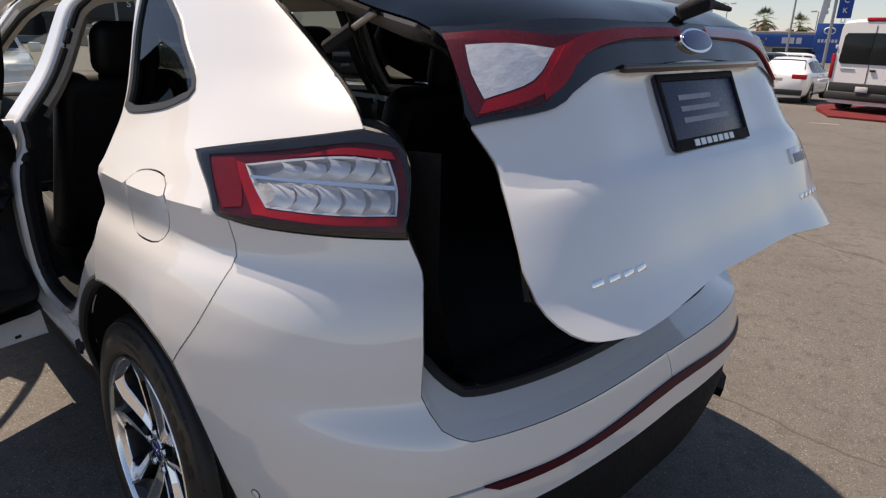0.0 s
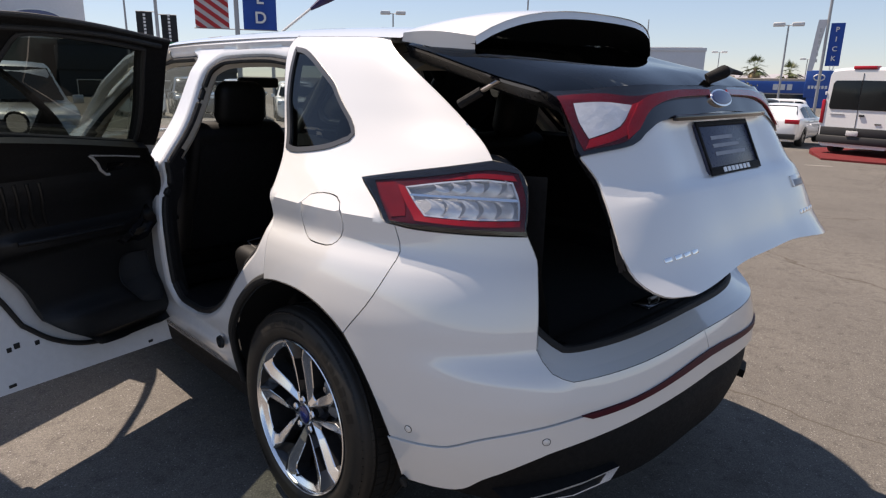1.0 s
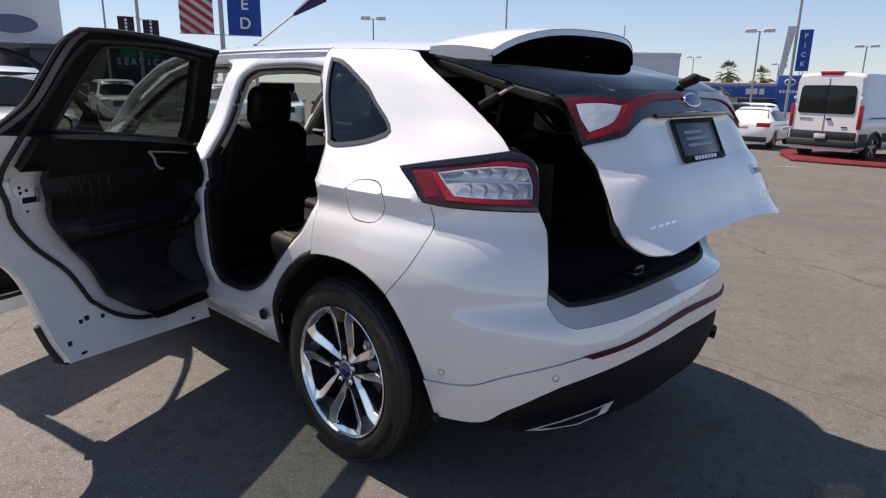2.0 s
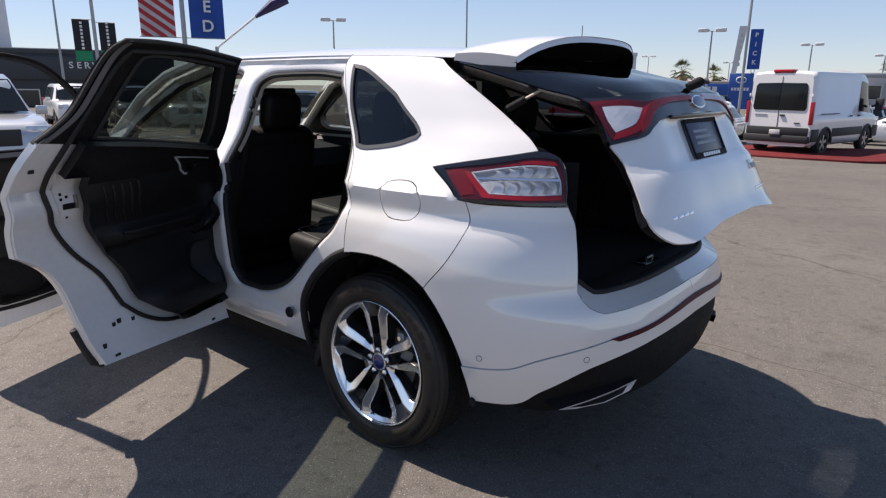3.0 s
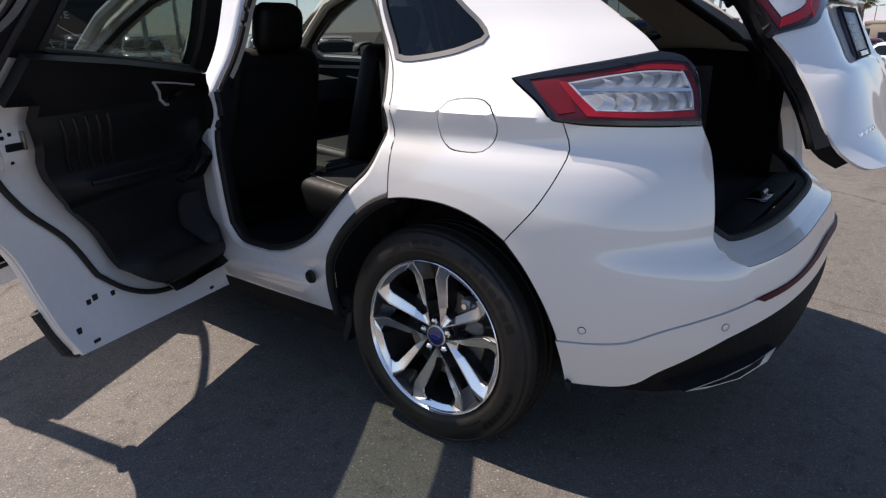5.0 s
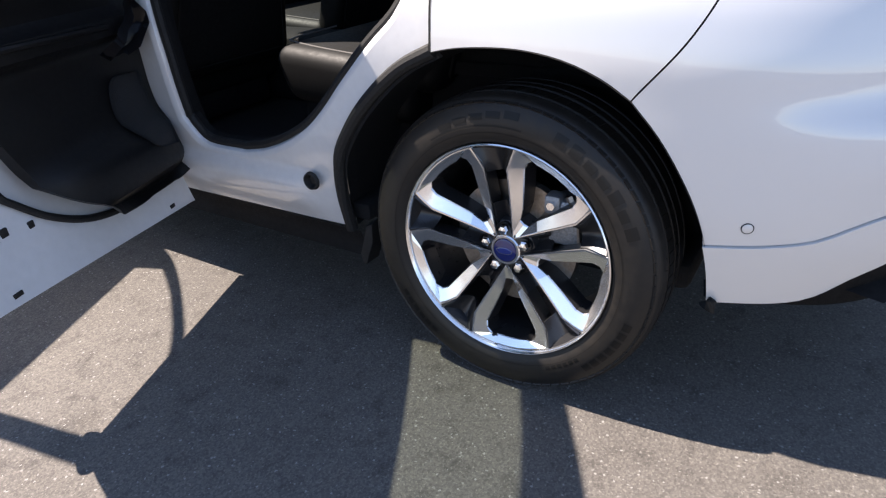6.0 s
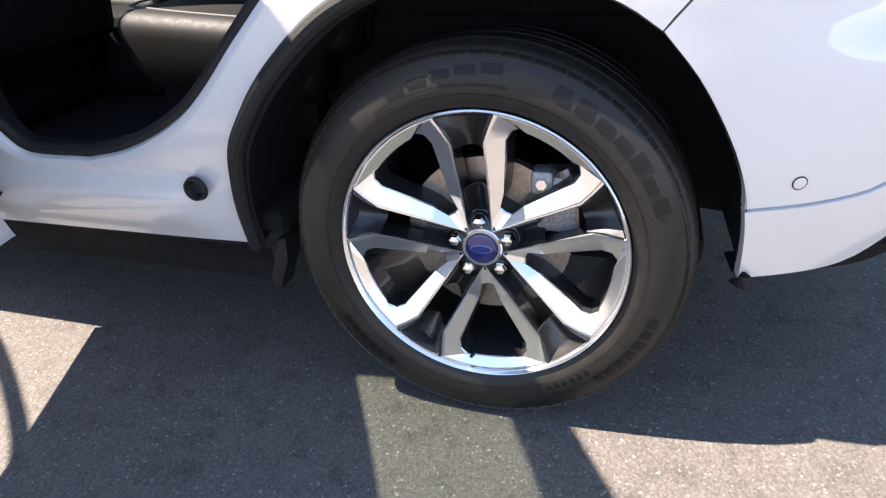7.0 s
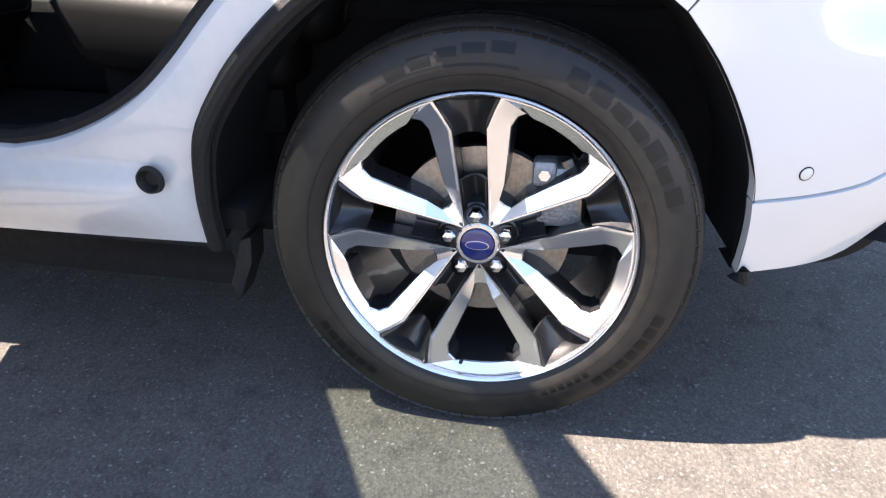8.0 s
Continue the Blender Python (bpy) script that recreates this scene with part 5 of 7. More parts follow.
handle(rx, rt, rtrim, 1.00, 1.130)
handle(fx, ft, ftrim, 2.05, 1.08)
SH = inset(0.040)
for s, z, a, b in ((0.565, 0.482, 0.022, 0.022), (0.535, 0.476, 0.018, 0.018), (0.64, 0.468, 0.018, 0.018), (0.185, 1.197, 0.022, 0.022), (1.12, 0.300, 0.024, 0.012), (0.51, 0.348, 0.028, 0.012)):
    on_door("shell_hole", SH, s, z, (a, b, 0.003), RUBBER, rd, rx, 0.002)
lp = curve([(0.385, 1.164), (0.297, 1.172)], [(0.297, 1.172), (0.310, 1.08), (0.345, 0.97)], [(0.345, 0.97), (0.415, 0.97)], [(0.415, 0.97), (0.385, 1.164)])
edge = curve(R_RAKE, closed=False)
part("frame_edge_strip", strip(lay([(s + 0.006, z) for s, z in edge], 0, inset(0.047), xf=rx), lay([(s + 0.032, z - 0.004) for s, z in edge], 0, inset(0.0485), xf=rx), False), mat("satin_grey_frame", (0.13, 0.13, 0.135), 0.45, vary=0.1, spread=9), rd)
part("frame_seal", tube(lay(curve(R_RAKE, R_TOP, closed=False), 0, inset(0.030), xf=rx), 0.009, 8), RUBBER, rd)
part("latch_plate", panel(lp, [], f=inset(0.047), depth=-0.006, h=0.04, xf=rx), JAMB, rd, "white painted latch face")
on_door("latch", inset(0.047), 0.365, 1.035, (0.050, 0.022, 0.006), BLACK, rd, rx, 0.003)
on_door("latch_claw", inset(0.047), 0.395, 1.05, (0.010, 0.055, 0.012), STEEL, rd, rx, 0.003)
for s, z in ((0.335, 1.085), (0.335, 1.065), (0.360, 1.072), (0.365, 0.99)):
    on_door("latch_screw", inset(0.047), s, z, (0.011, 0.011, 0.003), BLACK, rd, rx, 0.002)
for k in range(5):
    part("trim_pleat", tube([rx(Vector(rt(np.array(0.515 + 0.045 * k + lean), np.array(z)))) for z, lean in ((1.095, 0.0), (1.06, 0.004), (1.02, 0.012), (0.97, 0.026), (0.925, 0.042))], 0.008, 8), DOORTRIM, rtrim, "padded pleat")
part("armrest_lip", tube([rx(Vector(rt(np.array(s), np.array(0.888 - 0.02 * s)))) for s in (0.60, 0.66, 0.76, 0.86, 0.96, 1.04)], 0.009, 8), DOORTRIM, rtrim, "rounded edge of the armrest")
part("belt_line", tube([rx(Vector(rt(np.array(s), np.array(1.252 - 0.062 * (s - 0.7) / 0.41 if s > 0.7 else 1.252 + 0.036 * (0.7 - s) / 0.385)))) for s in (0.34, 0.45, 0.58, 0.7, 0.84, 0.98, 1.08)], 0.006, 6), RUBBER, rtrim)
part("pull_cup", panel(curve([(1.16, 0.90), (1.06, 0.86), (1.02, 0.80)], [(1.02, 0.80), (1.06, 0.79), (1.17, 0.86)], [(1.17, 0.86), (1.16, 0.90)]), [], f=rt, off=-0.02, depth=0.03, h=0.02, xf=rx), GLOSSBLACK, rtrim)
part("speaker_grille", panel(curve([(1.17, 0.72), (1.05, 0.72), (1.02, 0.62), (1.05, 0.53), (1.16, 0.50)], [(1.16, 0.50), (1.18, 0.60), (1.17, 0.72)]), [], f=rt, off=-0.006, depth=0.008, h=0.02, xf=rx), mat("grey_speaker_mesh", (0.022, 0.024, 0.028), 0.5, bump=0.8, scale=900, vary=0.2, spread=20), rtrim, "dark grey speaker mesh")
part("front_speaker", panel(curve([(1.62, 0.60), (1.52, 0.62), (1.42, 0.60), (1.38, 0.52), (1.42, 0.45), (1.52, 0.43), (1.62, 0.45), (1.62, 0.60)]), [], f=ft, off=-0.01, depth=0.01, h=0.03, xf=fx), BLACK, ftrim)
on_door("black_foot", inset(0.03), 0.462, 0.37, (0.02, 0.09, 0.004), RUBBER, rd, rx, 0.003)
part("edge_moulding", tube(lay([(0.47, 0.322), (0.430, 0.345), (0.408, 0.42), (0.388, 0.50)], 0.016, xf=rx), 0.020, 8), RUBBER, rd, "black moulding at the door's lower rear edge")
# outside mirror on each front door


def side_mirror(at, turn, parent):
    bm = bmesh.new()
    bmesh.ops.create_icosphere(bm, subdivisions=3, radius=1, matrix=Matrix.Diagonal((0.125, 0.07, 0.085, 1)))
    for v in bm.verts:
        v.co.y = max(v.co.y, -0.035)
        v.co.z = 0.085 * math.copysign(abs(v.co.z / 0.085)**0.7, v.co.z)
    m = pose(*at, 0, 0, turn) @ Matrix.Diagonal((0.82, 0.9, 0.82, 1))
    bmesh.ops.transform(bm, matrix=m, verts=bm.verts)
    h = part("side_mirror", bm, PAINT, parent, "white door mirror")
    g = prism([(0.10 * math.cos(k * math.tau / 24), 0.065 * math.copysign(abs(math.sin(k * math.tau / 24))**0.7, math.sin(k * math.tau / 24))) for k in range(24)], -0.0375, -0.034, "y")
    bmesh.ops.transform(g, matrix=m, verts=g.verts)
    part("mirror_glass", g, mat("mirror", (0.85, 0.87, 0.88), 0.02, 1.0), h)
    r = tube([m @ Vector((0.10 * math.cos(k * math.tau / 24), -0.035, 0.068 * math.copysign(abs(math.sin(k * math.tau / 24))**0.7, math.sin(k * math.tau / 24)))) for k in range(24)], 0.008, 6, True)
    part("mirror_rim", r, BLACK, h)
    return h


p = fx(Vector((-0.99, 2.12, 1.22)))
side_mirror(p, -62, fd)
part("mirror_arm", tube([fx(Vector((-0.82, 2.15, 1.16))), fx(Vector((-0.93, 2.13, 1.19)))], 0.03, 8), BLACK, fd)

# right-hand side, doors shut
RF_GLASS = curve([(1.285, 1.600), (1.42, 1.609), (1.70, 1.575), (2.05, 1.450), (2.37, 1.265)], [(2.37, 1.265), (2.40, 1.215), (2.36, 1.185)], [(2.36, 1.185), (1.6, 1.165), (1.315, 1.175)], [(1.315, 1.175), (1.30, 1.35), (1.285, 1.600)])
RS = curve(ARCH_F[::-1], [(0.51, 0.30), (1.25, 0.29)], [(1.25, 0.29), (1.25, 0.9), (1.235, 1.15), (1.19, 1.64)], [(1.19, 1.64), (0.50, 1.64)], DOORCUT_R)
FS = curve([(2.41, 0.30), (1.256, 0.29)], [(1.256, 0.29), (1.256, 0.9), (1.241, 1.15), (1.196, 1.64)], [(1.196, 1.64), (1.75, 1.655), (2.2, 1.51), (2.5, 1.34), (2.72, 1.12)], [(2.72, 1.12), (2.42, 1.0), (2.41, 0.30)])
for nm, o, pane, tint in (("rear_door", RS, SHUT_GLASS, TINT), ("front_door", FS, RF_GLASS, CLEAR)):
    d = part(nm, panel(o, [pane], depth=0.02, h=0.04, right=True), PAINT, car, "closed white side door")
    part("window", panel(shrink(pane, -0.004), [], off=-0.008, h=0.08, right=True), tint, d)
    part("window_trim", tube(lay(pane, 0.0, right=True), 0.009, 6, True), BLACK, d)
    part("inner_trim", panel([q for q in shrink(o, 0.02) if q[1] < 1.16], [], off=-0.09, h=0.06, right=True), BLACK, d, "black inner door trim")
    ring = shrink(o, 0.01)
    part("inner_surround", panel([q for q in ring if q[1] > 1.14], [shrink(pane, -0.005)], off=-0.05, h=0.05, right=True), BLACK, d)
    tube_pts = lay([(0.35 if nm == "rear_door" else 1.4, 1.02), (0.8 if nm == "rear_door" else 1.8, 1.03), (1.12 if nm == "rear_door" else 2.1, 1.04)], -0.105, right=True)
    part("trim_strip", tube(tube_pts, 0.008, 6), ALLOY, d)
    part("inner_handle", tube(lay([(0.95 if nm == "rear_door" else 1.85, 1.08), (1.05 if nm == "rear_door" else 1.95, 1.085)], -0.115, right=True), 0.010, 6), CHROME, d)
side_mirror((1.06, 2.18, 1.20), 0, [o for o in bpy.data.objects if o.name.startswith("front_door")][-1])

# ---------------------------------------------------------------- tail opening and cabin
OPENING = curve([(-0.28, 1.64), (-0.33, 1.615), (-0.43, 1.55), (-0.52, 1.46), (-0.575, 1.36), (-0.60, 1.275)], [(-0.60, 1.275), (-0.66, 1.262), (-0.70, 1.215), (-0.722, 1.150), (-0.735, 1.085)], GATE_EDGE, GATE_CORNER, GATE_FOOT, closed=False)


def opening_row(dx, dy, dz):
    """The tail opening's edge, moved towards the middle, forwards and in height."""
    out = []
    for p in lay(OPENING, 0, bump_skin):
        k = min(1, max(0, (0.85 - p.z) / 0.10))
        turn = math.exp(-((p.x + 0.70) / 0.075)**2) * k * dz / 0.046
        out.append(Vector((p.x + dx * (1 if p.x < -0.05 else max(0, -p.x / 0.05)) + 0.022 * turn, p.y + dy, p.z + dz * k + 0.030 * turn)))
    return out


def both(rows_a, rows_b, m, name, lab=""):
    return part(name, mirrored(strip(rows_a, rows_b, False)), m, car, lab)


r0, r1, r2, r3 = opening_row(0, 0, 0), opening_row(0.012, 0.030, 0.016), opening_row(0.036, 0.075, 0.046), opening_row(0.052, 0.12, 0.046)
both(r0, r1, PAINT, "tail_jamb")
both(r1, r2, PAINT, "tail_flange")
part("tail_seal", mirrored(tube(opening_row(0.044, 0.078, 0.046), 0.013, 8)), RUBBER, car, "black rubber seal round the tail opening")
both(r2, r3, BLACK, "tail_trim")
part("load_sill", box(-0.50, 0.50, -0.80, -0.70, 0.735, 0.762, 0.008), BLACK, car, "black scuffed load sill")
part("striker", tube([(-0.03, -0.76, 0.762), (-0.03, -0.76, 0.785), (0.03, -0.76, 0.785), (0.03, -0.76, 0.762)], 0.007, 8), STEEL, car)
part("striker_cover", box(-0.07, 0.07, -0.785, -0.715, 0.758, 0.772, 0.006), GLOSSBLACK, car)
part("cargo_floor", box(-0.62, 0.62, -0.715, 0.36, 0.70, 0.735, 0.006), CARPET, car, "black carpeted cargo floor")
for sx in (-1, 1):
    t = bmesh.new()
    sheet(lambda y, z: (sx * (0.585 + 0.06 * min(1, max(0, (z - 0.75) / 0.2)) - 0.5 * max(0, (-y - 0.46))), y, z), [-0.68, -0.6, -0.45, -0.3, -0.15, 0.0, 0.15, 0.3, 0.45], [0.70, 0.78, 0.86, 0.95, 1.05, 1.15, 1.235], bm=t)
    part("cargo_side_trim", t, BLACK, car, "black cargo side trim")
    part("cargo_ledge", sheet(lambda y, k: (sx * (0.645 - 0.05 * max(0, (-y - 0.45)) * 1.2 + 0.06 * k), y, 1.235 + 0.01 * k), [-0.52, -0.45, -0.2, 0.1, 0.45], [0, 0.5, 1]), BLACK, car)
    hole = shrink(QWIN, -0.012)
    outp = curve([(-0.575, 1.25), (-0.545, 1.36), (-0.49, 1.46), (-0.40, 1.55), (-0.30, 1.605)], [(-0.30, 1.605), (0.52, 1.61)], [(0.52, 1.61), (0.46, 1.50), (0.34, 1.32), (0.24, 1.20)], [(0.24, 1.20), (-0.575, 1.25)])
    part("pillar_trim", panel(outp, [hole], off=-0.055, h=0.04, right=sx > 0), BEIGE, car, "beige pillar trim round the rear side window")
    part("pillar_base_trim", panel(curve([(-0.585, 1.22), (-0.575, 1.26)], [(-0.575, 1.26), (0.24, 1.215)], [(0.24, 1.215), (0.22, 1.17)], [(0.22, 1.17), (-0.585, 1.22)]), [], off=-0.06, h=0.05, right=sx > 0), BLACK, car)
part("roof_rear_trim", sheet(lambda u, v: (0.55 * v, -0.22 - 0.05 * (1 - v * v) + 0.14 * u, roof_at(0.5 * v, -0.2) - 0.035 - 0.028 * u), [0, 0.5, 1], [k / 8 for k in range(-8, 9)]), BLACK, car)
part("cabin_floor", box(-0.865, 0.865, 0.45, 2.38, 0.33, 0.38, 0.01), CARPET, car, "black cabin carpet")


def seat(name, x, y, w, label, back=True, base=0.40, tall=0.69):
    """A car seat: cushion, back, head restraint on two posts."""
    def pad(ax, ay, az, rx_, lx, ly, lz, bev, taper=0.0):
        bm = box(-lx / 2, lx / 2, -ly / 2, ly / 2, 0, lz, bev, 4)
        for v in bm.verts:
            v.co.x *= 1 - taper * max(0, (v.co.z / lz - 0.55) / 0.45)**2
            v.co.y += 0.02 * math.cos(v.co.x / lx * math.pi * 2) * (1 if v.co.y > 0 else 0)
        bmesh.ops.transform(bm, matrix=pose(ax, ay, az, rx_, 0, 0), verts=bm.verts)
        return bm
    cushion = pad(x, y + 0.25, base + 0.12, 4, w, 0.54, 0.17, 0.05)
    for v in cushion.verts:
        v.co.y -= 0.07 * min(1, max(0, (base + 0.26 - v.co.z) / 0.14)) * max(0, (v.co.y - y - 0.25) / 0.27)
    s = part(name, cushion, LEATHER, car, label)
    part("seat_base", box(x - w * 0.42, x + w * 0.42, y + 0.02, y + 0.44, base, base + 0.14, 0.03), BLACK, s)
    part("seat_back", pad(x, y - 0.02, base + 0.20, 14, w * 0.98, 0.15, tall, 0.06, 0.26), LEATHER, s)
    part("back_panel", pad(x, y - 0.095, base + 0.24, 14, w * 0.80, 0.03, tall * 0.80, 0.014, 0.2), BLACK, s)
    top = (y - 0.02 - tall * 0.242, base + 0.20 + tall * 0.97 - 0.035)
    part("headrest", pad(x, top[0] - 0.03, top[1] + 0.022, 10, 0.265, 0.12, 0.21, 0.055, 0.12), LEATHER, s)
    for k in (-0.055, 0.055):
        part("headrest_post", tube([(x + k, top[0], top[1] - 0.04), (x + k, top[0] - 0.02, top[1] + 0.08)], 0.007, 8), CHROME, s)
    edge_ = [(x - w * 0.42 * (1 - 0.10 * (k / 8)**4), y + 0.02 + 0.46 * k / 8, base + 0.2745 + 0.0322 * k / 8) for k in range(9)]
    part("seat_seam", tube(edge_ + [(x - w * 0.30, y + 0.497, base + 0.3075), (x, y + 0.502, base + 0.308)], 0.003, 6), mat("grey_stitching", (0.10, 0.095, 0.09), 0.7), s)
    return s


seat("front_seat", -0.44, 1.50, 0.64, "black leather front seat")
seat("front_seat", 0.42, 1.50, 0.56, "black leather front seat")
seat("rear_seat", -0.38, 0.415, 0.66, "black leather rear seat", base=0.455, tall=0.62)
seat("rear_seat", 0.38, 0.415, 0.66, "black leather rear seat", base=0.455, tall=0.62)
dash = part("dashboard", prism([(2.02, 0.62), (1.98, 0.92), (2.05, 1.04), (2.45, 1.08), (2.75, 1.04), (2.75, 0.62)], -0.72, 0.72, "x", 0.02), BLACK, car, "black dashboard")
part("steering_wheel", tube([(-0.40 + 0.185 * math.cos(k * math.tau / 32), 1.93 + 0.06 * math.sin(k * math.tau / 32), 0.98 + 0.175 * math.sin(k * math.tau / 32)) for k in range(32)], 0.016, 8, True), LEATHER, car, "black steering wheel")
part("steering_hub", box(-0.55, -0.25, 1.93, 1.98, 0.93, 1.03, 0.02), BLACK, car)
part("rear_view_mirror", box(-0.13, 0.13, 1.86, 1.90, 1.42, 1.48, 0.015), BLACK, car)
for nm, m, poly in (("pillar_trim", BEIGE, [(1.225, 1.18), (1.345, 1.18), (1.345, 1.54), (1.245, 1.54)]), ("pillar_base_trim", BLACK, [(1.11, 0.50), (1.30, 0.50), (1.345, 1.0), (1.345, 1.176), (1.165, 1.176), (1.145, 0.85)])):
    part(nm, panel(curve(*[[poly[i], poly[(i + 1) % len(poly)]] for i in range(len(poly))]), [], off=-0.115, depth=-0.055, h=0.05), m, car, "inner trim of the centre pillar")
part("centre_console", box(-0.12, 0.12, 1.2, 2.1, 0.38, 0.66, 0.04), BLACK, car)

# ---------------------------------------------------------------- the lot round about


def pol(az, d, c=(-2.70, -1.71)):
    """A place by bearing (degrees right of the car's nose) and distance."""
    return c[0] + d * math.sin(radians(az)), c[1] + d * math.cos(radians(az))


def ground_at(az, d, c=(-2.70, -1.71)):
    x, y = pol(az, d, c)
    return x, y, ground_z(x, y)


def local(ob):
    """Puts parts that were made round the origin onto their thing."""
    def f(name, bm, material, label="", parent=None, **k):
        p = part(name, bm, material, None, label, **k)
        p.parent = parent or ob
        return p
    return f


FAR_TYRE = mat("far_tyre", (0.02, 0.02, 0.02), 0.7, vary=0.3, spread=9)
FAR_GLASS = mat("dark_car_glass", (0.010, 0.013, 0.015), 0.12, spec=0.3, vary=0.2, spread=2)
FAR_RIM = mat("far_alloy", (0.45, 0.45, 0.46), 0.3, 1.0, vary=0.1, spread=6)
FAR_BLACK = mat("far_black_trim", (0.02, 0.02, 0.021), 0.6, vary=0.2, spread=4)
HEAD_LAMP = mat("headlamp_glass", (0.6, 0.63, 0.66), 0.1, 0.4, 0.5, vary=0.3, spread=15)
MARK = mat("white_marking", (0.72, 0.72, 0.70), 0.6, vary=0.1, spread=5)
PLATE = mat("plate_white", (0.55, 0.55, 0.55), 0.5, vary=0.2, spread=20)


def car_paint(name, c, metal=0.0):
    return mat(name, c, 0.3, metal, 1.0, vary=0.04, spread=1.5)


def road_wheel(add, x, y, r, w=0.22, side=1):
    s = 1 if x > 0 else -1
    prof = [(-w / 2, r * 0.68), (-w / 2 - 0.01, r * 0.8), (-w / 2 + 0.01, r * 0.95), (-w / 2 + 0.04, r), (w / 2 - 0.04, r), (w / 2 - 0.01, r * 0.95), (w / 2 + 0.01, r * 0.8), (w / 2, r * 0.68)]
    bm = lathe(prof, 28)
    bmesh.ops.translate(bm, vec=(x, y, r), verts=bm.verts)
    t = add("wheel", bm, FAR_TYRE)
    bm = lathe([(s * w * 0.47, r * 0.69), (s * w * 0.44, r * 0.62), (s * w * 0.15, r * 0.58), (s * w * 0.15, 0.0)], 28)
    bmesh.ops.translate(bm, vec=(x, y, r), verts=bm.verts)
    add("rim", bm, FAR_BLACK, parent=t)
    for k in range(5):
        a = k * math.tau / 5 + 0.3
        bm = prism([(math.cos(a) * 0.02 - math.sin(a) * q * 0.035, math.sin(a) * 0.02 + math.cos(a) * q * 0.035) for q in (-1, 1)] + [(math.cos(a) * r * 0.64 - math.sin(a) * q * 0.045, math.sin(a) * r * 0.64 + math.cos(a) * q * 0.045) for q in (1, -1)], s * w * 0.36, s * w * 0.44)
        bmesh.ops.translate(bm, vec=(x, y, r), verts=bm.verts)
        add("spoke", bm, FAR_RIM, parent=t)


def vehicle(name, at, turn, label, category, paint, rows, wheels, r, side_glass, front_glass, rear_glass, low=0.24, lamps=(), group="", clad=None):
    """A parked vehicle. rows: along, half width, shoulder height, roof height, roof half width; local y is ahead."""
    ob = thing(name, at, label, category, group, turn)
    add = local(ob)
    R = np.array(rows, float)
    ys = np.linspace(R[0, 0], R[-1, 0], 44)

    def sec(y):
        w, zs, zr, wt = (float(spline(np.array([y]), R[:, 0], R[:, k])[0]) for k in (1, 2, 3, 4))
        zr = max(zr, zs + 0.005)
        return [(0.0, low), (w * 0.88, low), (w * 0.97, low + 0.08), (w, low + 0.22), (w, zs - 0.16), (w * 0.985, zs - 0.05), (w * 0.945, zs), (w * 0.945 + (wt - w * 0.945) * 0.9, zs + (zr - zs) * 0.86), (wt * 0.93, zs + (zr - zs) * 0.97), (wt * 0.6, zr), (0.0, zr + 0.012)]

    bm = bmesh.new()
    grid = []
    for y in ys:
        pts = sec(y)
        row = [bm.verts.new((x, y, z)) for x, z in pts] + [bm.verts.new((-x, y, z)) for x, z in pts[1:-1][::-1]]
        grid.append(row)
    n = len(grid[0])
    for a, b in zip(grid, grid[1:]):
        for i in range(n):
            bm.faces.new((a[i], a[(i + 1) % n], b[(i + 1) % n], b[i]))
    bm.faces.new(grid[0]), bm.faces.new(grid[-1][::-1])
    # wheel cut-outs: the skirt rises over each wheel
    for v in bm.verts:
        for yw in wheels:
            dy = abs(v.co.y - yw)
            if dy < r * 1.12 and v.co.z < r + math.sqrt((r * 1.12)**2 - dy**2) and abs(v.co.x) > 0.5:
                v.co.z = max(v.co.z, r + math.sqrt((r * 1.12)**2 - dy**2))
    bmesh.ops.recalc_face_normals(bm, faces=bm.faces)
    body = add("body", bm, paint, angle=50)

    def side_at(y, v, sx, off):
        p = sec(y)
        (x0, z0), (x1, z1) = p[6], p[7]
        return (sx * (x0 + (x1 - x0) * v + off), y, z0 + (z1 - z0) * v)
    for y0, y1, a0, a1 in side_glass:
        for sx in (-1, 1):
            bm = sheet(lambda u, v: side_at((y0 + (y1 - y0) * u) + (a0 * (1 - u) + a1 * u) * v, 0.06 + 0.86 * v, sx, 0.008), [k / 6 for k in range(7)], [0, 0.33, 0.66, 1], sx > 0)
            add("side_window", bm, FAR_GLASS)
    for nm, g in (("windscreen", front_glass), ("rear_window", rear_glass)):
        if g:
            y0, z0, w0, y1, z1, w1 = g
            sgn = 1 if nm == "windscreen" else -1
            add(nm, sheet(lambda u, v: (v * (w0 + (w1 - w0) * u), y0 + (y1 - y0) * u + sgn * 0.03 * (1 - v * v), z0 + (z1 - z0) * u + 0.02 * (1 - v * v)), [k / 5 for k in range(6)], [k / 5 for k in range(-5, 6)]), FAR_GLASS)
    for yw in wheels:
        for sx in (-1, 1):
            road_wheel(add, sx * (R[:, 1].max() - 0.125), yw, r)
    for nm, x0, x1, y0, y1, z0, z1, m in lamps:
        for sx in ((-1, 1) if x0 * x1 > 0 else (1,)):
            a, b = sorted((sx * x0, sx * x1))
            add(nm, box(a, b, y0, y1, z0, z1, min(0.02, (z1 - z0) * 0.3, abs(y1 - y0) * 0.4)), m)
    if clad:
        z0, z1, m = clad
        for sx in (-1, 1):
            w = R[:, 1].max()
            add("side_cladding", box(min(sx * w, sx * (w + 0.015)), max(sx * w, sx * (w + 0.015)), wheels[0] + r * 1.2, wheels[1] - r * 1.2, z0, z1, 0.006), m)
    return ob, add


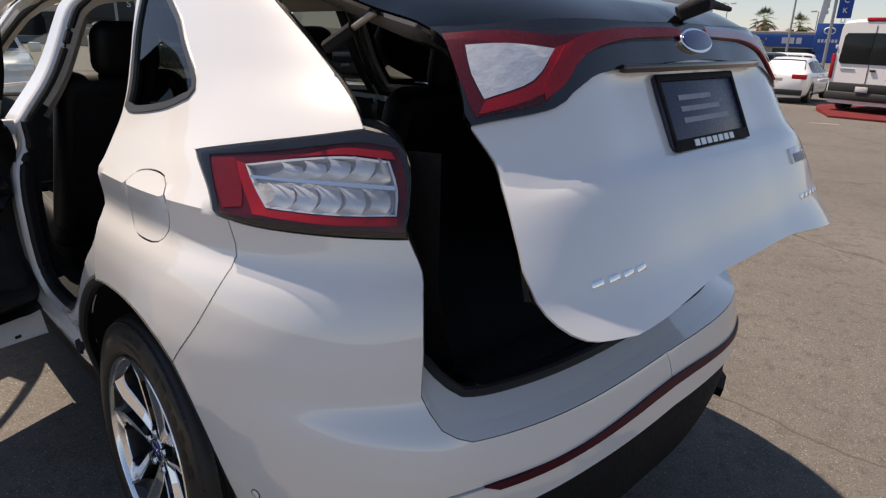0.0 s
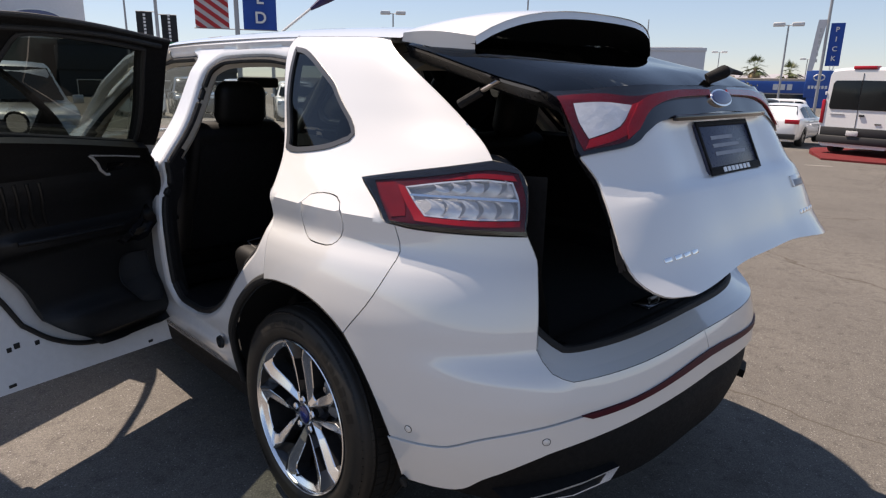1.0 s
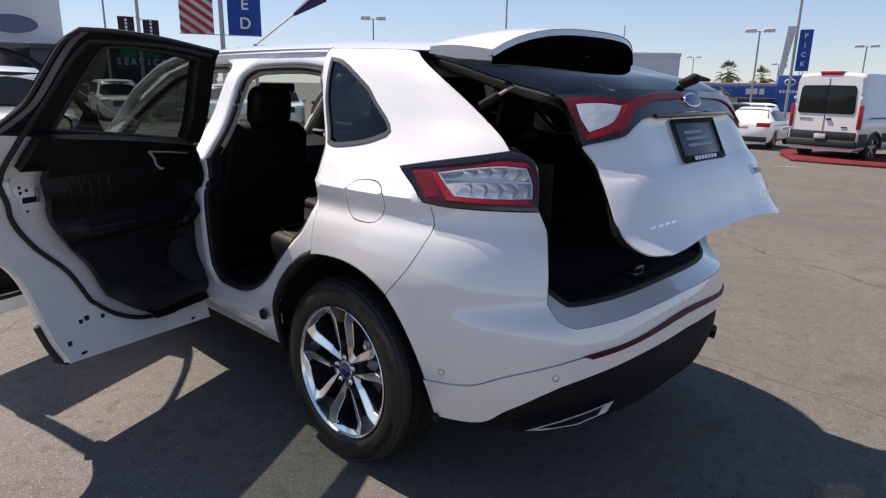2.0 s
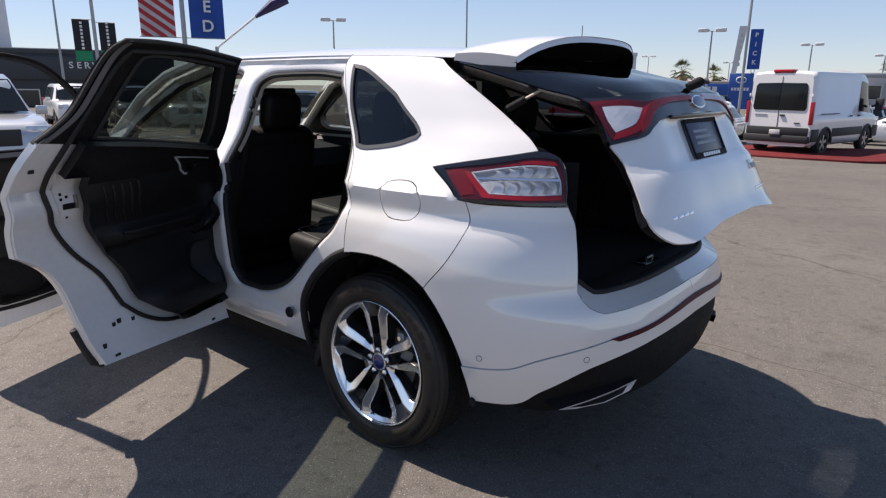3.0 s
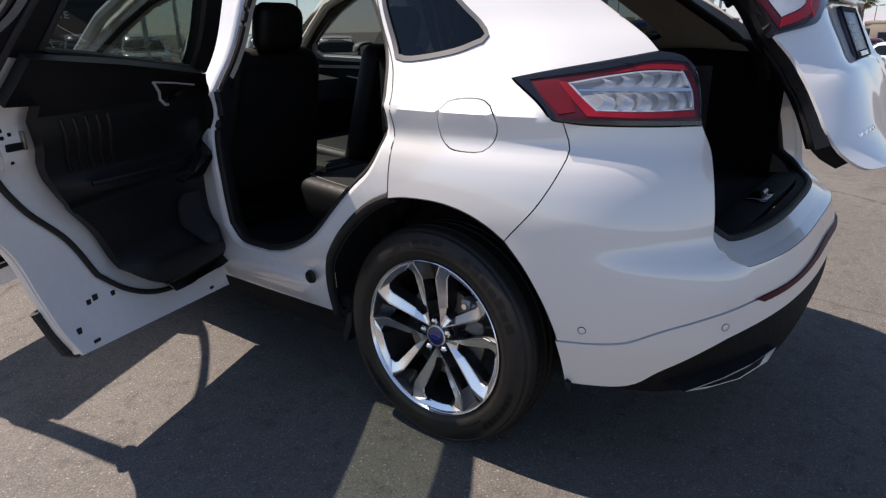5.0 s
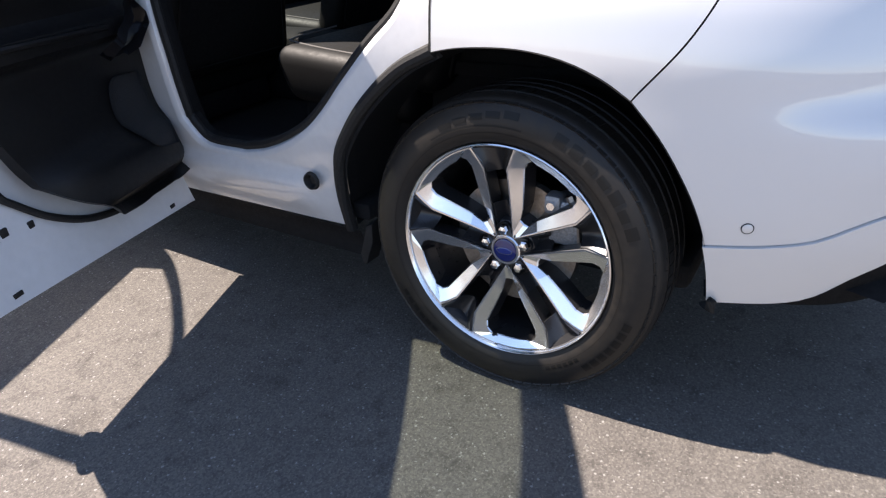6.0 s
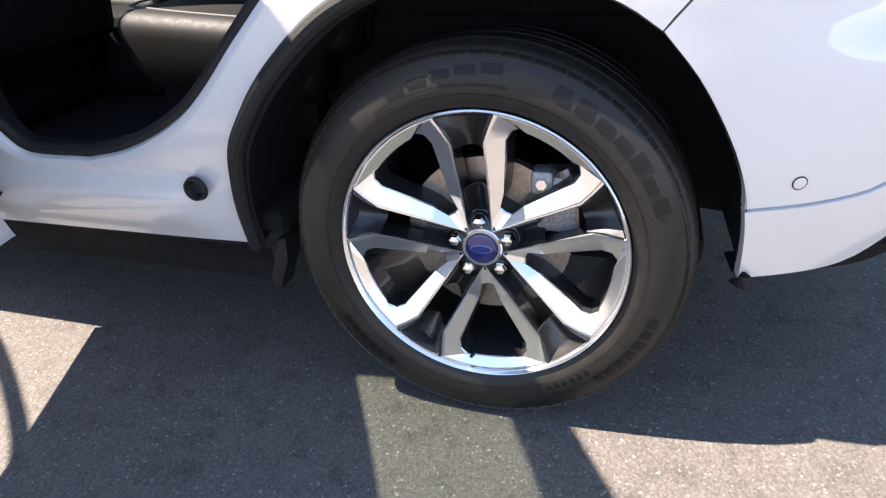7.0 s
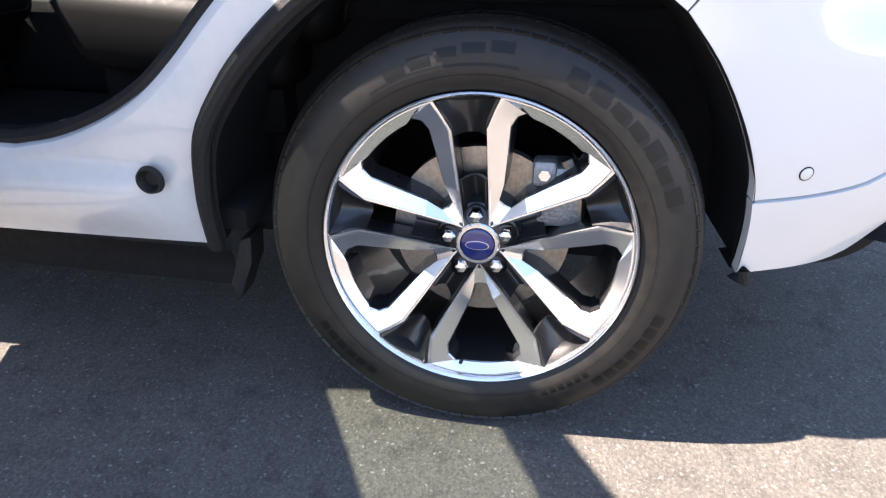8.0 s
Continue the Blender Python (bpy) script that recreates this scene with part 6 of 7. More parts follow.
WHITE_V = car_paint("white_van_paint", (0.72, 0.72, 0.72))
RED_V = car_paint("dark_red_paint", (0.22, 0.010, 0.022), 0.2)
SILVER_V = car_paint("silver_paint", (0.50, 0.51, 0.53), 0.5)
GREY_V = car_paint("dark_grey_paint", (0.05, 0.055, 0.06), 0.3)

# the van
vx, vy, vz = ground_at(77.35, 22.4)
van, vadd = vehicle("cargo_van", (vx, vy, vz), -(77.6 + 24.0), "white high-roofed cargo van with black bumper and lower cladding", "van", WHITE_V,
                    [(0.0, 0.97, 1.20, 2.44, 0.88), (0.08, 1.0, 1.22, 2.51, 0.93), (0.6, 1.02, 1.22, 2.53, 0.95), (3.3, 1.02, 1.22, 2.53, 0.95), (4.0, 1.02, 1.22, 2.46, 0.90), (4.55, 1.01, 1.20, 1.80, 0.80), (4.95, 1.0, 1.16, 1.18, 0.78), (5.3, 0.97, 1.02, 1.03, 0.76), (5.53, 0.85, 0.85, 0.86, 0.68)],
                    (1.0, 4.30), 0.385, [(3.45, 4.72, -0.05, -0.62)], (4.95, 1.20, 0.86, 4.15, 2.28, 0.76), None, 0.30,
                    [("tail_lamp", 0.90, 1.00, -0.03, 0.10, 0.95, 1.62, REDLENS), ("head_lamp", 0.62, 0.95, 5.20, 5.40, 0.80, 1.10, HEAD_LAMP), ("high_brake_light", -0.30, 0.30, -0.02, 0.25, 2.47, 2.56, REDLENS)], clad=(0.56, 0.82, FAR_BLACK))
for sx in (-1, 1):
    o_, i_ = sx * 0.80, sx * 0.012
    bm = prism([(i_, 1.36), (o_ * 0.94, 1.36), (o_, 1.44), (o_ * 0.955, 2.08), (o_ * 0.88, 2.16), (i_, 2.17)], -0.02, 0.02, "y", 0.01)
    vadd("door_window", bm, FAR_GLASS)
    vadd("door_hinge", box(sx * 0.93 - 0.02, sx * 0.93 + 0.02, -0.03, 0.02, 1.75, 1.85, 0.008), WHITE_V)
vadd("rear_bumper", box(-0.98, 0.98, -0.10, 0.15, 0.40, 0.62, 0.04), FAR_BLACK, "black rear bumper")
vadd("door_foot", box(-0.93, 0.93, -0.035, 0.02, 0.62, 0.86, 0.02), FAR_BLACK)
vadd("door_gap", box(-0.006, 0.006, -0.012, 0.02, 0.86, 2.36), FAR_BLACK)
vadd("door_handle", box(0.06, 0.20, -0.04, 0.0, 1.18, 1.24, 0.012), FAR_BLACK)
vadd("number_plate", box(-0.16, 0.16, -0.125, -0.09, 0.64, 0.78, 0.01), PLATE)
vadd("marking_bar", box(-0.72, -0.34, -0.018, 0.0, 1.21, 1.235), FAR_RIM)
vadd("marking_bar", box(0.50, 0.66, -0.018, 0.0, 0.98, 1.01), FAR_BLACK)
for yw in (1.0, 4.30):
    for sx in (-1, 1):
        vadd("arch_trim", tube([(sx * 1.015, yw + 0.46 * math.cos(radians(k)), 0.385 + 0.46 * math.sin(radians(k))) for k in range(0, 181, 12)], 0.045, 8), FAR_BLACK)
        vadd("sill_band", box(min(sx * 1.0, sx * 1.028), max(sx * 1.0, sx * 1.028), 4.78 if yw > 2 else 0.05, 5.2 if yw > 2 else 0.52, 0.45, 0.82, 0.006), FAR_BLACK)
vadd("slide_rail", box(1.005, 1.02, 0.55, 1.9, 1.25, 1.275, 0.004), FAR_BLACK)
vadd("mirror_arm", tube([(1.0, 4.45, 1.45), (1.22, 4.40, 1.50)], 0.04, 8), FAR_BLACK)
m = vadd("door_mirror", box(1.12, 1.36, 4.32, 4.45, 1.30, 1.72, 0.05), FAR_BLACK)
vadd("side_handle", box(1.02, 1.05, 3.32, 3.46, 1.15, 1.20, 0.01), FAR_BLACK)
vadd("side_handle", box(1.02, 1.05, 2.70, 2.84, 1.15, 1.20, 0.01), FAR_BLACK)

SUV_ROWS = [(0.0, 0.80, 0.95, 0.97, 0.62), (0.10, 0.93, 1.05, 1.52, 0.66), (0.30, 0.97, 1.08, 1.84, 0.68), (0.9, 0.99, 1.10, 1.92, 0.70), (2.6, 0.99, 1.10, 1.92, 0.70), (3.2, 0.99, 1.09, 1.82, 0.68), (3.85, 0.98, 1.10, 1.16, 0.70), (4.7, 0.96, 1.06, 1.08, 0.72), (5.15, 0.90, 0.98, 1.00, 0.66), (5.3, 0.74, 0.80, 0.81, 0.56)]
rx_, ry_, rz_ = ground_at(59.8, 24.2, (-1.38, -1.55))
red, radd = vehicle("large_suv", (rx_, ry_, rz_), -(62 + 30), "dark red full-size SUV with polished wheels", "car", RED_V, SUV_ROWS, (0.98, 4.05), 0.41,
                    [(0.32, 1.05, 0.12, 0.0), (1.12, 2.1, 0.0, 0.0), (2.18, 3.45, 0.0, -0.45)], (3.82, 1.14, 0.82, 3.22, 1.80, 0.66), (0.06, 1.12, 0.80, 0.26, 1.80, 0.62), 0.30,
                    [("tail_lamp", 0.78, 0.95, -0.02, 0.14, 1.0, 1.22, REDLENS), ("head_lamp", 0.55, 0.90, 5.05, 5.26, 0.85, 1.02, HEAD_LAMP), ("chrome_bar", -0.72, 0.72, -0.02, 0.10, 0.92, 1.02, CHROME), ("running_board", 0.94, 1.06, 1.5, 3.5, 0.30, 0.36, FAR_BLACK), ("roof_rail", 0.60, 0.64, 0.6, 2.8, 1.92, 1.965, FAR_BLACK), ("door_handle", 0.985, 1.015, 2.2, 2.38, 1.0, 1.03, CHROME), ("door_handle", 0.985, 1.015, 1.25, 1.43, 1.0, 1.03, CHROME)])
SEDAN_ROWS = [(0.0, 0.74, 0.86, 0.88, 0.60), (0.10, 0.86, 0.98, 1.00, 0.62), (0.50, 0.90, 1.00, 1.12, 0.60), (0.95, 0.91, 0.97, 1.36, 0.56), (1.6, 0.91, 0.95, 1.46, 0.56), (2.3, 0.91, 0.94, 1.44, 0.56), (2.8, 0.91, 0.94, 1.22, 0.56), (3.3, 0.90, 0.94, 0.98, 0.60), (4.0, 0.88, 0.86, 0.88, 0.62), (4.4, 0.72, 0.68, 0.69, 0.50)]


def sedan(name, at, turn, label, paint, group=""):
    return vehicle(name, at, turn, label, "car", paint, SEDAN_ROWS, (0.88, 3.50), 0.325, [(0.75, 1.60, 0.25, 0.0), (1.68, 2.95, 0.0, -0.55)], (3.28, 0.97, 0.74, 2.45, 1.40, 0.54), (0.42, 1.04, 0.70, 1.02, 1.38, 0.54), 0.22,
                   [("tail_lamp", 0.42, 0.86, -0.01, 0.16, 0.80, 0.95, REDLENS), ("head_lamp", 0.42, 0.80, 4.10, 4.32, 0.60, 0.74, HEAD_LAMP), ("rear_bumper", -0.80, 0.80, -0.05, 0.15, 0.28, 0.46, FAR_BLACK), ("number_plate", -0.16, 0.16, -0.02, 0.06, 0.72, 0.84, PLATE), ("front_grille", -0.45, 0.45, 4.30, 4.42, 0.42, 0.60, FAR_BLACK), ("door_handle", 0.90, 0.925, 1.15, 1.30, 0.86, 0.89, CHROME), ("door_handle", 0.90, 0.925, 2.1, 2.25, 0.86, 0.89, CHROME), ("door_mirror", 0.93, 1.08, 2.75, 2.85, 0.95, 1.08, paint)], group)


x, y, z = ground_at(71.2, 24.6, (-1.38, -1.55))
sedan("sedan_car", (x, y, z), -(71.2 + 14), "white four-door sedan seen from its tail", WHITE_V)
x, y, z = ground_at(89.2, 33)
sedan("sedan_car", (x, y, z), -(88 - 88), "white four-door sedan parked broadside", WHITE_V)
HATCH = [(r_[0] * 0.80, r_[1] * 0.92, r_[2] * 0.93, r_[3] * 0.86, r_[4] * 0.93) for r_ in SUV_ROWS]


def small_suv(name, at, turn, label, paint, group=""):
    return vehicle(name, at, turn, label, "car", paint, HATCH, (0.78, 3.28), 0.345, [(0.26, 0.82, 0.1, 0.0), (0.90, 1.66, 0, 0), (1.74, 2.76, 0, -0.36)], (3.06, 1.06, 0.76, 2.56, 1.55, 0.61), (0.06, 1.04, 0.72, 0.21, 1.54, 0.57), 0.25,
                   [("tail_lamp", 0.70, 0.87, -0.02, 0.12, 0.85, 1.08, REDLENS), ("head_lamp", 0.52, 0.84, 3.98, 4.20, 0.74, 0.90, HEAD_LAMP), ("front_grille", -0.46, 0.46, 4.12, 4.25, 0.62, 0.86, FAR_BLACK), ("lower_grille", -0.55, 0.55, 4.06, 4.22, 0.34, 0.50, FAR_BLACK), ("number_plate", -0.16, 0.16, 4.22, 4.26, 0.50, 0.60, PLATE), ("fog_lamp", 0.58, 0.72, 4.02, 4.18, 0.44, 0.54, HEAD_LAMP), ("door_mirror", 0.90, 1.06, 2.70, 2.80, 1.0, 1.14, paint), ("door_handle", 0.905, 0.93, 1.75, 1.9, 0.92, 0.95, CHROME)], group, (0.28, 0.42, FAR_BLACK))


def facing(az, d, c=(-2.70, -1.71), slant=0, length=4.24):
    """A place and turn for a car that faces the viewer with its nose at that bearing and distance."""
    x, y = pol(az, d + length, c)
    return (x, y, ground_z(x, y)), 180 - az + slant


for az, d, slant, label, paint in ((19.7, 28.0, 8, "white small SUV with black grille facing the lot", WHITE_V), (12.9, 10.8, 4, "silver-white SUV with its windscreen in the sun", SILVER_V),
                                   (24.0, 29.0, 6, "dark grey SUV in the row of parked cars", GREY_V), (28.0, 28.0, 4, "silver SUV in the row of parked cars", SILVER_V), (32.5, 27.0, 4, "white SUV in the row of parked cars", WHITE_V), (37.5, 26.0, 2, "dark grey SUV in the row of parked cars", GREY_V), (43.0, 25.0, 2, "white SUV in the row of parked cars", WHITE_V)):
    at, turn = facing(az, d, slant=slant)
    small_suv("parked_suv", at, turn, label, paint, "parked cars")
for az, d, turn, label, paint in ((67.2, 36, 30, "dark grey SUV parked in the far row", GREY_V), (69.3, 40, 24, "silver SUV parked in the far row", SILVER_V), (71.8, 44, 20, "dark grey SUV parked in the far row", GREY_V), (73.6, 46, 24, "white SUV parked in the far row", WHITE_V), (84.9, 40, 60, "dark red SUV parked in the far row", RED_V), (83.6, 36, 50, "silver SUV parked in the far row", SILVER_V)):
    x, y, z = ground_at(az, d, (-1.38, -1.55))
    small_suv("parked_suv", (x, y, z), turn, label, paint, "parked cars")

# the red-kerbed island beside the van
# red paint, its colour darkened to hold the van's shadow on the pad
KERB = mat("red_kerb_paint", (0.095, 0.008, 0.011), 0.9, spec=0.1, bump=0.3, scale=60, vary=0.4, spread=3, stain=(0.12, 0.03, 0.028))


def island(corners, z):
    pts = curve(corners + [corners[0]], step=0.25)
    bm = prism(pts, z - 0.3, z + 0.03, "z", 0.02)
    k = part("kerb", bm, KERB, None)
    tagged(k, "low red-painted pad under the parked van", "kerb", kind="structure")


a, b, c_, d_ = (pol(az, d) for az, d in ((75.6, 21.0), (85.0, 21.4), (85.4, 25.5), (75.0, 24.5)))
m1, m2 = ((a[0] + b[0]) / 2 - 0.3, (a[1] + b[1]) / 2), ((c_[0] + d_[0]) / 2, (c_[1] + d_[1]) / 2)
island([a, m1, b, c_, m2, d_], ground_z(16.8, 2))
PAINTLINE = mat("worn_line_paint", (0.42, 0.40, 0.36), 0.8, vary=0.5, spread=9, stain=(0.17, 0.15, 0.12))
for (az0, d0), (az1, d1) in (((65.5, 17.2), (69.5, 17.6)), ((67.8, 16.6), (70.3, 16.9)), ((86.0, 24), (92, 24.5)), ((74, 17.4), (76, 17.6))):
    p, q = Vector((*pol(az0, d0, (-1.38, -1.55)), 0)), Vector((*pol(az1, d1, (-1.38, -1.55)), 0))
    n = (q - p).normalized().cross(Vector((0, 0, 1))) * 0.05
    bm = bmesh.new()
    k = 6
    rows = [[bm.verts.new((v.x, v.y, ground_z(v.x, v.y) + 0.006)) for v in (p + (q - p) * i / k - n, p + (q - p) * i / k + n)] for i in range(k + 1)]
    for r0_, r1_ in zip(rows, rows[1:]):
        bm.faces.new((r0_[0], r0_[1], r1_[1], r1_[0]))
    ln = part("bay_line", bm, PAINTLINE, None, smooth=False)
    tagged(ln, "worn white painted bay line on the asphalt", "road marking", kind="structure")

# lamp posts
POST = mat("grey_steel_post", (0.38, 0.38, 0.38), 0.5, 0.6, vary=0.1, spread=3)


def lot_lamp(az, d, el, heads=2, c=(-2.70, -1.71)):
    x, y, z = ground_at(az, d, c)
    h = 1.485 + d * math.tan(radians(el)) - z
    ob = thing("lot_lamp", (x, y, z), "grey steel lot lamp post with twin flat heads", "street lamp", "lot lamps", -az)
    add = local(ob)
    add("post", tube([(0, 0, 0), (0, 0, h)], [0.10, 0.065], 10), POST)
    add("base", lathe([(0, 0.30), (0.7, 0.30), (0.74, 0.26), (0.74, 0)], 16, "z"), mat("concrete_foot", (0.4, 0.38, 0.35), 0.9, vary=0.2, spread=4))
    for sx in ((-1, 1) if heads == 2 else (1,)):
        add("arm", tube([(0, 0, h - 0.05), (sx * 0.35, 0, h + 0.02)], 0.035, 6), POST)
        a_, b_ = sorted((sx * 0.25, sx * 1.15))
        add("lamp_head", box(a_, b_, -0.28, 0.28, h - 0.10, h + 0.20, 0.07), mat("lamp_head_grey", (0.66, 0.66, 0.65), 0.5, vary=0.1, spread=4))


for az, d, el in ((40.4, 62, 5.3), (51.75, 58, 7.2), (71.7, 62, 4.45), (78.8, 85, 3.25), (67.0, 115, 2.5), (73.2, 130, 2.0), (83.5, 100, 2.4), (85.1, 140, 1.25)):
    lot_lamp(az, d, el)
for az, d, el in ((19.7, 46, 6.5), (61.5, 70, 5.0)):
    x, y, z = ground_at(az, d)
    h = 1.485 + d * math.tan(radians(el)) - z
    ob = thing("flag_pole", (x, y, z), "plain grey steel pole", "pole", "", 0)
    local(ob)("pole", tube([(0, 0, 0), (0, 0, h)], [0.09, 0.05], 10), POST)

# banners on poles
CLOTH_K = mat("black_banner_cloth", (0.012, 0.014, 0.016), 0.8, vary=0.2, spread=3)
CLOTH_G = mat("green_banner_cloth", (0.010, 0.22, 0.10), 0.8, vary=0.15, spread=3)
CLOTH_B = mat("blue_banner_cloth", (0.012, 0.07, 0.34), 0.75, vary=0.15, spread=3)
CLOTH_W = mat("white_banner_cloth", (0.62, 0.62, 0.63), 0.8, vary=0.1, spread=3)
CLOTH_N = mat("navy_flag_cloth", (0.02, 0.016, 0.10), 0.7, vary=0.4, spread=3)
CLOTH_R = mat("red_banner_cloth", (0.42, 0.03, 0.035), 0.8, vary=0.15, spread=3)


def cloth(x0, x1, z0, z1, y=0.0, wave=0.03, n=10, k=0.0, t=0.012):
    bm = sheet(lambda u, v: (x0 + (x1 - x0) * u, y + wave * math.sin(u * 4 + v * 3 + k), z0 + (z1 - z0) * v), [i / n for i in range(n + 1)], [i / n for i in range(n + 1)])
    return slab(bm, t)


def lettering(text, size, mtl, at, parent, upright=True, turn=0):
    cu = bpy.data.curves.new("lettering", "FONT")
    cu.body, cu.size, cu.extrude, cu.align_x = text, size, 0.012, "CENTER"
    cu.offset = 0.018 * size
    tmp = bpy.data.objects.new("lettering", cu)
    scene.collection.objects.link(tmp)
    bpy.context.view_layer.update()
    me = bpy.data.meshes.new_from_object(tmp.evaluated_get(bpy.context.evaluated_depsgraph_get()))
    bpy.data.objects.remove(tmp)
    ob = new("lettering", me)
    me.materials.clear()
    me.materials.append(mtl)
    ob.parent = parent
    ob.matrix_basis = pose(*at, 90, 0, 0) @ pose(0, 0, 0, 0, 0, turn)
    return ob


def banner_pole(az, d, top, c=(-2.70, -1.71), label="", lean=0.0):
    x, y, z = ground_at(az, d, c)
    ob = thing("banner_pole", (x, y, z), label, "banner", "lot banners", -az)
    add = local(ob)
    h = 1.485 + d * math.tan(radians(top)) - z
    add("pole", tube([(0, 0, 0), (0, 0, h)], [0.09, 0.075], 10), POST)
    zz = lambda el: 1.485 + d * math.tan(radians(el)) - z
    xx = lambda a_: d * math.tan(radians(a_ - az))
    return ob, add, zz, xx


ob, add, zz, xx = banner_pole(22.2, 34, 6.5, label="steel pole with two black and green banners")
for a0, a1, t0, b0 in ((20.75, 21.9, 4.66, 1.65), (22.5, 23.65, 4.5, 1.70)):
    add("banner", cloth(xx(a0), xx(a1), zz(b0 + 0.75), zz(t0), 0, 0.02), CLOTH_K, "black banner with a green foot")
    add("banner_foot", cloth(xx(a0), xx(a1), zz(b0), zz(b0 + 0.75), 0, 0.02), CLOTH_G)
    for k in range(8):
        add("writing_bar", box(xx(a0) + 0.29, xx(a0) + 0.39, -0.06, -0.045, zz(b0 + 0.85) + 0.155 * k, zz(b0 + 0.85) + 0.155 * k + 0.10), MARK)
    add("banner_arm", tube([(0, 0, zz(t0)), (xx(a0 if a0 < 22.0 else a1), 0, zz(t0))], 0.02, 6), POST)

ob, add, zz, xx = banner_pole(28.65, 24, 9.0, label="steel pole with a striped and a blue banner")
add("striped_banner", cloth(xx(25.5), xx(28.05), zz(3.65), zz(7.4), 0, 0.02), CLOTH_W, "red and white striped banner")
w, x0_, z0_, h_ = xx(28.05) - xx(25.5), xx(25.5), zz(3.65), zz(7.4) - zz(3.65)
for k in range(-4, 9):
    lo = z0_ + 0.32 * k
    top_, foot = z0_ + h_, z0_
    up, dn = (lambda x: lo + 0.91 - 0.75 * (x - x0_) / w), (lambda x: lo + 0.75 - 0.75 * (x - x0_) / w)
    xs_ = [x0_ + w * q / 24 for q in range(25)]
    xs_ = [q for q in xs_ if up(q) > foot and dn(q) < top_]
    if len(xs_) > 2:
        poly = [(q, max(foot, dn(q))) for q in xs_] + [(q, min(top_, up(q))) for q in xs_[::-1]]
        add("stripe", prism(poly, -0.055, -0.04, "y"), CLOTH_R)
add("blue_banner", cloth(xx(29.15), xx(31.75), zz(3.65), zz(7.4), 0, 0.02), CLOTH_B, "blue banner with white capitals")
for k, ch in enumerate("DES"):
    lettering(ch, 0.52, MARK, (xx(30.5), -0.07, zz(4.15) + 0.62 * k), ob)
for a_, b_ in ((25.4, 28.65), (28.65, 31.8)):
    add("banner_arm", tube([(xx(a_), 0, zz(3.62)), (xx(b_), 0, zz(3.62))], 0.018, 6), POST)
ob2, add, zz, xx = banner_pole(31.0, 30, 3.0, label="slanting white flag staff with a furled dark blue flag")
add("staff", tube([(0, 0, zz(2.9)), (xx(34.9), 0, zz(6.0))], 0.055, 8), MARK)
add("furled_flag", tube([(xx(34.2), 0, zz(5.4)), (xx(35.6), 0.05, zz(6.4)), (xx(36.8), 0, zz(6.9))], [0.12, 0.42, 0.34], 8, squash=0.5), CLOTH_N)

ob, add, zz, xx = banner_pole(74.35, 44, 9.0, label="tall pole with a grey and a blue banner")
bm = sheet(lambda u, v: (xx(73.55) + (xx(74.2) - xx(73.55)) * (u * (0.55 + 0.35 * v) + 0.40 * v - 0.25 + 0.10), 0.03 * math.sin(v * 5), zz(1.15) + (zz(4.75) - zz(1.15)) * v), [k / 6 for k in range(7)], [k / 8 for k in range(9)])
add("grey_banner", slab(bm, 0.012), CLOTH_W, "pale grey banner with faded writing")
add("blue_banner", cloth(xx(74.55), xx(75.45), zz(1.5), zz(4.5), 0, 0.03), CLOTH_B, "blue banner with white capitals")
for k, ch in enumerate("PICKU"):
    lettering(ch, 0.36, MARK, (xx(75.0), -0.07, zz(3.9) - 0.52 * k), ob)
for k in range(6):
    add("writing_bar", box(xx(73.95) - 0.05, xx(73.95) + 0.05, -0.06, -0.045, zz(3.9) - 0.33 * k, zz(3.9) - 0.33 * k + 0.2), FAR_RIM)

# buildings
STUCCO_W = mat("pale_stucco", (0.60, 0.61, 0.63), 0.85, bump=0.2, scale=30, vary=0.06, spread=0.4)
STUCCO_T = mat("tan_stucco", (0.46, 0.38, 0.29), 0.9, bump=0.2, scale=30, vary=0.1, spread=0.4)
FASCIA_K = mat("charcoal_fascia", (0.045, 0.050, 0.055), 0.6, vary=0.15, spread=0.5)
FASCIA_B = mat("blue_fascia", (0.02, 0.09, 0.36), 0.5, vary=0.1, spread=0.5)
PANE = mat("dark_shop_glass", (0.02, 0.03, 0.035), 0.05, coat=0.3, vary=0.2, spread=1)
ROOFING = mat("pale_roofing", (0.45, 0.44, 0.42), 0.9, vary=0.15, spread=0.6)


def building(name, az, d, width, depth, top, label, wall, c=(-2.70, -1.71), slant=0.0, panes=(), fascia=None):
    """A long low building whose front faces the viewer: local x across, y away."""
    x, y, z = ground_at(az, d, c)
    ob = thing(name, (x, y, z), label, "building", "", -az + slant)
    add = local(ob)
    h = 1.485 + d * math.tan(radians(top)) - z
    add("wall", box(-width / 2, width / 2, 0, depth, -0.5, h - 0.02, 0.03), wall)
    add("roof", box(-width / 2 + 0.3, width / 2 - 0.3, 0.3, depth - 0.3, h - 0.02, h + 0.08), ROOFING)
    add("parapet", box(-width / 2 - 0.08, width / 2 + 0.08, -0.08, 0.25, h - 0.35, h + 0.02, 0.03), wall)
    for x0, x1, z0, z1 in panes:
        p = add("window", box(x0, x1, -0.05, 0.05, z0, z1), PANE)
        add("window_frame", box(x0 - 0.08, x1 + 0.08, -0.03, 0.04, z0 - 0.08, z1 + 0.08), FAR_RIM, parent=p)
    if fascia:
        z0, z1, m = fascia
        add("fascia", box(-width / 2 - 0.1, width / 2 + 0.1, -0.25, 0.1, z0, z1, 0.03), m)
    return ob, add, h


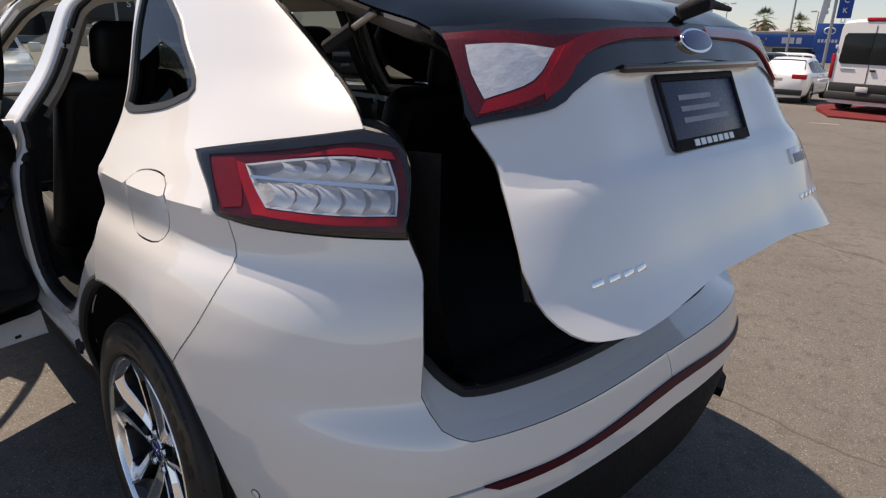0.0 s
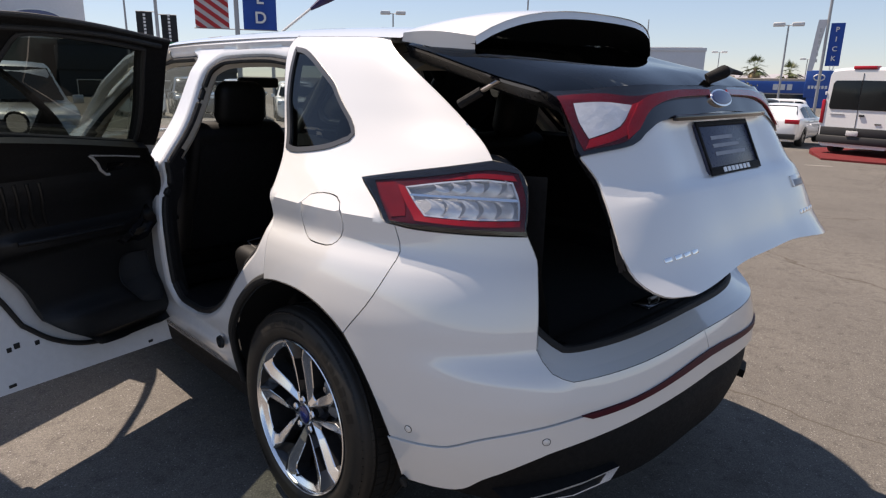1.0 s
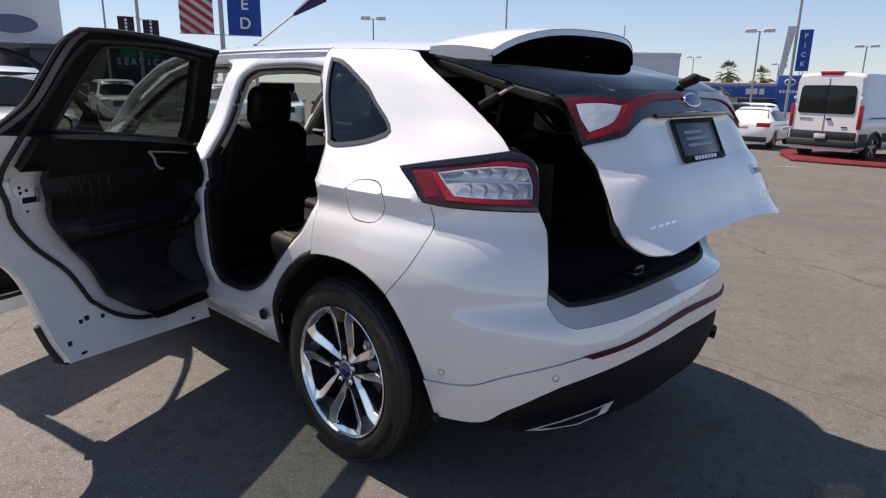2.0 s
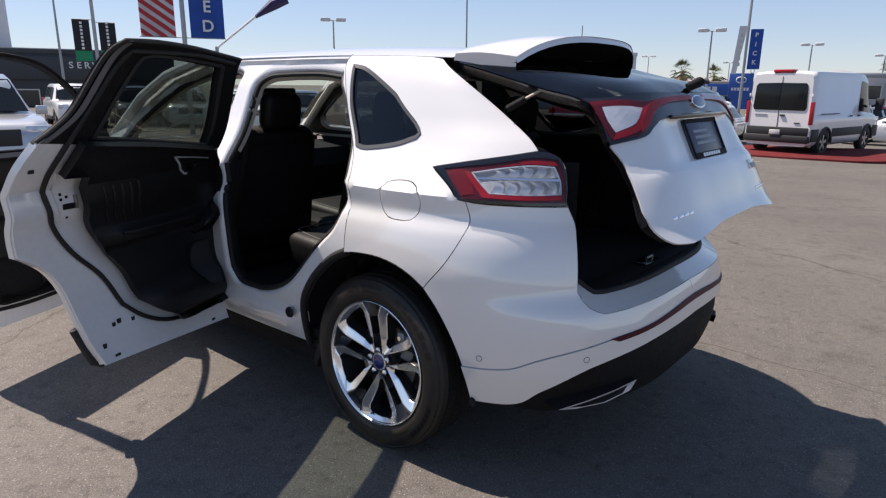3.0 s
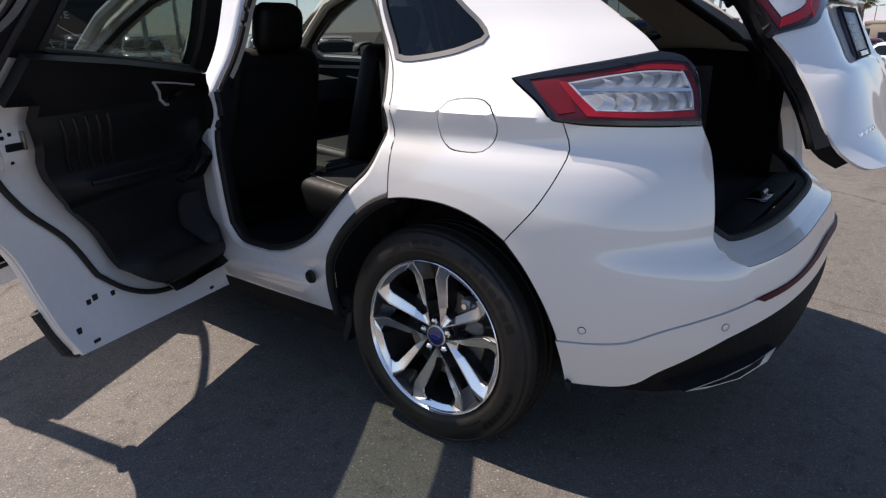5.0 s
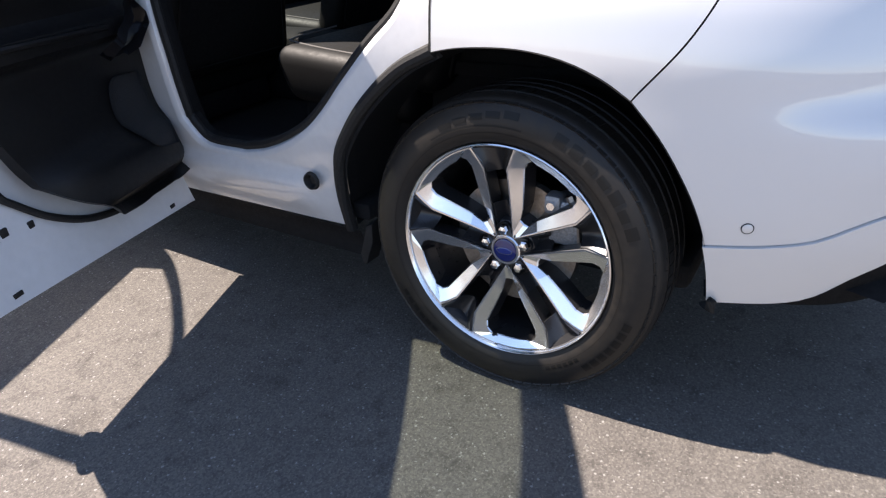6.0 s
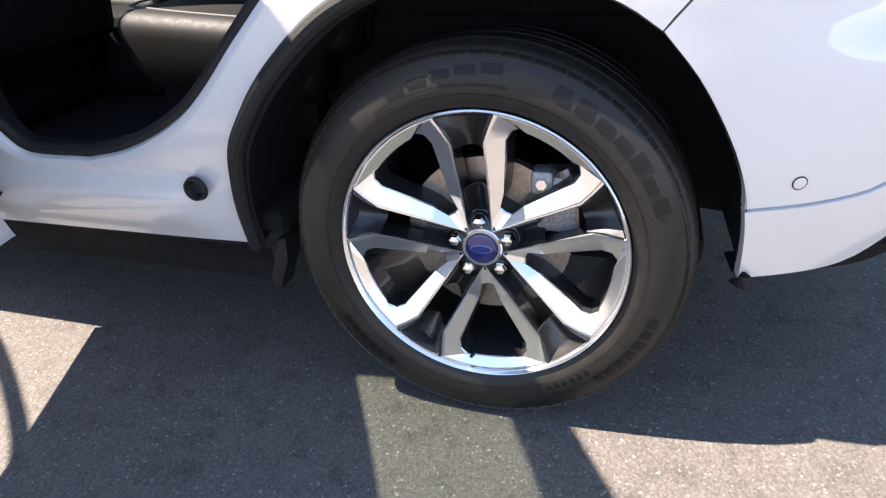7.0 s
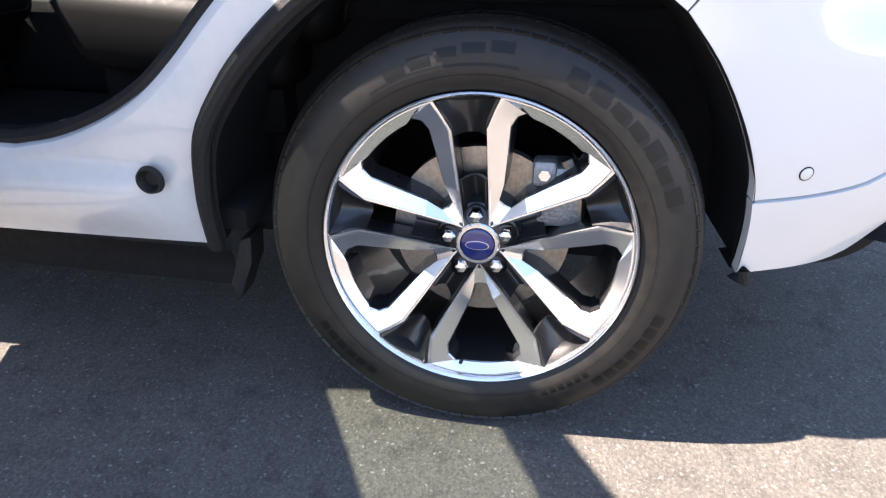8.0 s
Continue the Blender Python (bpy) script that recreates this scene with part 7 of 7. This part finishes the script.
ob, add, h = building("showroom", 8.5, 66, 19.0, 20, 8.0, "tall pale showroom with an oval sign", STUCCO_W, panes=((-7, -1, 0.4, 4.4), (0.5, 8, 0.4, 4.4)))
add("oval_sign", prism([(5.8 + 1.9 * math.cos(k * math.tau / 32), 5.9 + 0.75 * math.sin(k * math.tau / 32)) for k in range(32)], -0.2, 0, "y"), BLUECAP, "plain blue oval sign")
add("oval_rim", prism([(5.8 + 2.05 * math.cos(k * math.tau / 32), 5.9 + 0.88 * math.sin(k * math.tau / 32)) for k in range(32)], -0.12, 0.02, "y"), MARK)
ob, add, h = building("service_building", 21.0, 60, 13.5, 14, 2.42, "low charcoal service building with pale letters", FASCIA_K, panes=((-5.5, -3.2, 0.0, 1.4), (-2.6, -0.3, 0.0, 1.4), (0.3, 2.6, 0.0, 1.4), (3.2, 5.5, 0.0, 1.4)), fascia=(2.2, 3.95, FASCIA_K))
for k, ch in enumerate("SERVICE"):
    lettering(ch, 0.70, MARK, (-0.75 + 0.56 * k, -0.30, 3.10), ob)
ob, add, h = building("white_hall", 57.3, 74, 22, 25, 2.9, "large plain pale hall behind the lot", STUCCO_W, (-1.38, -1.55), 0)
for k in range(7):
    add("writing_bar", box(7.4 + 0.34 * k, 7.62 + 0.34 * k, -0.12, 0, 2.25, 2.65), FASCIA_K)
ob, add, h = building("blue_dealership", 71.0, 105, 19, 14, 0.55, "low dealership with a blue fascia", STUCCO_T, (-1.38, -1.55), 0, panes=((-8, -2, 0.1, 1.3), (-1, 8, 0.1, 1.3)), fascia=(1.45, 3.1, FASCIA_B))
for k in range(3):
    add("writing_bar", box(0.0 + 0.9 * k, 0.65 + 0.9 * k, -0.4, -0.2, 1.9, 2.7), MARK)
building("tan_block", 66.3, 110, 7, 10, 0.75, "small tan block beside the dealership", STUCCO_T, (-1.38, -1.55))
x, y, z = ground_at(74.2, 88)
ob = thing("blue_sign", (x, y, z), "square blue sign with a pale oval mark", "sign", "", -74.2)
add = local(ob)
add("sign_board", box(-1.35, 1.35, -0.2, 0.2, 1.2, 4.25, 0.05), FASCIA_B)
add("sign_post", box(-1.0, 1.0, -0.12, 0.12, 0, 1.25), FASCIA_B)
add("oval_mark", tube([(0.55 * math.cos(k * math.tau / 24), -0.24, 3.45 + 0.34 * math.sin(k * math.tau / 24)) for k in range(24)], 0.07, 6, True), MARK)
for k in range(6):
    add("writing_bar", box(-1.0 + 0.34 * k, -0.76 + 0.34 * k, -0.23, -0.2, 2.2, 2.55), MARK)
building("grey_modern_block", 82.3, 70, 4.2, 8, 1.15, "grey flat-roofed block with dark windows", mat("grey_panel", (0.30, 0.31, 0.33), 0.6, vary=0.1, spread=0.6), panes=((-1.6, 1.6, 1.6, 2.8),))
building("tan_wall_block", 87.2, 95, 9, 6, 0.15, "low tan building at the lot's far side", STUCCO_T, panes=((-3, -1, 0.4, 1.4), (0, 2.5, 0.4, 1.4)))

# plants
BARK = mat("palm_bark", (0.22, 0.16, 0.11), 0.95, bump=0.8, scale=30, vary=0.4, spread=4)
FROND = mat("palm_frond", (0.085, 0.105, 0.035), 0.6, vary=0.4, spread=3)
DRY = mat("dry_frond", (0.25, 0.18, 0.09), 0.9, vary=0.3, spread=3)
LEAF = mat("yellow_green_leaf", (0.13, 0.13, 0.035), 0.7, vary=0.4, spread=2)


def palm(az, d, el, size, seed, c=(-2.70, -1.71)):
    rng = random.Random(seed)
    x, y, z = ground_at(az, d, c)
    h = 1.485 + d * math.tan(radians(el)) - z
    ob = thing("fan_palm", (x, y, z), "tall palm with a shaggy trunk and green fan crown", "palm tree", "palms", rng.uniform(0, 360))
    add = local(ob)
    n = 12
    add("trunk", tube([(0.12 * math.sin(k * 0.4), 0, h * k / n) for k in range(n + 1)], [0.26 - 0.10 * k / n + 0.02 * (k % 2) for k in range(n + 1)], 10), BARK)
    top = Vector((0.12 * math.sin(n * 0.4), 0, h))
    for name, count, m, lo, hi in (("crown", 34, FROND, -15, 80), ("dry_skirt", 12, DRY, -75, -35)):
        bm = bmesh.new()
        for k in range(count):
            a, e = rng.uniform(0, math.tau), radians(rng.uniform(lo, hi))
            L = size * rng.uniform(0.75, 1.05) * (0.7 if name != "crown" else 1)
            dirv = Vector((math.cos(a) * math.cos(e), math.sin(a) * math.cos(e), math.sin(e)))
            side = Vector((-math.sin(a), math.cos(a), 0))
            pts = [top + dirv * L * t + Vector((0, 0, -0.42 * L * t * t * math.cos(e))) for t in (0, 0.25, 0.5, 0.75, 1.0)]
            for i in range(4):
                w = 0.02
                q = [pts[i] - side * w, pts[i] + side * w, pts[i + 1] + side * w, pts[i + 1] - side * w]
                bm.faces.new([bm.verts.new(v) for v in q])
            # leaflets fan out over the outer half
            hub_ = pts[2]
            for j in range(11):
                f = (j - 5) / 5
                tip = hub_ + (pts[4] - pts[2]) * (1.05 - 0.45 * abs(f)) + side * f * L * 0.45 + Vector((0, 0, -0.16 * L * abs(f) + rng.uniform(-0.05, 0.05)))
                mid_ = (hub_ + tip) / 2
                s2 = side * 0.05 * size / 1.6
                bm.faces.new([bm.verts.new(v) for v in (hub_, mid_ + s2, tip, mid_ - s2)])
        add(name, bm, m, smooth=False)


for i, (az, d, el, s_, c_) in enumerate(((69.6, 115, 1.35, 2.6, (-1.38, -1.55)), (72.0, 118, 1.0, 2.5, (-1.38, -1.55)), (84.2, 100, 1.75, 2.0, (-2.70, -1.71)), (86.6, 104, 1.2, 2.0, (-2.70, -1.71)), (89.5, 80, 1.4, 2.2, (-2.70, -1.71)))):
    palm(az, d, el, s_, i, c_)


def tree(az, d, top, wide, seed, c=(-1.38, -1.55)):
    rng = random.Random(seed)
    x, y, z = ground_at(az, d, c)
    h = 1.485 + d * math.tan(radians(top)) - z
    ob = thing("small_tree", (x, y, z), "small yellow-green tree at the lot's edge", "tree", "small trees")
    add = local(ob)
    tr = add("trunk", tube([(0, 0, 0), (0.05, 0, h * 0.3), (0, 0.05, h * 0.55)], [0.12, 0.09, 0.06], 8), BARK)
    tips = []
    for k in range(7):
        a = k * math.tau / 7 + rng.uniform(-0.3, 0.3)
        tip = Vector((math.cos(a) * wide * 0.32, math.sin(a) * wide * 0.32, h * rng.uniform(0.6, 0.85)))
        tips.append(tip)
        add("limb", tube([(0, 0, h * 0.35), tip * 0.6 + Vector((0, 0, h * 0.15)), tip], [0.06, 0.04, 0.02], 6), BARK)
    bm = bmesh.new()
    for k in range(900):
        t = tips[rng.randrange(7)]
        p = t + Vector((rng.gauss(0, 1), rng.gauss(0, 1), rng.gauss(0, 0.9))) * wide * 0.13
        a, b = Vector((rng.gauss(0, 1), rng.gauss(0, 1), rng.gauss(0, 1))).normalized() * 0.16, Vector((rng.gauss(0, 1), rng.gauss(0, 1), rng.gauss(0, 1))).normalized() * 0.09
        bm.faces.new([bm.verts.new(v) for v in (p - a, p + b, p + a, p - b)])
    add("crown", bm, LEAF, smooth=False)


for k, (az, d, top, wide) in enumerate(((67.2, 98, 0.15, 3.2), (68.6, 96, 0.0, 3.6), (65.9, 100, -0.1, 2.4))):
    tree(az, d, top, wide, 40 + k)

# far hills
HILL = mat("hazy_hill", (0.30, 0.29, 0.31), 1.0, vary=0.1, spread=0.004)
bm = bmesh.new()


def hill(u, v):
    az = 60 + 75 * u
    e = 1.0 + 0.5 * noise.noise((az * 0.11, 3.1, 0)) + 0.35 * noise.noise((az * 0.35, 7.7, 0)) + (0.6 if 79 < az < 82.5 else 0) * math.sin((az - 79) / 3.5 * math.pi if 79 < az < 82.5 else 0)
    x, y = pol(az, 2200 + 500 * v)
    return (x, y, -8 + (8 + 2200 * math.tan(radians(max(0.2, e)))) * v)


tagged(part("hills", sheet(hill, [k / 150 for k in range(151)], [0, 0.4, 0.75, 1.0]), HILL, None), "hazy bare desert hills on the horizon", "hills", kind="structure")
